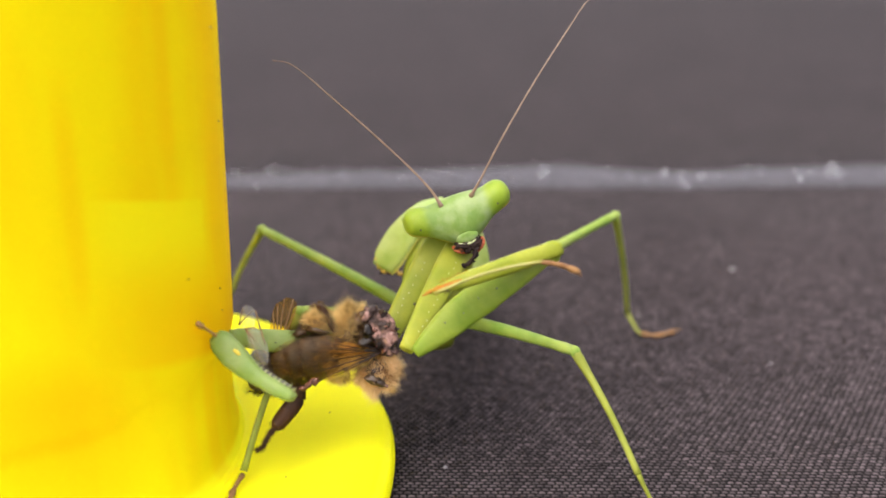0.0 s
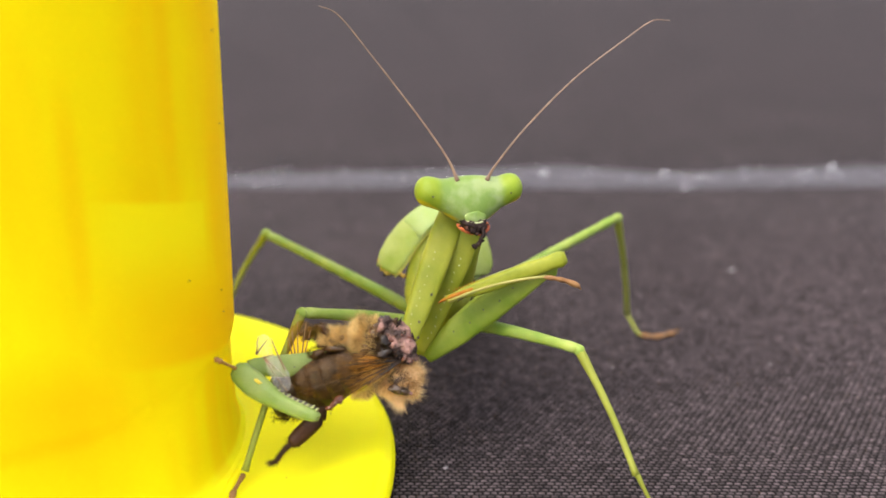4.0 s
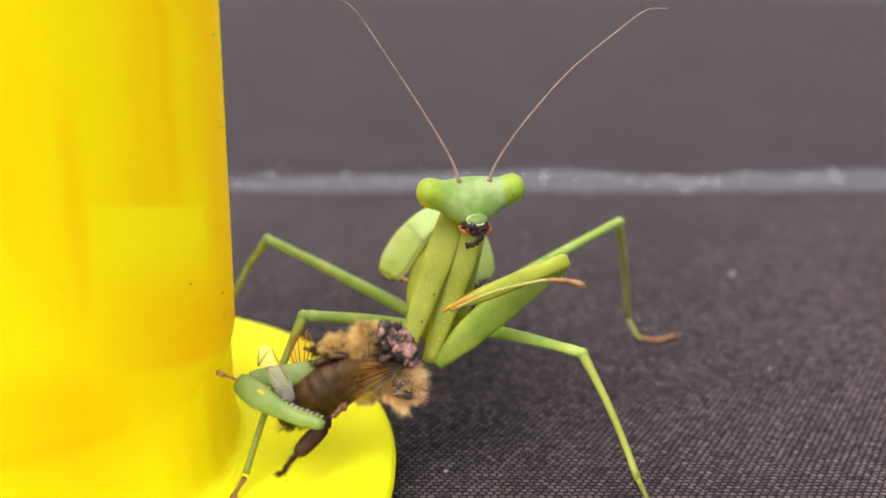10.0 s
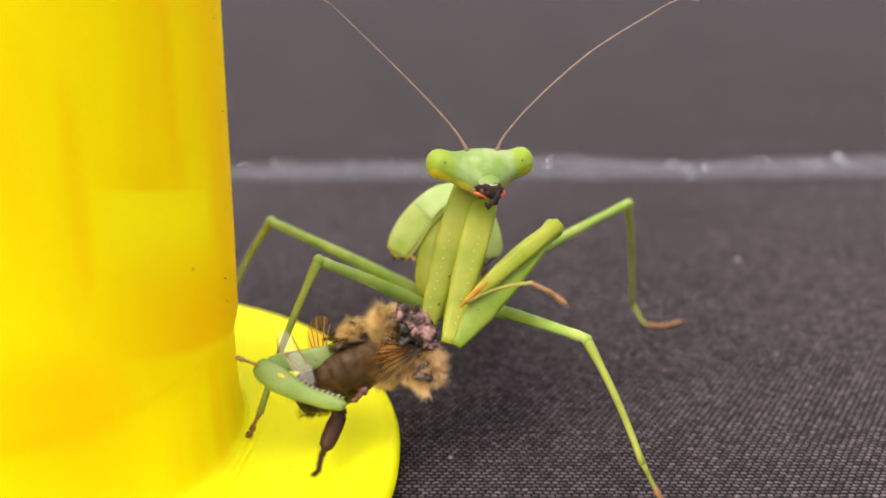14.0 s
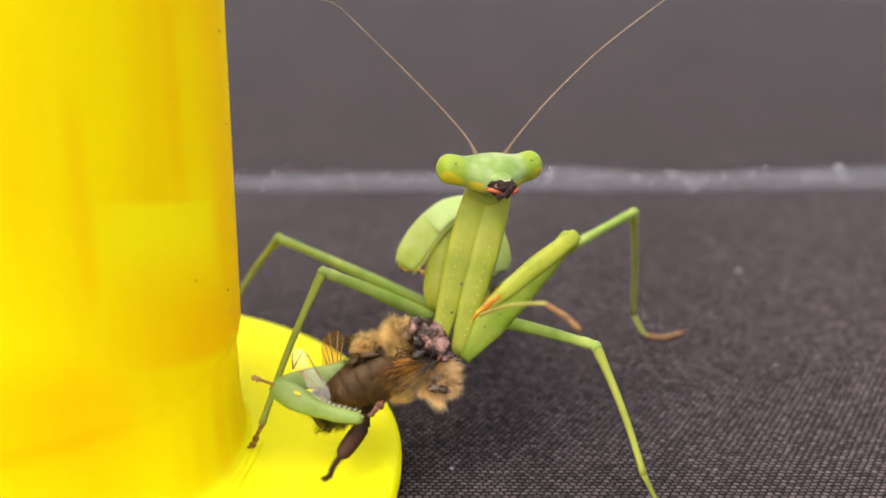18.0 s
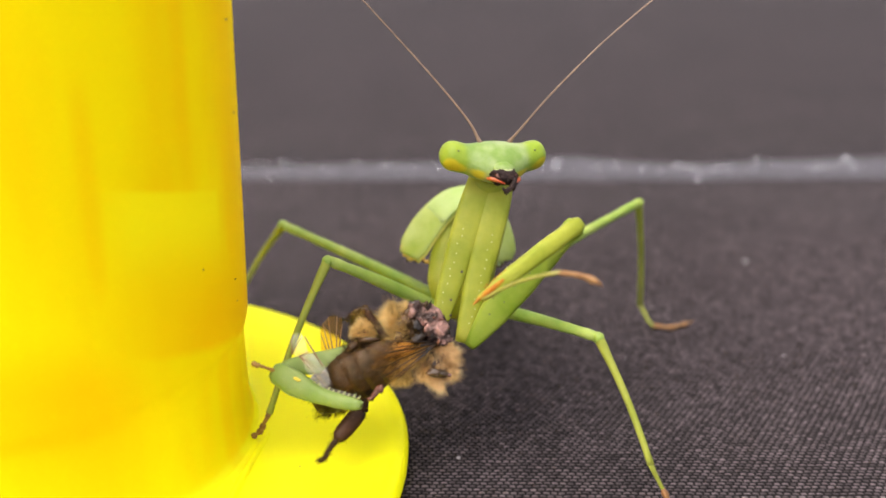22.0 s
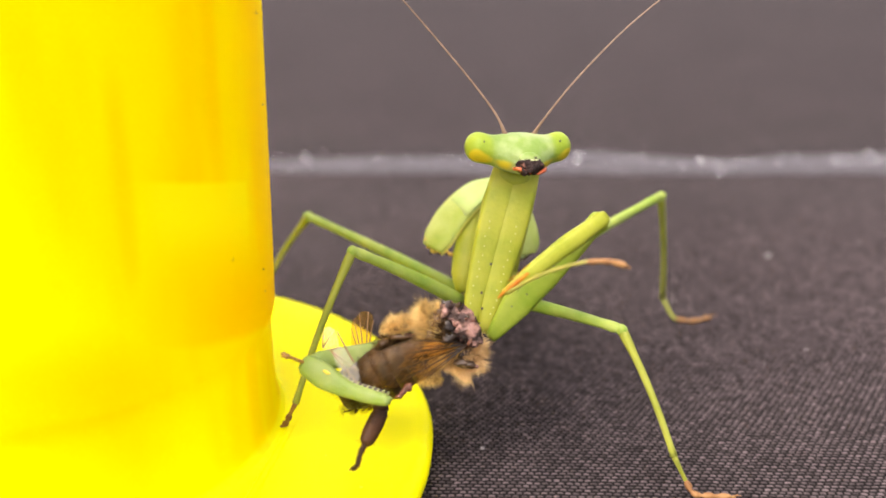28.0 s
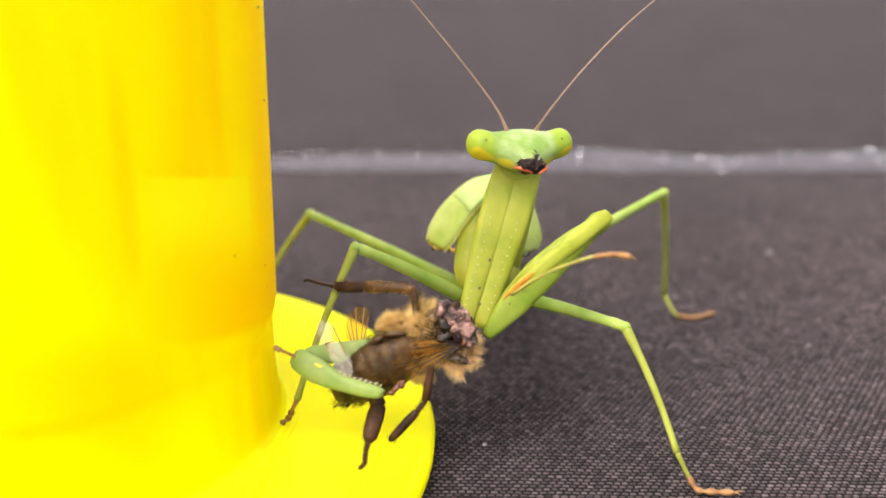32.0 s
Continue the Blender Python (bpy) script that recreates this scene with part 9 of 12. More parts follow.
    walk(parts["coxa_left"], [
        (0, at(0.05, -7.44, 14.20, 146.6, 26.6, -10.4)),
        (0.5, at(0.52, -7.44, 14.17, 147.6, 24.6, -9.5)),
        (1, at(-0.08, -7.45, 14.20, 148.8, 23.0, -8.8)),
        (1.5, at(0.58, -7.39, 14.37, 149.8, 20.0, -7.6)),
        (2, at(0.66, -7.41, 14.71, 150.6, 17.8, -6.7)),
        (2.5, at(0.46, -7.50, 14.87, 150.9, 18.2, -6.8)),
        (3, at(0.20, -7.41, 15.12, 150.8, 18.4, -6.9)),
        (3.5, at(0.49, -7.51, 15.18, 150.7, 18.3, -6.9)),
        (5.5, at(-0.03, -7.63, 15.46, 151.4, 17.1, -6.4)),
        (6, at(0.50, -7.69, 15.41, 151.2, 16.8, -6.3)),
        (6.5, at(0.35, -7.65, 15.35, 151.2, 17.7, -6.6)),
        (7, at(0.43, -7.64, 15.42, 151.3, 17.7, -6.6)),
        (7.5, at(0.39, -7.46, 15.21, 151.4, 17.5, -6.6)),
        (8, at(0.40, -7.44, 15.25, 151.5, 17.8, -6.7)),
        (8.5, at(0.43, -7.63, 15.41, 151.4, 17.6, -6.6)),
        (9, at(0.46, -7.63, 15.43, 151.3, 17.8, -6.7)),
        (9.5, at(0.50, -7.52, 15.44, 151.1, 17.8, -6.7)),
        (10, at(0.52, -7.59, 15.49, 151.1, 18.1, -6.8)),
        (10.5, at(0.44, -7.58, 15.29, 151.2, 17.2, -6.4)),
        (11, at(0.95, -7.98, 14.64, 153.8, 15.0, -5.6)),
        (11.5, at(0.11, -7.63, 15.17, 153.1, 12.9, -4.8)),
        (12, at(-0.14, -7.55, 15.39, 151.1, 13.2, -4.9)),
        (12.5, at(-0.06, -7.45, 15.35, 151.9, 14.3, -5.3)),
        (13, at(0.09, -7.55, 15.67, 152.9, 16.1, -6.0)),
        (13.5, at(0.99, -7.46, 15.74, 153.4, 15.3, -5.7)),
        (15.5, at(0.56, -7.36, 15.56, 152.6, 14.1, -5.2)),
        (16, at(0.67, -7.73, 15.77, 153.1, 13.9, -5.1)),
        (16.5, at(0.70, -7.87, 15.72, 154.1, 14.5, -5.4)),
        (17, at(1.30, -8.06, 15.77, 155.5, 12.7, -4.7)),
        (17.5, at(0.91, -7.94, 15.66, 155.5, 14.1, -5.2)),
        (18, at(1.49, -7.94, 16.21, 156.2, 13.7, -5.0)),
        (18.5, at(1.68, -7.96, 16.18, 156.3, 13.8, -5.1)),
        (19, at(1.34, -7.97, 16.24, 156.3, 14.5, -5.4)),
        (19.5, at(1.23, -7.90, 16.28, 156.0, 14.9, -5.5)),
        (20, at(1.27, -7.81, 16.20, 155.9, 14.9, -5.5)),
        (20.5, at(1.24, -7.94, 16.28, 155.7, 15.0, -5.6)),
        (21, at(1.28, -7.80, 16.16, 155.6, 15.1, -5.6)),
        (21.5, at(1.18, -7.89, 16.26, 155.5, 15.0, -5.6)),
        (22, at(1.21, -7.75, 16.23, 155.1, 15.3, -5.7)),
        (22.5, at(1.26, -7.97, 16.32, 154.9, 15.5, -5.8)),
        (23, at(1.17, -7.93, 16.28, 155.1, 15.6, -5.8)),
        (23.5, at(1.22, -7.56, 16.13, 154.9, 16.0, -5.9)),
        (24, at(1.25, -7.47, 16.10, 153.7, 16.1, -6.0)),
        (24.5, at(1.24, -7.60, 16.04, 153.6, 16.4, -6.1)),
        (26.5, at(1.19, -8.06, 16.32, 154.1, 15.4, -5.7)),
        (27, at(1.22, -8.15, 16.33, 154.6, 15.4, -5.7)),
        (27.5, at(1.21, -8.29, 16.40, 154.9, 14.0, -5.2)),
        (28, at(1.18, -8.20, 16.43, 155.3, 12.2, -4.5)),
        (28.5, at(1.27, -8.22, 16.39, 155.3, 11.0, -4.0)),
        (29, at(1.18, -8.26, 16.39, 155.4, 10.9, -4.0)),
        (29.5, at(1.20, -8.26, 16.39, 155.4, 11.8, -4.3)),
        (30, at(1.16, -8.27, 16.37, 155.4, 11.4, -4.2)),
        (30.5, at(1.14, -8.07, 16.41, 155.2, 11.1, -4.1)),
        (31, at(1.17, -8.00, 16.43, 155.1, 11.4, -4.2)),
        (31.5, at(1.16, -8.03, 16.39, 154.9, 13.3, -4.9)),
        (32, at(1.16, -8.00, 16.31, 154.6, 14.2, -5.2)),
    ])
    walk(parts["raptor_femur_left"], [
        (0, at(-3.15, -10.69, 9.08, 65.6, 69.6, -93.5)),
        (0.5, at(-2.55, -10.76, 8.74, 72.6, 69.5, -86.0)),
        (1, at(-3.06, -10.79, 8.49, 79.5, 69.2, -78.7)),
        (1.5, at(-2.05, -10.75, 8.42, 85.2, 69.0, -74.5)),
        (2, at(-1.70, -10.78, 8.60, 88.4, 68.6, -70.9)),
        (2.5, at(-2.02, -10.92, 8.59, 86.4, 68.8, -73.3)),
        (3, at(-2.39, -10.92, 8.67, 84.2, 69.1, -75.5)),
        (3.5, at(-2.09, -11.03, 8.74, 85.9, 68.8, -73.5)),
        (5.5, at(-2.43, -11.09, 8.97, 95.6, 67.4, -63.2)),
        (6, at(-1.84, -11.15, 8.96, 95.7, 67.4, -63.0)),
        (6.5, at(-2.11, -11.07, 8.96, 95.2, 67.5, -63.6)),
        (7, at(-2.03, -11.07, 9.01, 94.6, 67.6, -64.2)),
        (7.5, at(-2.03, -10.86, 8.83, 95.7, 67.4, -63.1)),
        (8, at(-2.06, -10.83, 8.85, 96.5, 67.3, -62.4)),
        (8.5, at(-2.02, -11.07, 8.95, 95.9, 67.4, -62.9)),
        (9, at(-2.08, -11.13, 8.87, 94.8, 67.6, -64.1)),
        (9.5, at(-2.03, -11.05, 8.89, 95.0, 67.5, -63.8)),
        (10, at(-2.10, -11.16, 8.84, 95.7, 67.4, -63.1)),
        (10.5, at(-2.00, -11.10, 8.73, 96.8, 67.2, -62.0)),
        (11, at(-1.27, -11.36, 7.63, 101.5, 66.1, -56.9)),
        (11.5, at(-1.79, -11.10, 8.21, 95.2, 67.3, -63.6)),
        (12, at(-1.96, -11.07, 8.92, 92.3, 67.4, -66.4)),
        (12.5, at(-2.05, -10.87, 8.82, 93.2, 67.3, -65.6)),
        (13, at(-2.16, -10.83, 9.10, 93.7, 67.4, -65.1)),
        (13.5, at(-1.23, -10.83, 8.84, 96.5, 66.9, -61.8)),
        (15.5, at(-1.40, -10.71, 8.98, 100.3, 67.1, -62.1)),
        (16, at(-1.26, -11.02, 9.17, 102.4, 66.7, -59.8)),
        (16.5, at(-1.30, -10.99, 9.16, 101.9, 66.8, -60.4)),
        (17, at(-0.43, -11.01, 9.18, 102.9, 66.7, -59.4)),
        (17.5, at(-1.03, -10.88, 9.06, 103.5, 66.6, -58.6)),
        (18, at(-0.56, -11.07, 8.94, 106.9, 65.6, -55.0)),
        (18.5, at(-0.38, -11.07, 8.93, 106.6, 65.8, -55.2)),
        (19, at(-0.82, -11.04, 9.06, 107.0, 65.7, -54.8)),
        (19.5, at(-0.99, -10.99, 9.12, 106.1, 65.9, -55.8)),
        (20, at(-0.94, -10.91, 9.08, 106.1, 65.9, -55.8)),
        (20.5, at(-0.98, -11.05, 9.18, 107.5, 65.5, -54.2)),
        (21, at(-0.93, -10.90, 9.12, 107.8, 65.4, -53.9)),
        (21.5, at(-1.03, -11.03, 9.20, 108.0, 65.3, -53.6)),
        (22, at(-1.04, -10.93, 9.20, 107.7, 65.3, -53.7)),
        (22.5, at(-1.04, -11.18, 9.27, 107.8, 65.2, -53.2)),
        (23, at(-1.13, -11.09, 9.27, 108.3, 65.1, -53.0)),
        (23.5, at(-1.17, -10.79, 9.03, 107.3, 65.4, -53.8)),
        (24, at(-1.14, -10.86, 9.06, 105.1, 65.7, -55.4)),
        (24.5, at(-1.17, -10.95, 9.10, 105.0, 65.7, -55.5)),
        (26.5, at(-1.09, -11.40, 9.25, 103.6, 66.0, -57.0)),
        (27, at(-1.09, -11.47, 9.17, 104.1, 65.9, -56.6)),
        (27.5, at(-0.91, -11.64, 9.10, 103.1, 66.1, -57.6)),
        (28, at(-0.72, -11.62, 8.87, 100.7, 66.7, -60.3)),
        (28.5, at(-0.42, -11.60, 8.96, 106.4, 65.3, -54.0)),
        (29, at(-0.51, -11.66, 8.87, 106.1, 65.4, -54.4)),
        (29.5, at(-0.70, -11.79, 8.56, 99.7, 67.1, -61.4)),
        (30, at(-0.68, -11.80, 8.54, 100.9, 66.8, -60.2)),
        (30.5, at(-0.66, -11.66, 8.54, 100.8, 66.8, -60.2)),
        (31, at(-0.64, -11.52, 8.73, 104.0, 66.1, -56.9)),
        (31.5, at(-0.98, -11.59, 8.65, 98.5, 67.4, -62.8)),
        (32, at(-1.13, -11.58, 8.58, 96.2, 67.9, -65.3)),
    ])
    walk(parts["raptor_tibia_left"], [
        (0, at(-12.34, -15.91, 11.40, 129.5, -51.0, 25.9)),
        (0.5, at(-11.84, -15.67, 10.47, 127.6, -53.2, 28.0)),
        (1, at(-12.27, -16.02, 9.91, 125.6, -55.4, 30.6)),
        (1.5, at(-11.47, -15.17, 9.19, 124.7, -56.2, 31.6)),
        (2, at(-11.20, -14.77, 8.89, 123.7, -57.3, 33.0)),
        (2.5, at(-11.52, -14.92, 9.06, 124.7, -56.4, 31.8)),
        (3, at(-11.90, -14.89, 9.26, 125.4, -55.8, 31.0)),
        (3.5, at(-11.63, -14.89, 9.14, 124.4, -56.6, 32.1)),
        (5.5, at(-11.95, -14.83, 8.55, 121.1, -59.4, 36.3)),
        (6, at(-11.35, -14.91, 8.53, 120.9, -59.6, 36.5)),
        (6.5, at(-11.61, -14.81, 8.56, 121.3, -59.3, 36.0)),
        (7, at(-11.54, -14.78, 8.65, 121.6, -59.0, 35.6)),
        (7.5, at(-11.56, -14.58, 8.39, 121.1, -59.4, 36.4)),
        (8, at(-11.56, -14.56, 8.37, 121.0, -59.5, 36.4)),
        (8.5, at(-11.55, -14.81, 8.51, 120.8, -59.6, 36.9)),
        (9, at(-11.60, -14.83, 8.51, 121.1, -59.3, 36.4)),
        (9.5, at(-11.55, -14.77, 8.52, 120.9, -59.5, 36.6)),
        (10, at(-11.62, -14.91, 8.41, 120.2, -59.8, 37.3)),
        (10.5, at(-11.49, -14.86, 8.23, 119.8, -60.0, 37.8)),
        (11, at(-10.69, -15.23, 6.76, 116.8, -61.8, 41.5)),
        (11.5, at(-11.30, -14.83, 7.82, 119.6, -60.4, 38.9)),
        (12, at(-11.45, -14.74, 8.72, 119.3, -60.6, 39.4)),
        (12.5, at(-11.56, -14.57, 8.55, 119.9, -60.4, 38.4)),
        (13, at(-11.70, -14.56, 8.81, 120.4, -60.1, 37.8)),
        (13.5, at(-10.72, -14.65, 8.34, 118.5, -61.1, 39.9)),
        (15.5, at(-11.00, -13.92, 8.27, 117.3, -61.1, 40.7)),
        (16, at(-10.83, -14.28, 8.30, 116.0, -61.9, 42.5)),
        (16.5, at(-10.87, -14.23, 8.32, 116.2, -61.7, 42.4)),
        (17, at(-10.00, -14.25, 8.27, 115.8, -61.8, 42.7)),
        (17.5, at(-10.59, -14.14, 8.09, 114.9, -62.1, 43.7)),
        (18, at(-10.05, -14.43, 7.70, 112.2, -63.3, 46.7)),
        (18.5, at(-9.85, -14.41, 7.73, 112.5, -63.1, 46.3)),
        (19, at(-10.28, -14.39, 7.83, 112.6, -63.1, 46.2)),
        (19.5, at(-10.46, -14.33, 7.97, 113.3, -62.8, 45.1)),
        (20, at(-10.42, -14.25, 7.91, 113.5, -62.8, 45.0)),
        (20.5, at(-10.41, -14.44, 7.91, 112.7, -63.2, 45.9)),
        (21, at(-10.35, -14.29, 7.81, 112.5, -63.3, 46.0)),
        (21.5, at(-10.46, -14.45, 7.87, 112.2, -63.4, 46.3)),
        (22, at(-10.46, -14.38, 7.90, 112.6, -63.4, 46.0)),
        (22.5, at(-10.43, -14.66, 7.96, 112.5, -63.5, 46.1)),
        (23, at(-10.52, -14.57, 7.92, 112.6, -63.4, 45.9)),
        (23.5, at(-10.56, -14.29, 7.76, 112.9, -63.4, 45.7)),
        (24, at(-10.55, -14.42, 7.96, 113.4, -63.2, 45.3)),
        (24.5, at(-10.55, -14.51, 8.01, 113.8, -63.1, 44.7)),
        (26.5, at(-10.47, -14.89, 8.27, 115.6, -62.4, 42.5)),
        (27, at(-10.47, -14.97, 8.15, 115.4, -62.5, 42.9)),
        (27.5, at(-10.32, -15.12, 8.15, 115.6, -62.3, 42.7)),
        (28, at(-10.20, -15.06, 8.11, 115.7, -61.9, 42.8)),
        (28.5, at(-9.79, -15.21, 7.74, 110.7, -64.0, 48.7)),
        (29, at(-9.91, -15.25, 7.68, 109.8, -64.1, 49.9)),
        (29.5, at(-10.25, -15.20, 7.87, 113.1, -62.4, 46.0)),
        (30, at(-10.23, -15.24, 7.77, 111.4, -63.0, 48.0)),
        (30.5, at(-10.23, -15.10, 7.77, 111.2, -63.1, 48.4)),
        (31, at(-10.16, -15.06, 7.73, 109.2, -64.0, 51.0)),
        (31.5, at(-10.63, -14.99, 8.05, 113.2, -62.4, 46.7)),
        (32, at(-10.82, -14.91, 8.15, 114.8, -61.6, 45.1)),
    ])
    walk(parts["raptor_tarsus_left"], [
        (0, at(-12.25, -16.26, 11.57, -14.7, 43.1, -154.8)),
        (0.5, at(-11.76, -16.03, 10.64, -12.7, 45.4, -152.8)),
        (1, at(-12.19, -16.37, 10.08, -11.5, 47.2, -150.7)),
        (1.5, at(-11.40, -15.52, 9.36, -9.9, 48.8, -149.5)),
        (2, at(-11.13, -15.12, 9.07, -8.8, 50.0, -148.2)),
        (2.5, at(-11.44, -15.27, 9.23, -9.5, 49.3, -149.0)),
        (3, at(-11.82, -15.24, 9.44, -10.4, 48.3, -149.8)),
        (3.5, at(-11.55, -15.24, 9.32, -9.7, 49.1, -149.0)),
        (5.5, at(-11.87, -15.18, 8.73, -7.4, 52.0, -145.3)),
        (6, at(-11.28, -15.26, 8.71, -6.7, 52.3, -145.0)),
        (6.5, at(-11.53, -15.15, 8.74, -7.2, 52.1, -145.3)),
        (7, at(-11.46, -15.13, 8.83, -7.3, 51.9, -145.6)),
        (7.5, at(-11.49, -14.93, 8.57, -6.9, 52.3, -145.2)),
        (8, at(-11.49, -14.91, 8.55, -6.7, 52.5, -144.9)),
        (8.5, at(-11.48, -15.15, 8.69, -6.8, 52.4, -145.0)),
        (9, at(-11.52, -15.18, 8.69, -7.3, 51.9, -145.6)),
        (9.5, at(-11.47, -15.12, 8.70, -7.1, 52.0, -145.3)),
        (10, at(-11.54, -15.26, 8.59, -6.9, 52.2, -145.1)),
        (10.5, at(-11.42, -15.21, 8.41, -6.4, 52.6, -144.6)),
        (11, at(-10.62, -15.58, 6.95, -3.7, 54.2, -142.3)),
        (11.5, at(-11.23, -15.17, 8.00, -6.3, 52.9, -144.3)),
        (12, at(-11.37, -15.09, 8.90, -6.7, 52.8, -144.5)),
        (12.5, at(-11.48, -14.92, 8.73, -6.8, 52.9, -144.5)),
        (13, at(-11.62, -14.91, 8.98, -6.9, 52.9, -144.5)),
        (13.5, at(-10.65, -15.00, 8.52, -5.0, 54.0, -143.1)),
        (15.5, at(-10.93, -14.27, 8.45, -6.0, 53.3, -144.2)),
        (16, at(-10.76, -14.63, 8.48, -5.1, 53.9, -143.2)),
        (16.5, at(-10.80, -14.58, 8.50, -5.4, 53.8, -143.5)),
        (17, at(-9.93, -14.60, 8.45, -4.3, 54.3, -143.2)),
        (17.5, at(-10.52, -14.49, 8.27, -4.5, 54.3, -142.9)),
        (18, at(-9.98, -14.78, 7.89, -2.5, 55.5, -140.9)),
        (18.5, at(-9.78, -14.76, 7.92, -2.7, 55.3, -141.4)),
        (19, at(-10.21, -14.74, 8.01, -2.9, 55.4, -141.1)),
        (19.5, at(-10.39, -14.68, 8.15, -3.5, 55.1, -141.7)),
        (20, at(-10.35, -14.60, 8.09, -3.4, 55.1, -141.6)),
        (20.5, at(-10.34, -14.79, 8.09, -2.9, 55.5, -140.8)),
        (21, at(-10.28, -14.64, 7.99, -2.6, 55.9, -140.4)),
        (21.5, at(-10.39, -14.80, 8.05, -2.2, 56.0, -140.1)),
        (22, at(-10.39, -14.73, 8.08, -2.3, 56.0, -140.2)),
        (22.5, at(-10.36, -15.01, 8.14, -2.2, 56.2, -139.9)),
        (23, at(-10.45, -14.92, 8.10, -2.1, 56.2, -139.9)),
        (23.5, at(-10.49, -14.64, 7.94, -2.4, 56.0, -140.2)),
        (24, at(-10.48, -14.77, 8.14, -2.6, 55.8, -140.7)),
        (24.5, at(-10.48, -14.86, 8.19, -2.6, 55.9, -140.7)),
        (26.5, at(-10.40, -15.24, 8.45, -2.9, 55.5, -141.2)),
        (27, at(-10.40, -15.32, 8.33, -2.7, 55.7, -140.9)),
        (27.5, at(-10.25, -15.47, 8.33, -3.1, 55.3, -141.7)),
        (28, at(-10.14, -15.41, 8.29, -4.0, 54.2, -143.3)),
        (28.5, at(-9.73, -15.56, 7.93, -1.0, 56.5, -139.7)),
        (29, at(-9.85, -15.60, 7.87, -1.3, 56.2, -140.1)),
        (29.5, at(-10.19, -15.55, 8.06, -4.4, 53.5, -144.1)),
        (30, at(-10.17, -15.59, 7.95, -4.2, 53.8, -143.8)),
        (30.5, at(-10.17, -15.45, 7.96, -4.2, 53.8, -143.8)),
        (31, at(-10.10, -15.41, 7.92, -2.8, 55.0, -142.0)),
        (31.5, at(-10.56, -15.34, 8.23, -5.5, 52.9, -145.1)),
        (32, at(-10.75, -15.26, 8.33, -6.5, 52.1, -146.3)),
    ])
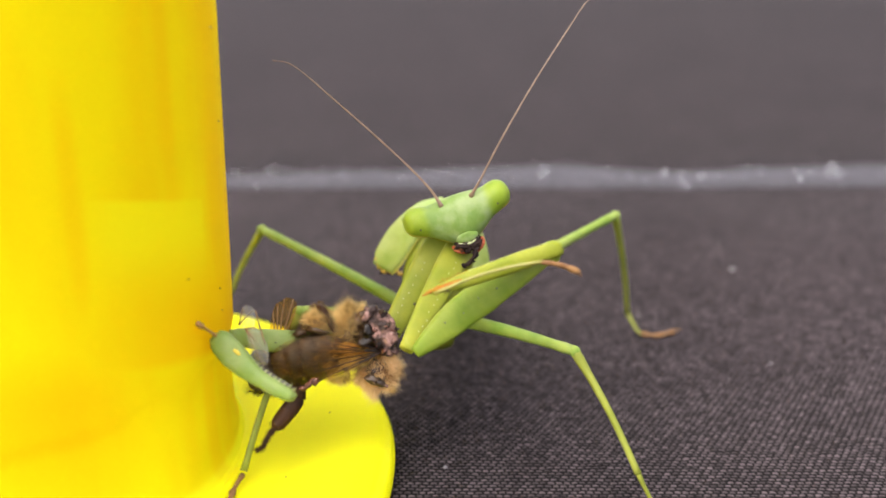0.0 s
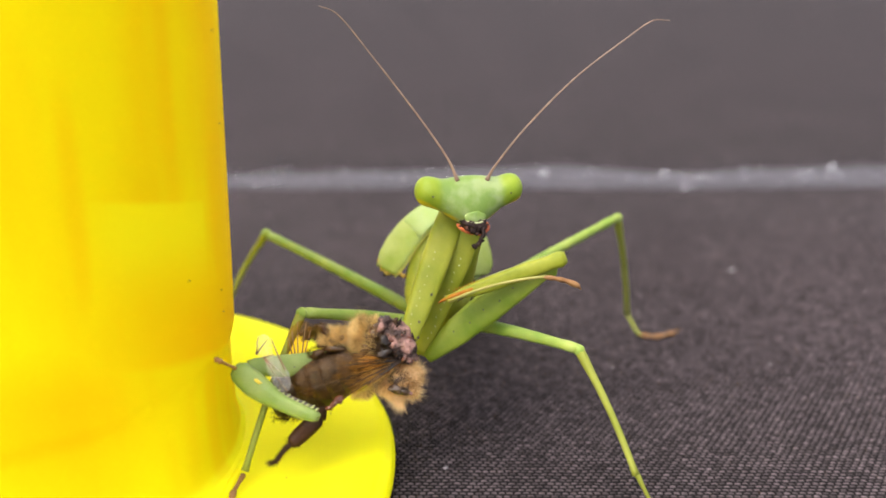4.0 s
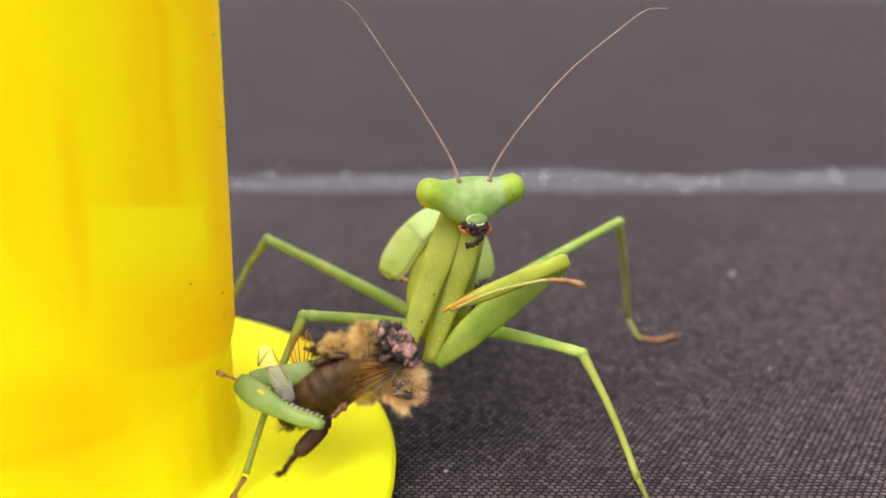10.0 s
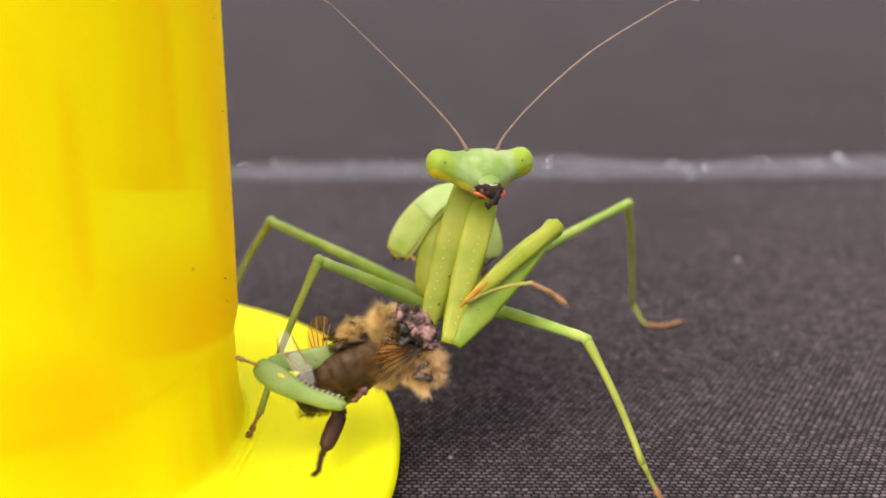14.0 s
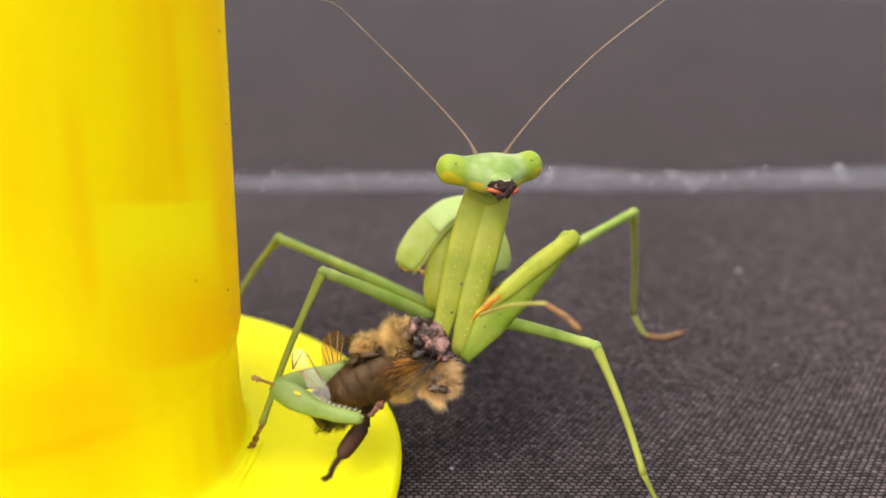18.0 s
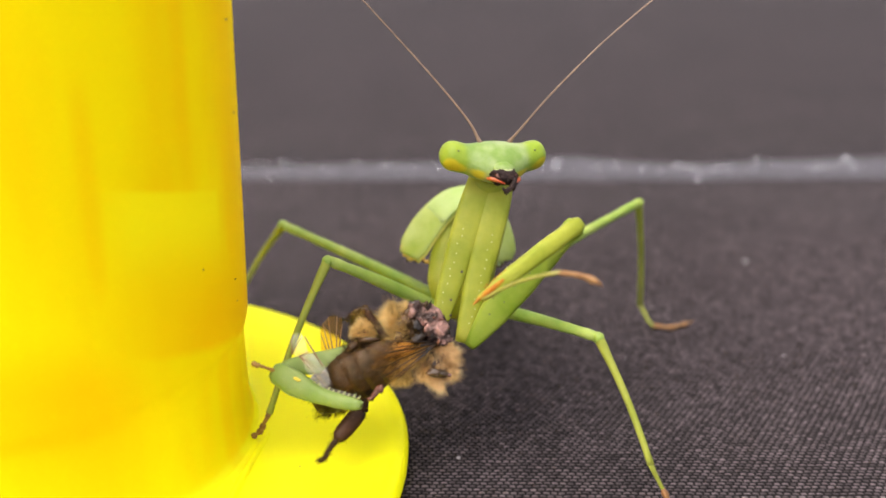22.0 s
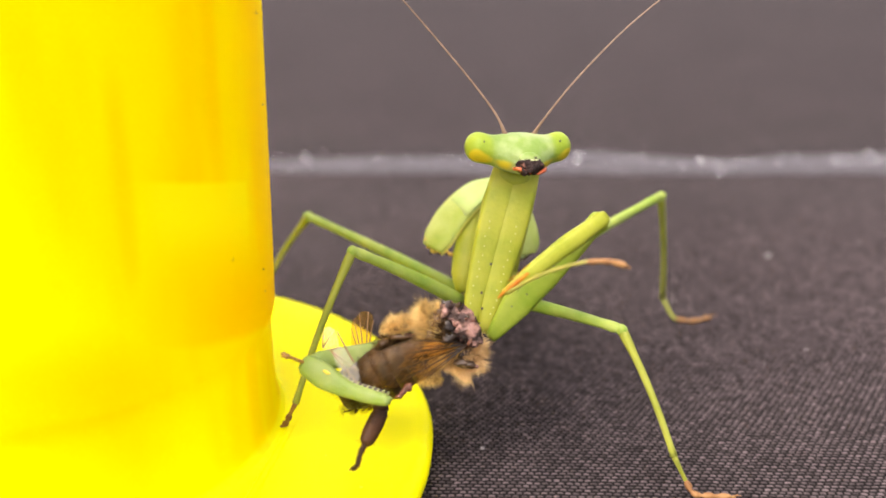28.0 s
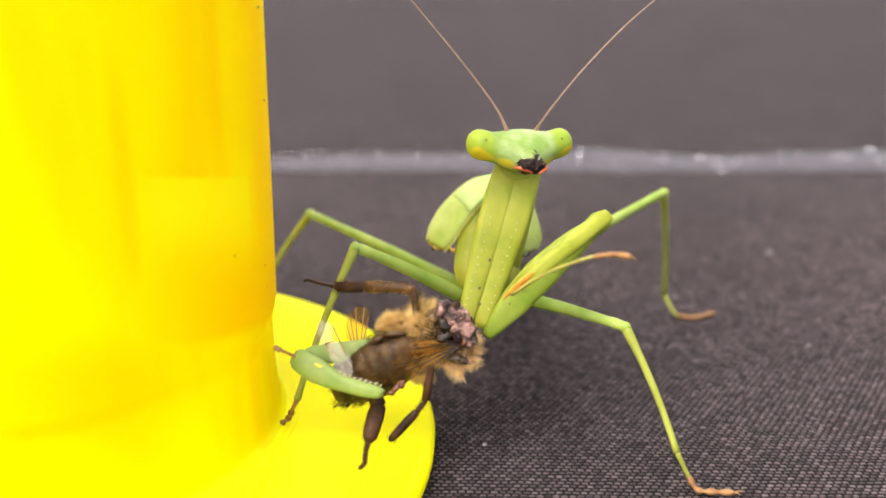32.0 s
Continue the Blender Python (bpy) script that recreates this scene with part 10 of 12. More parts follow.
    walk(parts["thorax"], [
        (0, at(-0.23, 0.39, -0.02, 0.0, -0.0, 0.0)),
        (0.5, at(0.10, 0.42, -0.18, 0.0, -0.0, 0.0)),
        (1, at(-0.37, 0.51, -0.09, 0.0, -0.0, 0.0)),
        (1.5, at(0.03, 0.53, -0.18, 0.0, -0.0, 0.0)),
        (2, at(0.22, 0.39, -0.25, 0.0, -0.0, 0.0)),
        (2.5, at(0.00, 0.28, -0.15, 0.0, -0.0, 0.0)),
        (3, at(-0.30, 0.33, 0.02, 0.0, -0.0, 0.0)),
        (3.5, at(0.04, 0.18, -0.03, 0.0, -0.0, 0.0)),
        (5.5, at(-0.37, 0.13, 0.34, 0.0, -0.0, 0.0)),
        (6, at(-0.00, 0.02, 0.13, 0.0, -0.0, 0.0)),
        (6.5, at(-0.07, 0.07, 0.10, 0.0, -0.0, 0.0)),
        (7, at(-0.01, 0.08, 0.16, 0.0, -0.0, 0.0)),
        (7.5, at(-0.01, 0.25, -0.08, 0.0, -0.0, 0.0)),
        (8, at(-0.01, 0.27, -0.05, 0.0, -0.0, 0.0)),
        (8.5, at(-0.01, 0.05, 0.10, 0.0, -0.0, 0.0)),
        (9, at(0.00, 0.00, 0.00, 0.0, -0.0, 0.0)),
        (9.5, at(0.04, 0.12, 0.12, 0.0, -0.0, 0.0)),
        (10, at(0.07, 0.01, 0.02, 0.0, -0.0, 0.0)),
        (10.5, at(-0.06, 0.07, -0.04, 0.0, -0.0, 0.0)),
        (11, at(0.57, 0.11, -0.19, 0.0, -0.0, 0.0)),
        (11.5, at(-0.16, 0.13, -0.27, 0.0, -0.0, 0.0)),
        (12, at(-0.04, 0.11, 0.13, 0.0, -0.0, 0.0)),
        (12.5, at(-0.24, 0.34, 0.08, 0.0, -0.0, 0.0)),
        (13, at(-0.39, 0.33, 0.23, 0.0, -0.0, 0.0)),
        (13.5, at(0.40, 0.46, 0.30, 0.0, -0.0, 0.0)),
        (15.5, at(0.18, 0.59, 0.32, 0.0, -0.0, 0.0)),
        (16, at(0.36, 0.20, 0.39, 0.0, -0.0, 0.0)),
        (16.5, at(0.35, 0.20, 0.38, 0.0, -0.0, 0.0)),
        (17, at(0.70, 0.14, 0.35, 0.0, -0.0, 0.0)),
        (17.5, at(0.43, 0.28, 0.26, 0.0, -0.0, 0.0)),
        (18, at(0.81, 0.16, 0.33, 0.0, -0.0, 0.0)),
        (18.5, at(0.87, 0.19, 0.38, 0.0, -0.0, 0.0)),
        (19, at(0.63, 0.17, 0.35, 0.0, -0.0, 0.0)),
        (19.5, at(0.57, 0.23, 0.45, 0.0, -0.0, 0.0)),
        (20, at(0.61, 0.29, 0.33, 0.0, -0.0, 0.0)),
        (20.5, at(0.58, 0.14, 0.43, 0.0, -0.0, 0.0)),
        (21, at(0.69, 0.25, 0.29, 0.0, -0.0, 0.0)),
        (21.5, at(0.61, 0.15, 0.40, 0.0, -0.0, 0.0)),
        (22, at(0.64, 0.23, 0.30, 0.0, -0.0, 0.0)),
        (22.5, at(0.61, 0.01, 0.44, 0.0, -0.0, 0.0)),
        (23, at(0.54, 0.08, 0.45, 0.0, -0.0, 0.0)),
        (23.5, at(0.63, 0.38, 0.16, 0.0, -0.0, 0.0)),
        (24, at(0.65, 0.40, 0.27, 0.0, -0.0, 0.0)),
        (24.5, at(0.70, 0.27, 0.22, 0.0, -0.0, 0.0)),
        (26.5, at(0.58, -0.14, 0.52, 0.0, -0.0, 0.0)),
        (27, at(0.65, -0.25, 0.43, 0.0, -0.0, 0.0)),
        (27.5, at(0.61, -0.35, 0.59, 0.0, -0.0, 0.0)),
        (28, at(0.58, -0.30, 0.48, 0.0, -0.0, 0.0)),
        (28.5, at(0.71, -0.30, 0.56, 0.0, -0.0, 0.0)),
        (29, at(0.62, -0.32, 0.63, 0.0, -0.0, 0.0)),
        (29.5, at(0.67, -0.36, 0.52, 0.0, -0.0, 0.0)),
        (30, at(0.62, -0.35, 0.58, 0.0, -0.0, 0.0)),
        (30.5, at(0.63, -0.20, 0.50, 0.0, -0.0, 0.0)),
        (31, at(0.57, -0.16, 0.47, 0.0, -0.0, 0.0)),
        (31.5, at(0.58, -0.16, 0.55, 0.0, -0.0, 0.0)),
        (32, at(0.64, -0.16, 0.41, 0.0, -0.0, 0.0)),
    ])
    walk(parts["abdomen"], [
        (0, at(-0.23, 0.39, -0.02, 0.0, -0.0, 0.0)),
        (0.5, at(0.10, 0.42, -0.18, 0.0, -0.0, 0.0)),
        (1, at(-0.37, 0.51, -0.09, 0.0, -0.0, 0.0)),
        (1.5, at(0.03, 0.53, -0.18, 0.0, -0.0, 0.0)),
        (2, at(0.22, 0.39, -0.25, 0.0, -0.0, 0.0)),
        (2.5, at(0.00, 0.28, -0.15, 0.0, -0.0, 0.0)),
        (3, at(-0.30, 0.33, 0.02, 0.0, -0.0, 0.0)),
        (3.5, at(0.04, 0.18, -0.03, 0.0, -0.0, 0.0)),
        (5.5, at(-0.37, 0.13, 0.34, 0.0, -0.0, 0.0)),
        (6, at(-0.00, 0.02, 0.13, 0.0, -0.0, 0.0)),
        (6.5, at(-0.07, 0.07, 0.10, 0.0, -0.0, 0.0)),
        (7, at(-0.01, 0.08, 0.16, 0.0, -0.0, 0.0)),
        (7.5, at(-0.01, 0.25, -0.08, 0.0, -0.0, 0.0)),
        (8, at(-0.01, 0.27, -0.05, 0.0, -0.0, 0.0)),
        (8.5, at(-0.01, 0.05, 0.10, 0.0, -0.0, 0.0)),
        (9, at(0.00, 0.00, 0.00, 0.0, -0.0, 0.0)),
        (9.5, at(0.04, 0.12, 0.12, 0.0, -0.0, 0.0)),
        (10, at(0.07, 0.01, 0.02, 0.0, -0.0, 0.0)),
        (10.5, at(-0.06, 0.07, -0.04, 0.0, -0.0, 0.0)),
        (11, at(0.57, 0.11, -0.19, 0.0, -0.0, 0.0)),
        (11.5, at(-0.16, 0.13, -0.27, 0.0, -0.0, 0.0)),
        (12, at(-0.04, 0.11, 0.13, 0.0, -0.0, 0.0)),
        (12.5, at(-0.24, 0.34, 0.08, 0.0, -0.0, 0.0)),
        (13, at(-0.39, 0.33, 0.23, 0.0, -0.0, 0.0)),
        (13.5, at(0.40, 0.46, 0.30, 0.0, -0.0, 0.0)),
        (15.5, at(0.18, 0.59, 0.32, 0.0, -0.0, 0.0)),
        (16, at(0.36, 0.20, 0.39, 0.0, -0.0, 0.0)),
        (16.5, at(0.35, 0.20, 0.38, 0.0, -0.0, 0.0)),
        (17, at(0.70, 0.14, 0.35, 0.0, -0.0, 0.0)),
        (17.5, at(0.43, 0.28, 0.26, 0.0, -0.0, 0.0)),
        (18, at(0.81, 0.16, 0.33, 0.0, -0.0, 0.0)),
        (18.5, at(0.87, 0.19, 0.38, 0.0, -0.0, 0.0)),
        (19, at(0.63, 0.17, 0.35, 0.0, -0.0, 0.0)),
        (19.5, at(0.57, 0.23, 0.45, 0.0, -0.0, 0.0)),
        (20, at(0.61, 0.29, 0.33, 0.0, -0.0, 0.0)),
        (20.5, at(0.58, 0.14, 0.43, 0.0, -0.0, 0.0)),
        (21, at(0.69, 0.25, 0.29, 0.0, -0.0, 0.0)),
        (21.5, at(0.61, 0.15, 0.40, 0.0, -0.0, 0.0)),
        (22, at(0.64, 0.23, 0.30, 0.0, -0.0, 0.0)),
        (22.5, at(0.61, 0.01, 0.44, 0.0, -0.0, 0.0)),
        (23, at(0.54, 0.08, 0.45, 0.0, -0.0, 0.0)),
        (23.5, at(0.63, 0.38, 0.16, 0.0, -0.0, 0.0)),
        (24, at(0.65, 0.40, 0.27, 0.0, -0.0, 0.0)),
        (24.5, at(0.70, 0.27, 0.22, 0.0, -0.0, 0.0)),
        (26.5, at(0.58, -0.14, 0.52, 0.0, -0.0, 0.0)),
        (27, at(0.65, -0.25, 0.43, 0.0, -0.0, 0.0)),
        (27.5, at(0.61, -0.35, 0.59, 0.0, -0.0, 0.0)),
        (28, at(0.58, -0.30, 0.48, 0.0, -0.0, 0.0)),
        (28.5, at(0.71, -0.30, 0.56, 0.0, -0.0, 0.0)),
        (29, at(0.62, -0.32, 0.63, 0.0, -0.0, 0.0)),
        (29.5, at(0.67, -0.36, 0.52, 0.0, -0.0, 0.0)),
        (30, at(0.62, -0.35, 0.58, 0.0, -0.0, 0.0)),
        (30.5, at(0.63, -0.20, 0.50, 0.0, -0.0, 0.0)),
        (31, at(0.57, -0.16, 0.47, 0.0, -0.0, 0.0)),
        (31.5, at(0.58, -0.16, 0.55, 0.0, -0.0, 0.0)),
        (32, at(0.64, -0.16, 0.41, 0.0, -0.0, 0.0)),
    ])
    walk(parts["pad-1"], [
        (0, at(-0.23, 0.39, -0.02, 0.0, -0.0, 0.0)),
        (0.5, at(0.10, 0.42, -0.18, 0.0, -0.0, 0.0)),
        (1, at(-0.37, 0.51, -0.09, 0.0, -0.0, 0.0)),
        (1.5, at(0.03, 0.53, -0.18, 0.0, -0.0, 0.0)),
        (2, at(0.22, 0.39, -0.25, 0.0, -0.0, 0.0)),
        (2.5, at(0.00, 0.28, -0.15, 0.0, -0.0, 0.0)),
        (3, at(-0.30, 0.33, 0.02, 0.0, -0.0, 0.0)),
        (3.5, at(0.04, 0.18, -0.03, 0.0, -0.0, 0.0)),
        (5.5, at(-0.37, 0.13, 0.34, 0.0, -0.0, 0.0)),
        (6, at(-0.00, 0.02, 0.13, 0.0, -0.0, 0.0)),
        (6.5, at(-0.07, 0.07, 0.10, 0.0, -0.0, 0.0)),
        (7, at(-0.01, 0.08, 0.16, 0.0, -0.0, 0.0)),
        (7.5, at(-0.01, 0.25, -0.08, 0.0, -0.0, 0.0)),
        (8, at(-0.01, 0.27, -0.05, 0.0, -0.0, 0.0)),
        (8.5, at(-0.01, 0.05, 0.10, 0.0, -0.0, 0.0)),
        (9, at(0.00, 0.00, 0.00, 0.0, -0.0, 0.0)),
        (9.5, at(0.04, 0.12, 0.12, 0.0, -0.0, 0.0)),
        (10, at(0.07, 0.01, 0.02, 0.0, -0.0, 0.0)),
        (10.5, at(-0.06, 0.07, -0.04, 0.0, -0.0, 0.0)),
        (11, at(0.57, 0.11, -0.19, 0.0, -0.0, 0.0)),
        (11.5, at(-0.16, 0.13, -0.27, 0.0, -0.0, 0.0)),
        (12, at(-0.04, 0.11, 0.13, 0.0, -0.0, 0.0)),
        (12.5, at(-0.24, 0.34, 0.08, 0.0, -0.0, 0.0)),
        (13, at(-0.39, 0.33, 0.23, 0.0, -0.0, 0.0)),
        (13.5, at(0.40, 0.46, 0.30, 0.0, -0.0, 0.0)),
        (15.5, at(0.18, 0.59, 0.32, 0.0, -0.0, 0.0)),
        (16, at(0.36, 0.20, 0.39, 0.0, -0.0, 0.0)),
        (16.5, at(0.35, 0.20, 0.38, 0.0, -0.0, 0.0)),
        (17, at(0.70, 0.14, 0.35, 0.0, -0.0, 0.0)),
        (17.5, at(0.43, 0.28, 0.26, 0.0, -0.0, 0.0)),
        (18, at(0.81, 0.16, 0.33, 0.0, -0.0, 0.0)),
        (18.5, at(0.87, 0.19, 0.38, 0.0, -0.0, 0.0)),
        (19, at(0.63, 0.17, 0.35, 0.0, -0.0, 0.0)),
        (19.5, at(0.57, 0.23, 0.45, 0.0, -0.0, 0.0)),
        (20, at(0.61, 0.29, 0.33, 0.0, -0.0, 0.0)),
        (20.5, at(0.58, 0.14, 0.43, 0.0, -0.0, 0.0)),
        (21, at(0.69, 0.25, 0.29, 0.0, -0.0, 0.0)),
        (21.5, at(0.61, 0.15, 0.40, 0.0, -0.0, 0.0)),
        (22, at(0.64, 0.23, 0.30, 0.0, -0.0, 0.0)),
        (22.5, at(0.61, 0.01, 0.44, 0.0, -0.0, 0.0)),
        (23, at(0.54, 0.08, 0.45, 0.0, -0.0, 0.0)),
        (23.5, at(0.63, 0.38, 0.16, 0.0, -0.0, 0.0)),
        (24, at(0.65, 0.40, 0.27, 0.0, -0.0, 0.0)),
        (24.5, at(0.70, 0.27, 0.22, 0.0, -0.0, 0.0)),
        (26.5, at(0.58, -0.14, 0.52, 0.0, -0.0, 0.0)),
        (27, at(0.65, -0.25, 0.43, 0.0, -0.0, 0.0)),
        (27.5, at(0.61, -0.35, 0.59, 0.0, -0.0, 0.0)),
        (28, at(0.58, -0.30, 0.48, 0.0, -0.0, 0.0)),
        (28.5, at(0.71, -0.30, 0.56, 0.0, -0.0, 0.0)),
        (29, at(0.62, -0.32, 0.63, 0.0, -0.0, 0.0)),
        (29.5, at(0.67, -0.36, 0.52, 0.0, -0.0, 0.0)),
        (30, at(0.62, -0.35, 0.58, 0.0, -0.0, 0.0)),
        (30.5, at(0.63, -0.20, 0.50, 0.0, -0.0, 0.0)),
        (31, at(0.57, -0.16, 0.47, 0.0, -0.0, 0.0)),
        (31.5, at(0.58, -0.16, 0.55, 0.0, -0.0, 0.0)),
        (32, at(0.64, -0.16, 0.41, 0.0, -0.0, 0.0)),
    ])
    walk(parts["pad1"], [
        (0, at(-0.23, 0.39, -0.02, 0.0, -0.0, 0.0)),
        (0.5, at(0.10, 0.42, -0.18, 0.0, -0.0, 0.0)),
        (1, at(-0.37, 0.51, -0.09, 0.0, -0.0, 0.0)),
        (1.5, at(0.03, 0.53, -0.18, 0.0, -0.0, 0.0)),
        (2, at(0.22, 0.39, -0.25, 0.0, -0.0, 0.0)),
        (2.5, at(0.00, 0.28, -0.15, 0.0, -0.0, 0.0)),
        (3, at(-0.30, 0.33, 0.02, 0.0, -0.0, 0.0)),
        (3.5, at(0.04, 0.18, -0.03, 0.0, -0.0, 0.0)),
        (5.5, at(-0.37, 0.13, 0.34, 0.0, -0.0, 0.0)),
        (6, at(-0.00, 0.02, 0.13, 0.0, -0.0, 0.0)),
        (6.5, at(-0.07, 0.07, 0.10, 0.0, -0.0, 0.0)),
        (7, at(-0.01, 0.08, 0.16, 0.0, -0.0, 0.0)),
        (7.5, at(-0.01, 0.25, -0.08, 0.0, -0.0, 0.0)),
        (8, at(-0.01, 0.27, -0.05, 0.0, -0.0, 0.0)),
        (8.5, at(-0.01, 0.05, 0.10, 0.0, -0.0, 0.0)),
        (9, at(0.00, 0.00, 0.00, 0.0, -0.0, 0.0)),
        (9.5, at(0.04, 0.12, 0.12, 0.0, -0.0, 0.0)),
        (10, at(0.07, 0.01, 0.02, 0.0, -0.0, 0.0)),
        (10.5, at(-0.06, 0.07, -0.04, 0.0, -0.0, 0.0)),
        (11, at(0.57, 0.11, -0.19, 0.0, -0.0, 0.0)),
        (11.5, at(-0.16, 0.13, -0.27, 0.0, -0.0, 0.0)),
        (12, at(-0.04, 0.11, 0.13, 0.0, -0.0, 0.0)),
        (12.5, at(-0.24, 0.34, 0.08, 0.0, -0.0, 0.0)),
        (13, at(-0.39, 0.33, 0.23, 0.0, -0.0, 0.0)),
        (13.5, at(0.40, 0.46, 0.30, 0.0, -0.0, 0.0)),
        (15.5, at(0.18, 0.59, 0.32, 0.0, -0.0, 0.0)),
        (16, at(0.36, 0.20, 0.39, 0.0, -0.0, 0.0)),
        (16.5, at(0.35, 0.20, 0.38, 0.0, -0.0, 0.0)),
        (17, at(0.70, 0.14, 0.35, 0.0, -0.0, 0.0)),
        (17.5, at(0.43, 0.28, 0.26, 0.0, -0.0, 0.0)),
        (18, at(0.81, 0.16, 0.33, 0.0, -0.0, 0.0)),
        (18.5, at(0.87, 0.19, 0.38, 0.0, -0.0, 0.0)),
        (19, at(0.63, 0.17, 0.35, 0.0, -0.0, 0.0)),
        (19.5, at(0.57, 0.23, 0.45, 0.0, -0.0, 0.0)),
        (20, at(0.61, 0.29, 0.33, 0.0, -0.0, 0.0)),
        (20.5, at(0.58, 0.14, 0.43, 0.0, -0.0, 0.0)),
        (21, at(0.69, 0.25, 0.29, 0.0, -0.0, 0.0)),
        (21.5, at(0.61, 0.15, 0.40, 0.0, -0.0, 0.0)),
        (22, at(0.64, 0.23, 0.30, 0.0, -0.0, 0.0)),
        (22.5, at(0.61, 0.01, 0.44, 0.0, -0.0, 0.0)),
        (23, at(0.54, 0.08, 0.45, 0.0, -0.0, 0.0)),
        (23.5, at(0.63, 0.38, 0.16, 0.0, -0.0, 0.0)),
        (24, at(0.65, 0.40, 0.27, 0.0, -0.0, 0.0)),
        (24.5, at(0.70, 0.27, 0.22, 0.0, -0.0, 0.0)),
        (26.5, at(0.58, -0.14, 0.52, 0.0, -0.0, 0.0)),
        (27, at(0.65, -0.25, 0.43, 0.0, -0.0, 0.0)),
        (27.5, at(0.61, -0.35, 0.59, 0.0, -0.0, 0.0)),
        (28, at(0.58, -0.30, 0.48, 0.0, -0.0, 0.0)),
        (28.5, at(0.71, -0.30, 0.56, 0.0, -0.0, 0.0)),
        (29, at(0.62, -0.32, 0.63, 0.0, -0.0, 0.0)),
        (29.5, at(0.67, -0.36, 0.52, 0.0, -0.0, 0.0)),
        (30, at(0.62, -0.35, 0.58, 0.0, -0.0, 0.0)),
        (30.5, at(0.63, -0.20, 0.50, 0.0, -0.0, 0.0)),
        (31, at(0.57, -0.16, 0.47, 0.0, -0.0, 0.0)),
        (31.5, at(0.58, -0.16, 0.55, 0.0, -0.0, 0.0)),
        (32, at(0.64, -0.16, 0.41, 0.0, -0.0, 0.0)),
    ])
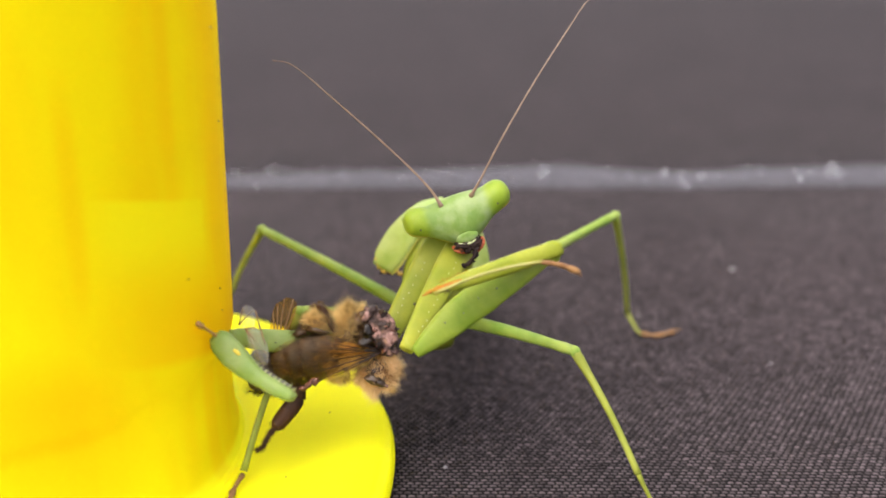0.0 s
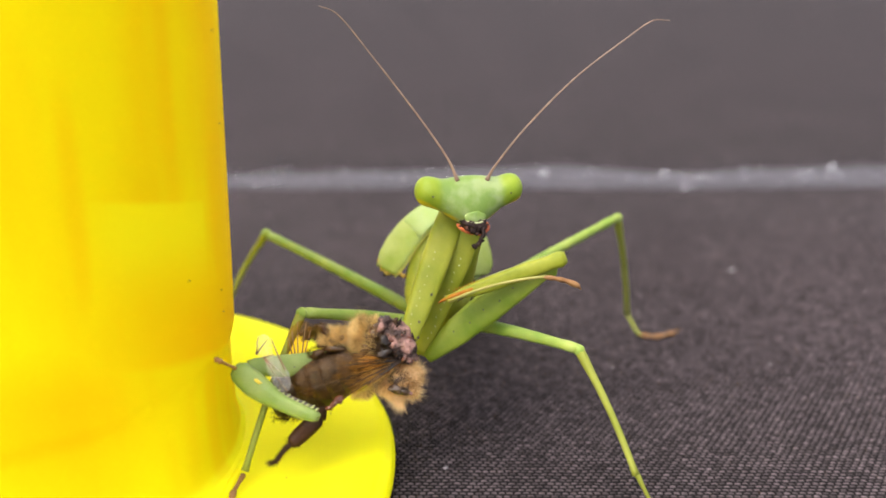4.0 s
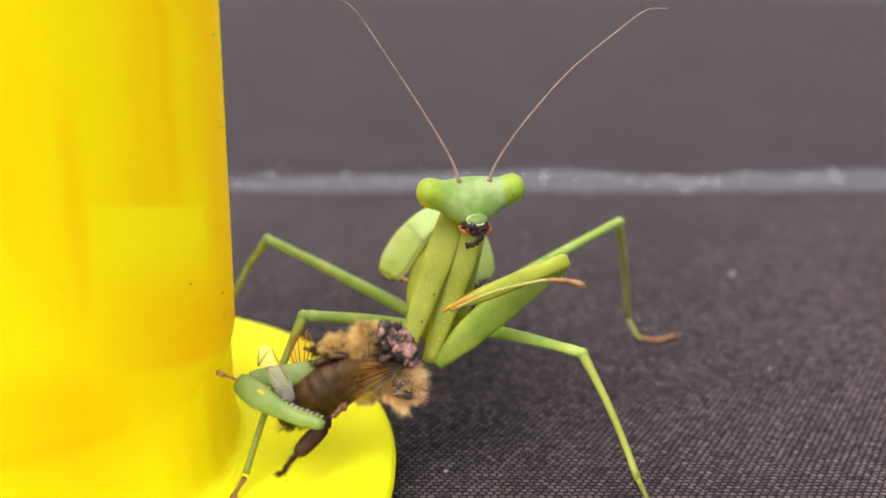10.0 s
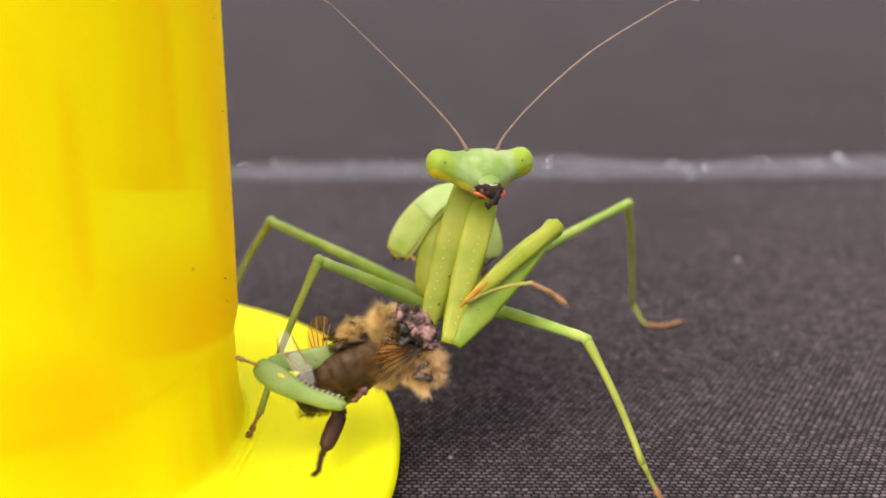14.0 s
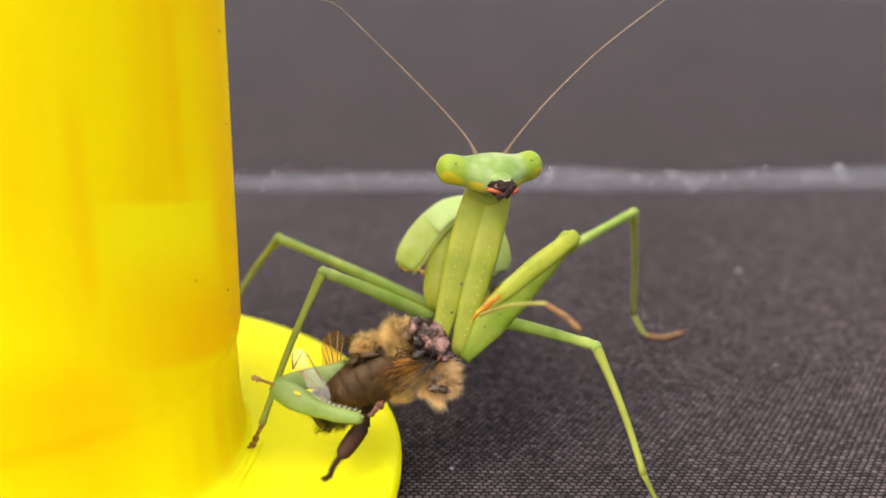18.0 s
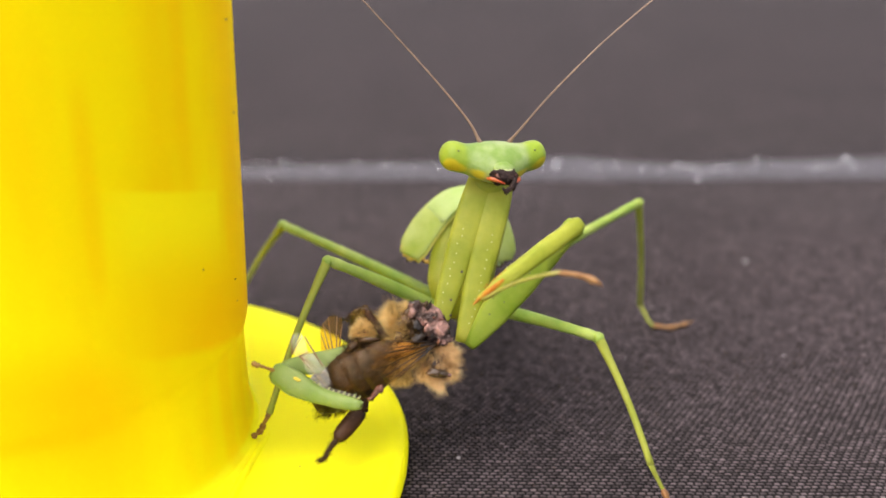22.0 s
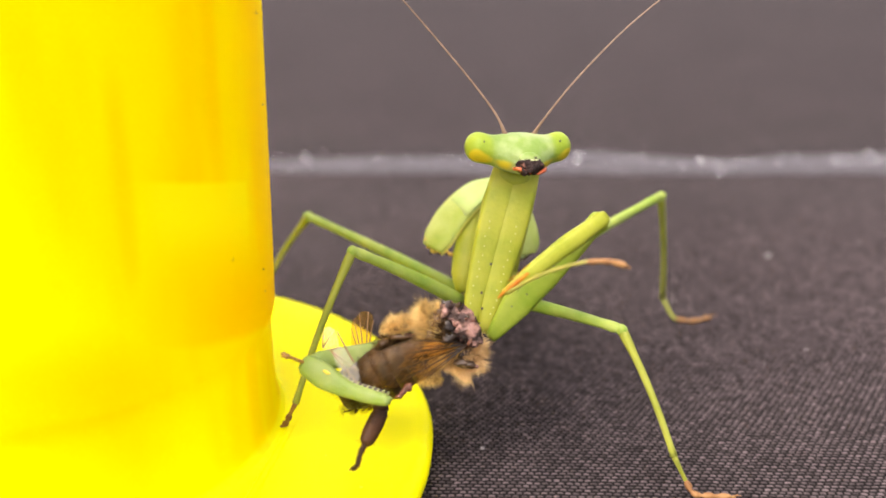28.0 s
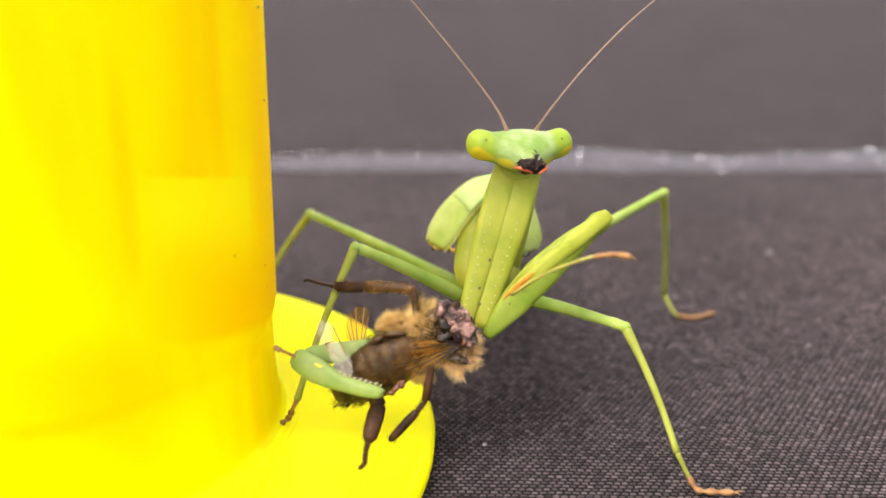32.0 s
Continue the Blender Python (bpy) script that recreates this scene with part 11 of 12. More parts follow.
    walk(parts["antenna_left"], [
        (0, at(-0.85, -0.55, 0.60, -8.3, 5.2, 9.7)),
        (0.5, at(-0.85, -0.55, 0.60, -0.5, 2.2, 7.4)),
        (1, at(-0.85, -0.55, 0.60, 7.4, 0.2, 4.6)),
        (1.5, at(-0.85, -0.55, 0.60, 5.2, -0.3, 0.3)),
        (2, at(-0.85, -0.55, 0.60, 3.1, -0.9, -3.9)),
        (2.5, at(-0.85, -0.55, 0.60, 2.1, -1.5, -2.4)),
        (3, at(-0.85, -0.55, 0.60, 1.0, -1.9, -0.7)),
        (3.5, at(-0.85, -0.55, 0.60, 1.5, -1.4, -1.3)),
        (5.5, at(-0.85, -0.55, 0.60, 3.3, 0.8, -3.1)),
        (6, at(-0.85, -0.55, 0.60, 3.9, 1.9, -3.4)),
        (6.5, at(-0.85, -0.55, 0.60, 3.0, 1.8, -3.0)),
        (7, at(-0.85, -0.55, 0.60, 2.1, 1.6, -2.6)),
        (7.5, at(-0.85, -0.55, 0.60, 1.3, 1.8, -2.2)),
        (8, at(-0.85, -0.55, 0.60, 0.4, 1.5, -1.8)),
        (8.5, at(-0.85, -0.55, 0.60, -0.7, 0.9, -1.4)),
        (9, at(-0.85, -0.55, 0.60, -1.4, 1.0, -0.9)),
        (9.5, at(-0.85, -0.55, 0.60, -1.0, 2.5, -0.7)),
        (10, at(-0.85, -0.55, 0.60, -0.6, 3.9, -0.4)),
        (10.5, at(-0.85, -0.55, 0.60, -1.9, -1.0, -0.5)),
        (11, at(-0.85, -0.55, 0.60, 20.1, -5.5, -2.2)),
        (11.5, at(-0.85, -0.55, 0.60, 8.4, -10.8, -2.2)),
        (12, at(-0.85, -0.55, 0.60, 1.5, -4.4, -0.3)),
        (12.5, at(-0.85, -0.55, 0.60, 11.8, -3.8, -0.3)),
        (13, at(-0.85, -0.55, 0.60, 21.0, -8.2, -2.0)),
        (13.5, at(-0.85, -0.55, 0.60, 24.1, -8.1, -3.8)),
        (15.5, at(-0.85, -0.55, 0.60, 22.4, -5.6, -8.6)),
        (16, at(-0.85, -0.55, 0.60, 22.7, -3.3, -9.2)),
        (16.5, at(-0.85, -0.55, 0.60, 29.7, -2.6, -8.5)),
        (17, at(-0.85, -0.55, 0.60, 36.9, -1.9, -7.8)),
        (17.5, at(-0.85, -0.55, 0.60, 37.6, -3.6, -8.4)),
        (18, at(-0.85, -0.55, 0.60, 38.7, -4.2, -8.2)),
        (18.5, at(-0.85, -0.55, 0.60, 39.8, -5.2, -8.1)),
        (19, at(-0.85, -0.55, 0.60, 41.2, -5.0, -7.2)),
        (19.5, at(-0.85, -0.55, 0.60, 40.1, -5.4, -7.3)),
        (20, at(-0.85, -0.55, 0.60, 39.4, -4.1, -6.1)),
        (20.5, at(-0.85, -0.55, 0.60, 38.3, -4.4, -6.2)),
        (21, at(-0.85, -0.55, 0.60, 37.2, -4.4, -6.1)),
        (21.5, at(-0.85, -0.55, 0.60, 37.4, -3.8, -5.7)),
        (22, at(-0.85, -0.55, 0.60, 37.2, -4.5, -6.2)),
        (22.5, at(-0.85, -0.55, 0.60, 37.5, -3.8, -5.7)),
        (23, at(-0.85, -0.55, 0.60, 37.7, -3.6, -5.5)),
        (23.5, at(-0.85, -0.55, 0.60, 38.0, -3.4, -5.1)),
        (24, at(-0.85, -0.55, 0.60, 38.0, -3.6, -5.0)),
        (24.5, at(-0.85, -0.55, 0.60, 38.2, -3.9, -5.4)),
        (26.5, at(-0.85, -0.55, 0.60, 39.3, -3.0, -5.0)),
        (27, at(-0.85, -0.55, 0.60, 39.7, -2.7, -4.9)),
        (27.5, at(-0.85, -0.55, 0.60, 39.8, -3.1, -5.2)),
        (28, at(-0.85, -0.55, 0.60, 40.0, -3.2, -5.3)),
        (28.5, at(-0.85, -0.55, 0.60, 39.9, -2.0, -4.3)),
        (29, at(-0.85, -0.55, 0.60, 39.2, -2.6, -4.8)),
        (29.5, at(-0.85, -0.55, 0.60, 38.7, -2.3, -4.6)),
        (30, at(-0.85, -0.55, 0.60, 38.1, -2.4, -4.6)),
        (30.5, at(-0.85, -0.55, 0.60, 37.6, -2.4, -4.6)),
        (31, at(-0.85, -0.55, 0.60, 37.0, -2.4, -4.6)),
        (31.5, at(-0.85, -0.55, 0.60, 36.6, -2.4, -4.5)),
        (32, at(-0.85, -0.55, 0.60, 36.1, -2.1, -4.2)),
    ])
    walk(parts["antenna_right"], [
        (0, at(0.98, -0.55, 0.60, 36.6, -19.5, 56.0)),
        (0.5, at(0.98, -0.55, 0.60, 25.6, -10.7, 34.9)),
        (1, at(0.98, -0.55, 0.60, 23.9, -9.1, 20.8)),
        (1.5, at(0.98, -0.55, 0.60, 28.7, -12.6, 22.8)),
        (2, at(0.98, -0.55, 0.60, 33.2, -16.6, 24.2)),
        (2.5, at(0.98, -0.55, 0.60, 31.1, -15.4, 25.4)),
        (3, at(0.98, -0.55, 0.60, 28.9, -14.2, 26.5)),
        (3.5, at(0.98, -0.55, 0.60, 28.5, -13.5, 24.8)),
        (5.5, at(0.98, -0.55, 0.60, 13.4, -0.3, 3.4)),
        (6, at(0.98, -0.55, 0.60, 13.9, 0.6, 2.4)),
        (6.5, at(0.98, -0.55, 0.60, 12.0, -0.8, 2.6)),
        (7, at(0.98, -0.55, 0.60, 10.5, -1.1, 2.8)),
        (7.5, at(0.98, -0.55, 0.60, 9.3, -0.8, 3.2)),
        (8, at(0.98, -0.55, 0.60, 8.2, -0.5, 3.5)),
        (8.5, at(0.98, -0.55, 0.60, 6.3, -1.8, 3.7)),
        (9, at(0.98, -0.55, 0.60, 4.8, -2.6, 3.9)),
        (9.5, at(0.98, -0.55, 0.60, 4.3, -2.8, 3.7)),
        (10, at(0.98, -0.55, 0.60, 3.9, -2.8, 3.5)),
        (10.5, at(0.98, -0.55, 0.60, 3.5, -2.9, 3.2)),
        (11, at(0.98, -0.55, 0.60, 28.3, 1.8, 2.4)),
        (11.5, at(0.98, -0.55, 0.60, 17.9, 3.7, 2.8)),
        (12, at(0.98, -0.55, 0.60, 7.9, 1.6, 2.4)),
        (12.5, at(0.98, -0.55, 0.60, 19.0, 5.6, 2.7)),
        (13, at(0.98, -0.55, 0.60, 28.3, 3.6, 1.7)),
        (13.5, at(0.98, -0.55, 0.60, 31.4, 4.9, 0.2)),
        (15.5, at(0.98, -0.55, 0.60, 29.1, 6.6, -6.6)),
        (16, at(0.98, -0.55, 0.60, 29.7, 8.6, -7.3)),
        (16.5, at(0.98, -0.55, 0.60, 36.3, 8.6, -6.2)),
        (17, at(0.98, -0.55, 0.60, 46.5, 5.9, -2.9)),
        (17.5, at(0.98, -0.55, 0.60, 58.4, -10.2, 1.1)),
        (18, at(0.98, -0.55, 0.60, 72.1, -22.9, 4.6)),
        (18.5, at(0.98, -0.55, 0.60, 73.5, -23.1, 5.0)),
        (19, at(0.98, -0.55, 0.60, 75.4, -22.0, 6.3)),
        (19.5, at(0.98, -0.55, 0.60, 78.5, -29.3, 5.8)),
        (20, at(0.98, -0.55, 0.60, 82.5, -35.3, 5.8)),
        (20.5, at(0.98, -0.55, 0.60, 80.9, -36.3, 6.1)),
        (21, at(0.98, -0.55, 0.60, 79.5, -37.0, 6.4)),
        (21.5, at(0.98, -0.55, 0.60, 80.5, -36.4, 6.7)),
        (22, at(0.98, -0.55, 0.60, 80.4, -37.3, 6.3)),
        (22.5, at(0.98, -0.55, 0.60, 81.0, -37.1, 6.2)),
        (23, at(0.98, -0.55, 0.60, 81.3, -37.6, 5.9)),
        (23.5, at(0.98, -0.55, 0.60, 77.4, -32.9, 6.1)),
        (24, at(0.98, -0.55, 0.60, 73.0, -29.5, 5.4)),
        (24.5, at(0.98, -0.55, 0.60, 72.9, -29.2, 5.2)),
        (26.5, at(0.98, -0.55, 0.60, 72.4, -27.7, 4.8)),
        (27, at(0.98, -0.55, 0.60, 72.2, -27.2, 4.8)),
        (27.5, at(0.98, -0.55, 0.60, 72.3, -27.5, 4.5)),
        (28, at(0.98, -0.55, 0.60, 72.4, -27.7, 4.2)),
        (28.5, at(0.98, -0.55, 0.60, 72.3, -26.8, 5.3)),
        (29, at(0.98, -0.55, 0.60, 71.4, -27.5, 5.2)),
        (29.5, at(0.98, -0.55, 0.60, 70.9, -27.4, 5.6)),
        (30, at(0.98, -0.55, 0.60, 70.5, -27.0, 6.1)),
        (30.5, at(0.98, -0.55, 0.60, 70.1, -26.9, 6.4)),
        (31, at(0.98, -0.55, 0.60, 69.2, -27.2, 6.6)),
        (31.5, at(0.98, -0.55, 0.60, 68.3, -27.8, 6.6)),
        (32, at(0.98, -0.55, 0.60, 67.8, -27.7, 6.9)),
    ])
    walk(parts["bee_hind"], [
        (0, at(-0.30, -0.10, -2.55, 0.0, -18.0, 0.0)),
        (0.5, at(-0.30, -0.10, -2.55, 0.0, -11.0, 0.0)),
        (1, at(-0.30, -0.10, -2.55, 0.0, -4.0, 0.0)),
        (1.5, at(-0.30, -0.10, -2.55, 0.0, -2.0, 0.0)),
        (2, at(-0.30, -0.10, -2.55, 0.0, 0.0, 0.0)),
        (2.5, at(-0.30, -0.10, -2.55, 0.0, 0.1, 0.0)),
        (3, at(-0.30, -0.10, -2.55, 0.0, 0.3, 0.0)),
        (3.5, at(-0.30, -0.10, -2.55, 0.0, 0.4, 0.0)),
        (5.5, at(-0.30, -0.10, -2.55, 0.0, 1.0, 0.0)),
        (6, at(-0.30, -0.10, -2.55, 0.0, 1.1, 0.0)),
        (6.5, at(-0.30, -0.10, -2.55, 0.0, 1.3, 0.0)),
        (7, at(-0.30, -0.10, -2.55, 0.0, 1.4, 0.0)),
        (7.5, at(-0.30, -0.10, -2.55, 0.0, 1.6, 0.0)),
        (8, at(-0.30, -0.10, -2.55, 0.0, 1.7, 0.0)),
        (8.5, at(-0.30, -0.10, -2.55, 0.0, 1.9, 0.0)),
        (9, at(-0.30, -0.10, -2.55, 0.0, 2.0, 0.0)),
        (9.5, at(-0.30, -0.10, -2.55, 0.0, 1.0, 0.0)),
        (10, at(-0.30, -0.10, -2.55, 0.0, 0.0, 0.0)),
        (10.5, at(-0.30, -0.10, -2.55, 0.0, -2.0, 0.0)),
        (11, at(-0.50, -0.10, -2.55, 0.0, -4.0, 0.0)),
        (11.5, at(-1.10, -0.10, -2.55, 0.0, -30.0, 0.0)),
        (12, at(-1.10, -0.10, -2.55, 0.0, -36.0, 0.0)),
        (12.5, at(-1.10, -0.10, -2.55, 0.0, -36.0, 0.0)),
        (13, at(-1.10, -0.10, -2.55, 0.0, -36.0, 0.0)),
        (13.5, at(-1.10, -0.10, -2.55, 0.0, -28.0, 0.0)),
        (15.5, at(-0.60, -0.10, -2.55, 0.0, -12.0, 0.0)),
        (16, at(-0.30, -0.10, -2.55, 0.0, -8.0, 0.0)),
        (16.5, at(-0.30, -0.10, -2.55, 0.0, -8.0, 0.0)),
        (17, at(-0.30, -0.10, -2.55, 0.0, -8.0, 0.0)),
        (17.5, at(-0.30, -0.10, -2.55, 0.0, -6.0, 0.0)),
        (18, at(-0.30, -0.10, -2.55, 0.0, -4.0, 0.0)),
        (18.5, at(-0.30, -0.10, -2.55, 0.0, -2.0, 0.0)),
        (19, at(-0.30, -0.10, -2.55, 0.0, 0.0, 0.0)),
        (19.5, at(-0.30, -0.10, -2.55, 0.0, 0.0, 0.0)),
        (20, at(-0.30, -0.10, -2.55, 0.0, 0.0, 0.0)),
        (20.5, at(-0.30, -0.10, -2.55, 0.0, 0.0, 0.0)),
        (21, at(-0.30, -0.10, -2.55, 0.0, 0.0, 0.0)),
        (21.5, at(-0.30, -0.10, -2.55, 0.0, 0.0, 0.0)),
        (22, at(-0.30, -0.10, -2.55, 0.0, 0.0, 0.0)),
        (22.5, at(-0.30, -0.10, -2.55, 0.0, 0.0, 0.0)),
        (23, at(-0.30, -0.10, -2.55, 0.0, 0.0, 0.0)),
        (23.5, at(-0.30, -0.10, -2.55, 0.0, -1.0, 0.0)),
        (24, at(-0.30, -0.10, -2.55, 0.0, -2.0, 0.0)),
        (24.5, at(-0.30, -0.10, -2.55, 0.0, -3.0, 0.0)),
        (26.5, at(-0.42, -0.10, -2.55, 0.0, -7.0, 0.0)),
        (27, at(-0.60, -0.10, -2.55, 0.0, -8.0, 0.0)),
        (27.5, at(-0.60, -0.10, -2.55, 0.0, -8.0, 0.0)),
        (28, at(-1.10, -0.10, -2.55, 0.0, -17.0, 0.0)),
        (28.5, at(-1.10, -0.10, -2.55, 0.0, -23.0, 0.0)),
        (29, at(-1.10, -0.10, -2.55, 0.0, -29.0, 0.0)),
        (29.5, at(-1.10, -0.10, -2.55, 0.0, -29.2, 0.0)),
        (30, at(-1.10, -0.10, -2.55, 0.0, -29.5, 0.0)),
        (30.5, at(-1.10, -0.10, -2.55, 0.0, -29.8, 0.0)),
        (31, at(-1.10, -0.10, -2.55, 0.0, -30.0, 0.0)),
        (31.5, at(-1.10, -0.10, -2.55, 0.0, -30.5, 0.0)),
        (32, at(-1.10, -0.10, -2.55, 0.0, -31.0, 0.0)),
    ])
    # the knee, the tilt of the thigh, then the rise and the swing of the shin
    bends = [
        (0, 1.09, 1.3, -31, -23, 71),
        (1, 0.69, 1.33, -33, -13, 67),
        (3, 0.2, 1.16, -32, -13, 69),
        (5.5, 1, 1.3, -26, -6, 64),
        (6, 1.14, 1.32, -25, -5, 63),
        (7, 1.05, 1.25, -25, -8, 64),
        (8, 0.98, 1.1, -24, -12.5, 65),
        (8.5, 1.05, 1.2, -22, -8, 54),
        (9, 1.23, 1.54, -19, -1, 32),
        (9.3, 1.9, 1.56, 4, 7, 14),
        (9.5, 2.09, 1.54, 9.8, 9.8, 8),
        (9.7, 1.6, 1.2, -8, 2, 44),
        (10, 0.66, 0.58, -33, -9.6, 69),
        (11, 0.85, 1, -38, -0.4, 72),
        (11.5, 0.87, 1.15, -35, -7, 65),
        (12, 0.89, 1.31, -33, -13, 59),
        (13, 0.85, 1.02, -28, -24, 67),
        (14.8, 1, 1, -25, -18, 65),
        (15.3, 1.9, 1.55, 2, 6, 22),
        (15.5, 2.08, 1.63, 5.4, 8.7, 4),
        (16, 2.35, 2, 5.5, 10.5, 11),
        (16.2, 1.9, 1.6, -8, 6, 44),
        (16.5, 0.9, 0.95, -33, 0, 70),
        (17, 0.68, 0.87, -37, -2.6, 74),
        (20, 1.27, 1.19, -27, -6.5, 69),
        (22, 1.18, 1.57, -20, -13, 72),
        (23, 1.33, 1.49, -22, -10, 70),
        (24, 1.52, 1.13, -16, -9, 71),
        (24.5, 1.5, 1.05, -20, -8, 72),
        (26.5, 1.1, 0, -60, 0, 75),
        (27, 1.05, -0.1, -67, 0, 75),
        (28, 0.63, 0.14, -71, -7, 80),
        (30, 0.58, 0.6, -72, -7, 80),
        (31, 0.34, 0.46, -64, 0, 78),
        (31.3, 0.95, 1.6, -35, -2, 65),
        (31.5, 1.33, 2.27, -15, -3, 54),
        (31.8, 2.2, 2.25, 0, 7, 28),
        (32, 2.44, 2.3, 3.9, 12.9, 21),
    ]
    walk(parts["bee_thigh"], [(t, at(x, -0.45, z, 0, tilt, 0)) for t, x, z, tilt, rise, swing in bends])
    walk(parts["bee_shin"], [(t, at(x, -0.4, z, 0, rise, 0) @ at(0, 0, 0, 0, 0, -swing)) for t, x, z, tilt, rise, swing in bends])
    walk(parts["scrap"], [
        (0, at(0, -0.75, -2.10, 0, 0, 0)),
        (1, at(0, -0.75, -2.10, 0, 10, 0)),
        (2, at(0, -0.75, -2.10, 0, -20, 0)),
        (3, at(0, -0.75, -2.10, 0, -35, 0)),
        (5.5, at(0, -0.75, -2.10, 0, 5, 0)),
        (6, at(0, -0.75, -2.10, 0, 10, 0)),
        (7, at(0, -0.75, -2.10, 0, -35, 0)),
        (8, at(0, -0.75, -1.60, 0, 0, 0)),
        (9, at(0, -0.75, -2.10, 0, -20, 0)),
        (10, at(0, -0.75, -2.10, 0, 0, 0)),
        (11, at(0, -0.75, -2.10, 0, 0, 0)),
        (12, at(0, -0.75, -2.10, 0, 30, 0)),
        (13, at(0, -0.75, -2.10, 0, 20, 0)),
        (13.5, at(0, -0.75, -2.10, 0, 0, 0)),
        (15.5, at(0, -0.75, -2.00, 0, -70, 0)),
        (16, at(0, -0.75, -2.00, 0, -115, 0)),
        (16.5, at(0, -0.75, -2.10, 0, -60, 0)),
        (17, at(0, -0.75, -2.30, 0, -20, 0)),
        (18, at(0, -0.75, -2.10, 0, 0, 0)),
        (19, at(0, -0.75, -2.00, 0, 25, 0)),
        (20, at(0, -0.75, -2.00, 0, 50, 0)),
        (21, at(0, -0.75, -2.00, 0, 60, 0)),
        (21.5, at(0, -0.75, -2.10, 0, 20, 0)),
        (22, at(0, -0.75, -2.30, 0, -15, 0)),
        (23, at(0, -0.75, -2.30, 0, -10, 0)),
        (24, at(0, -0.75, -1.90, 0, -10, 0)),
        (26.5, at(0, -0.75, -1.80, 0, -30, 0)),
        (27, at(0, -0.75, -1.70, 0, -40, 0)),
        (28, at(0, -0.75, -1.80, 0, 0, 0)),
        (29, at(0, -0.75, -2.00, 0, -5, 0)),
        (30, at(0, -0.75, -1.50, 0, 0, 0)),
        (31, at(0, -0.75, -1.30, 0, 0, 0)),
        (32, at(0, -0.75, -1.30, 0, 0, 0)),
    ])
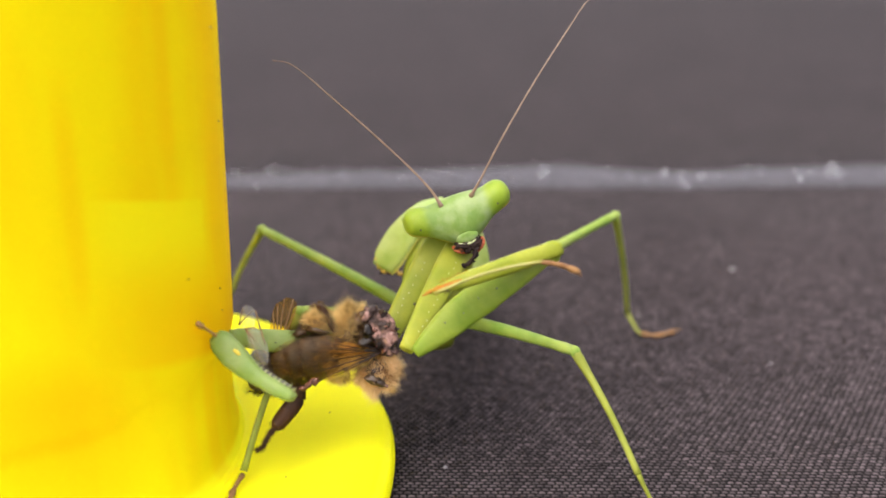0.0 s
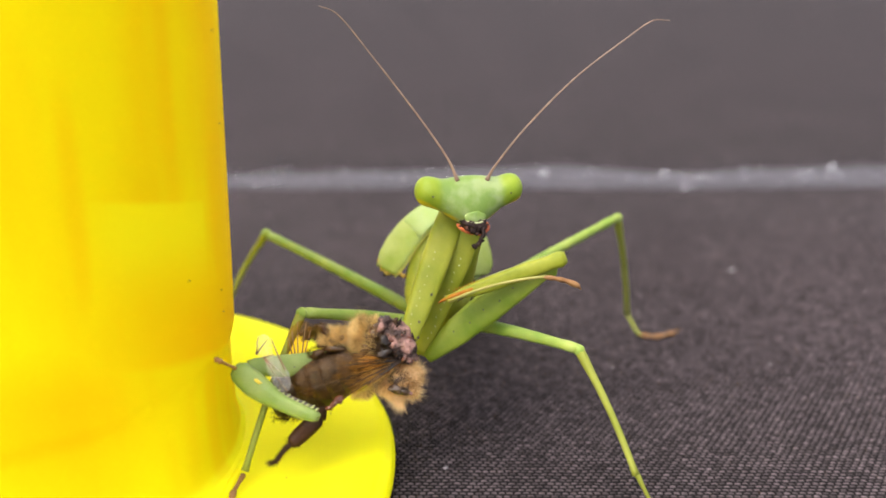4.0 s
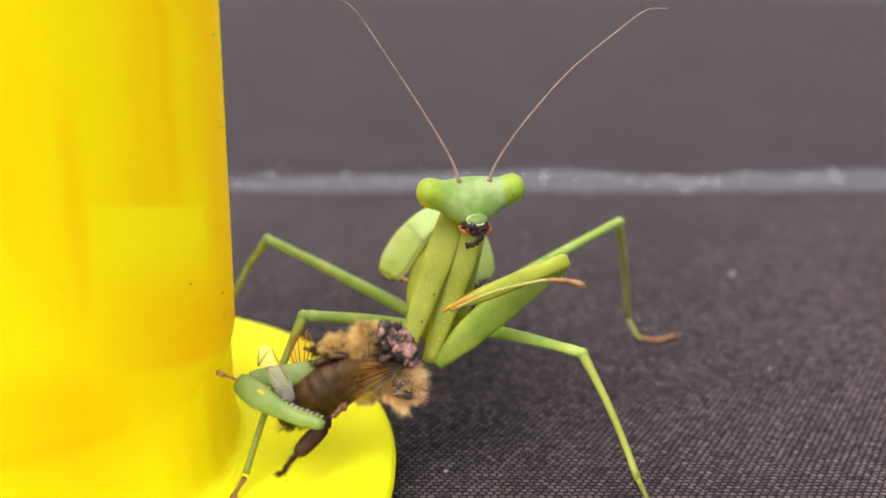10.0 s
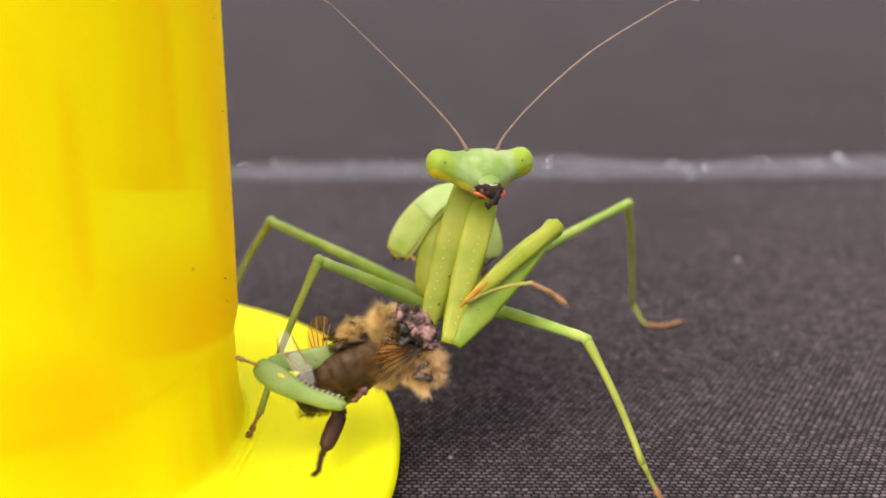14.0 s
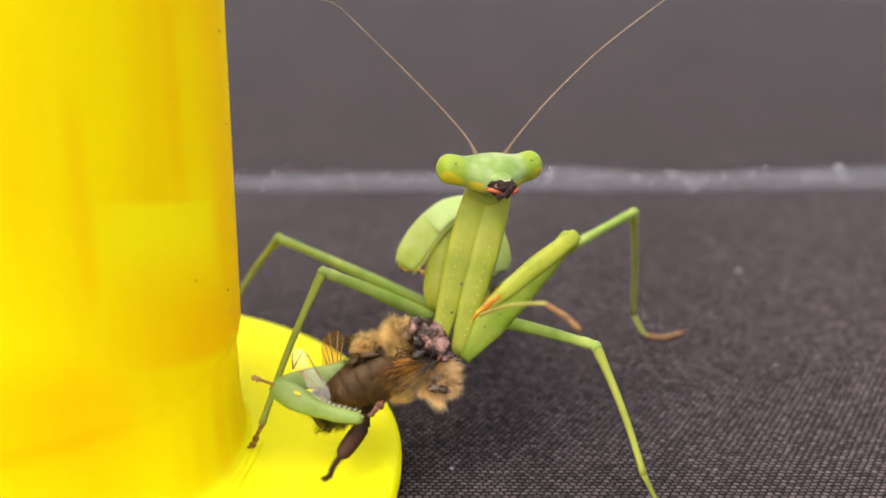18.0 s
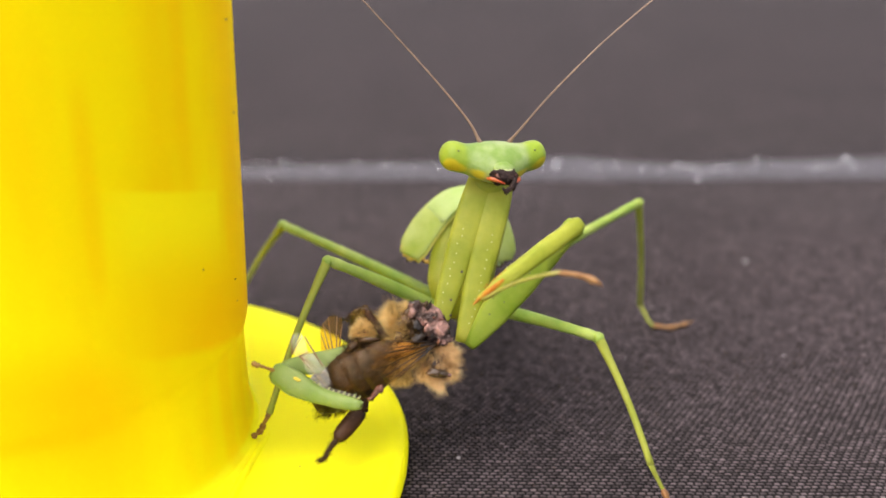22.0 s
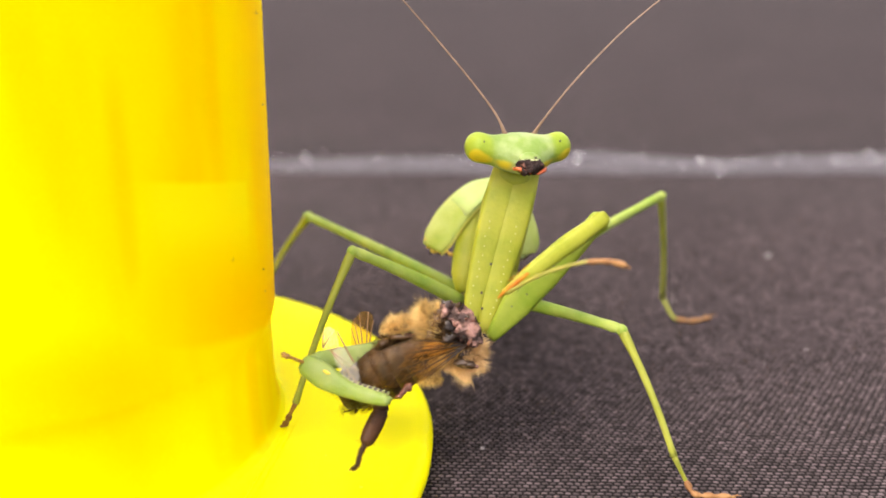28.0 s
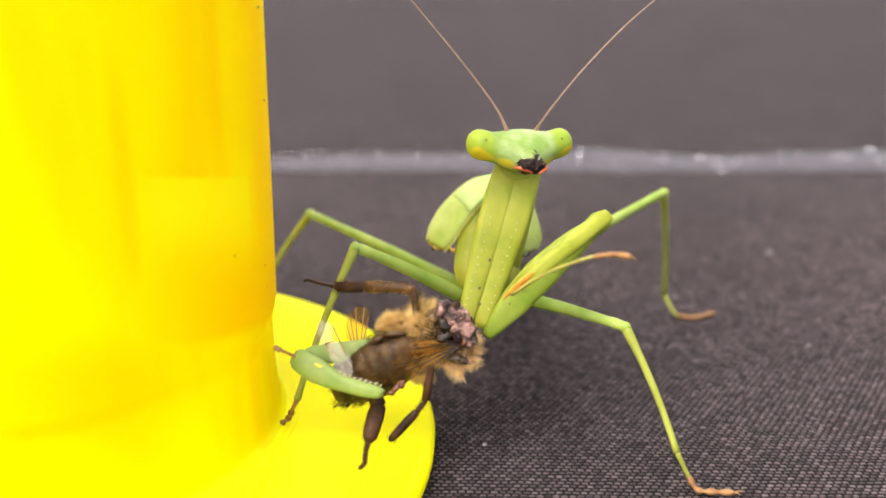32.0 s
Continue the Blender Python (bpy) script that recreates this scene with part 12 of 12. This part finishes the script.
    walk(parts["bee_lower"], [
        (0, at(2.60, 0.60, -1.30, 0.0, 35.0, 0.0)),
        (0.5, at(2.60, 0.60, -1.30, 0.0, 35.0, 0.0)),
        (1, at(2.60, 0.60, -1.30, 0.0, 35.0, 0.0)),
        (1.5, at(2.60, 0.60, -1.30, 0.0, 35.0, 0.0)),
        (2, at(2.60, 0.60, -1.30, 0.0, 35.0, 0.0)),
        (2.5, at(2.60, 0.60, -1.30, 0.0, 35.0, 0.0)),
        (3, at(2.60, 0.60, -1.30, 0.0, 35.0, 0.0)),
        (3.5, at(2.60, 0.60, -1.30, 0.0, 35.0, 0.0)),
        (5.5, at(2.60, 0.60, -1.30, 0.0, 35.0, 0.0)),
        (6, at(2.60, 0.60, -1.30, 0.0, 35.0, 0.0)),
        (6.5, at(2.60, 0.60, -1.30, 0.0, 35.0, 0.0)),
        (7, at(2.60, 0.60, -1.30, 0.0, 35.0, 0.0)),
        (7.5, at(2.60, 0.60, -1.30, 0.0, 35.0, 0.0)),
        (8, at(2.60, 0.60, -1.30, 0.0, 35.0, 0.0)),
        (8.5, at(2.60, 0.60, -1.30, 0.0, 35.0, 0.0)),
        (9, at(2.60, 0.60, -1.30, 0.0, 35.0, 0.0)),
        (9.5, at(2.60, 0.60, -1.30, 0.0, 35.0, 0.0)),
        (10, at(2.60, 0.60, -1.30, 0.0, 35.0, 0.0)),
        (10.5, at(2.60, 0.60, -1.30, 0.0, 35.0, 0.0)),
        (11, at(2.60, 0.60, -1.30, 0.0, 35.0, 0.0)),
        (11.5, at(2.60, 0.60, -1.30, 0.0, 35.0, 0.0)),
        (12, at(2.60, 0.60, -1.30, 0.0, 35.0, 0.0)),
        (12.5, at(2.60, 0.60, -1.30, 0.0, 35.0, 0.0)),
        (13, at(2.60, 0.60, -1.30, 0.0, 35.0, 0.0)),
        (13.5, at(2.60, 0.60, -1.30, 0.0, 35.0, 0.0)),
        (15.5, at(2.60, 0.60, -1.30, 0.0, 35.0, 0.0)),
        (16, at(2.60, 0.60, -1.30, 0.0, 35.0, 0.0)),
        (16.5, at(2.60, 0.60, -1.30, 0.0, 35.0, 0.0)),
        (17, at(2.60, 0.60, -1.30, 0.0, 35.0, 0.0)),
        (17.5, at(2.60, 0.60, -1.30, 0.0, 35.0, 0.0)),
        (18, at(2.60, 0.60, -1.30, 0.0, 35.0, 0.0)),
        (18.5, at(2.60, 0.60, -1.30, 0.0, 35.0, 0.0)),
        (19, at(2.60, 0.60, -1.30, 0.0, 35.0, 0.0)),
        (19.5, at(2.60, 0.60, -1.30, 0.0, 35.0, 0.0)),
        (20, at(2.60, 0.60, -1.30, 0.0, 35.0, 0.0)),
        (20.5, at(2.60, 0.60, -1.30, 0.0, 35.0, 0.0)),
        (21, at(2.60, 0.60, -1.30, 0.0, 35.0, 0.0)),
        (21.5, at(2.60, 0.60, -1.30, 0.0, 35.0, 0.0)),
        (22, at(2.60, 0.60, -1.30, 0.0, 35.0, 0.0)),
        (22.5, at(2.60, 0.60, -1.30, 0.0, 35.0, 0.0)),
        (23, at(2.60, 0.60, -1.30, 0.0, 35.0, 0.0)),
        (23.5, at(2.60, 0.60, -1.30, 0.0, 35.0, 0.0)),
        (24, at(2.60, 0.60, -1.30, 0.0, 35.0, 0.0)),
        (24.5, at(2.60, 0.60, -1.30, 0.0, 35.0, 0.0)),
        (26.5, at(2.60, 0.60, -1.30, 0.0, 35.0, 0.0)),
        (27, at(2.60, 0.60, -1.30, 0.0, 35.0, 0.0)),
        (27.5, at(2.60, 0.60, -1.30, 0.0, 35.0, 0.0)),
        (28, at(2.60, 0.60, -1.30, 0.0, 35.0, 0.0)),
        (28.5, at(2.60, 0.60, -1.30, 0.0, 35.0, 0.0)),
        (29, at(2.60, 0.60, -1.30, 0.0, 35.0, 0.0)),
        (29.5, at(2.60, 0.60, -1.30, 0.0, 35.0, 0.0)),
        (30, at(2.60, 0.60, -1.30, 0.0, 35.0, 0.0)),
        (30.5, at(2.60, 0.60, -1.30, 0.0, 35.0, 0.0)),
        (31, at(2.60, 0.60, -1.30, 0.0, 35.0, 0.0)),
        (31.5, at(4.00, -0.70, -2.20, 0.0, -60.0, 0.0)),
        (32, at(2.60, -0.80, -2.20, 0.0, 0.0, 0.0)),
    ])
    walk(parts["lower_fur"], [
        (0, at(0.00, 0.00, 0.00, 0.0, -0.0, 0.0)),
        (0.5, at(0.00, 0.00, 0.00, 0.0, -0.0, 0.0)),
        (1, at(0.00, 0.00, 0.00, 0.0, -0.0, 0.0)),
        (1.5, at(0.00, 0.00, 0.00, 0.0, -0.0, 0.0)),
        (2, at(0.00, 0.00, 0.00, 0.0, -0.0, 0.0)),
        (2.5, at(0.00, 0.00, 0.00, 0.0, -0.0, 0.0)),
        (3, at(0.00, 0.00, 0.00, 0.0, -0.0, 0.0)),
        (3.5, at(0.00, 0.00, 0.00, 0.0, -0.0, 0.0)),
        (5.5, at(0.00, 0.00, 0.00, 0.0, -0.0, 0.0)),
        (6, at(0.00, 0.00, 0.00, 0.0, -0.0, 0.0)),
        (6.5, at(0.00, 0.00, 0.00, 0.0, -0.0, 0.0)),
        (7, at(0.00, 0.00, 0.00, 0.0, -0.0, 0.0)),
        (7.5, at(0.00, 0.00, 0.00, 0.0, -0.0, 0.0)),
        (8, at(0.00, 0.00, 0.00, 0.0, -0.0, 0.0)),
        (8.5, at(0.00, 0.00, 0.00, 0.0, -0.0, 0.0)),
        (9, at(0.00, 0.00, 0.00, 0.0, -0.0, 0.0)),
        (9.5, at(0.00, 0.00, 0.00, 0.0, -0.0, 0.0)),
        (10, at(0.00, 0.00, 0.00, 0.0, -0.0, 0.0)),
        (10.5, at(0.00, 0.00, 0.00, 0.0, -0.0, 0.0)),
        (11, at(0.00, 0.00, 0.00, 0.0, -0.0, 0.0)),
        (11.5, at(0.00, 0.00, 0.00, 0.0, -0.0, 0.0)),
        (12, at(0.00, 0.00, 0.00, 0.0, -0.0, 0.0)),
        (12.5, at(0.00, 0.00, 0.00, 0.0, -0.0, 0.0)),
        (13, at(0.00, 0.00, 0.00, 0.0, -0.0, 0.0)),
        (13.5, at(0.00, 0.00, 0.00, 0.0, -0.0, 0.0)),
        (15.5, at(0.00, 0.00, 0.00, 0.0, -0.0, 0.0)),
        (16, at(0.00, 0.00, 0.00, 0.0, -0.0, 0.0)),
        (16.5, at(0.00, 0.00, 0.00, 0.0, -0.0, 0.0)),
        (17, at(0.00, 0.00, 0.00, 0.0, -0.0, 0.0)),
        (17.5, at(0.00, 0.00, 0.00, 0.0, -0.0, 0.0)),
        (18, at(0.00, 0.00, 0.00, 0.0, -0.0, 0.0)),
        (18.5, at(0.00, 0.00, 0.00, 0.0, -0.0, 0.0)),
        (19, at(0.00, 0.00, 0.00, 0.0, -0.0, 0.0)),
        (19.5, at(0.00, 0.00, 0.00, 0.0, -0.0, 0.0)),
        (20, at(0.00, 0.00, 0.00, 0.0, -0.0, 0.0)),
        (20.5, at(0.00, 0.00, 0.00, 0.0, -0.0, 0.0)),
        (21, at(0.00, 0.00, 0.00, 0.0, -0.0, 0.0)),
        (21.5, at(0.00, 0.00, 0.00, 0.0, -0.0, 0.0)),
        (22, at(0.00, 0.00, 0.00, 0.0, -0.0, 0.0)),
        (22.5, at(0.00, 0.00, 0.00, 0.0, -0.0, 0.0)),
        (23, at(0.00, 0.00, 0.00, 0.0, -0.0, 0.0)),
        (23.5, at(0.00, 0.00, 0.00, 0.0, -0.0, 0.0)),
        (24, at(0.00, 0.00, 0.00, 0.0, -0.0, 0.0)),
        (24.5, at(0.00, 0.00, 0.00, 0.0, -0.0, 0.0)),
        (26.5, at(0.00, 0.00, 0.00, 0.0, -0.0, 0.0)),
        (27, at(0.00, 0.00, 0.00, 0.0, -0.0, 0.0)),
        (27.5, at(0.03, 0.00, 0.30, 0.0, -0.0, 0.0)),
        (28, at(0.05, 0.00, 0.60, 0.0, -0.0, 0.0)),
        (28.5, at(0.05, 0.00, 0.61, 0.0, -0.0, 0.0)),
        (29, at(0.05, 0.00, 0.62, 0.0, -0.0, 0.0)),
        (29.5, at(0.05, 0.00, 0.62, 0.0, -0.0, 0.0)),
        (30, at(0.05, 0.00, 0.63, 0.0, -0.0, 0.0)),
        (30.5, at(0.05, 0.00, 0.64, 0.0, -0.0, 0.0)),
        (31, at(0.05, 0.00, 0.65, 0.0, -0.0, 0.0)),
        (31.5, at(0.05, 0.00, 0.75, 0.0, -0.0, 0.0)),
        (32, at(0.05, 0.00, 0.85, 0.0, -0.0, 0.0)),
    ])


motions()
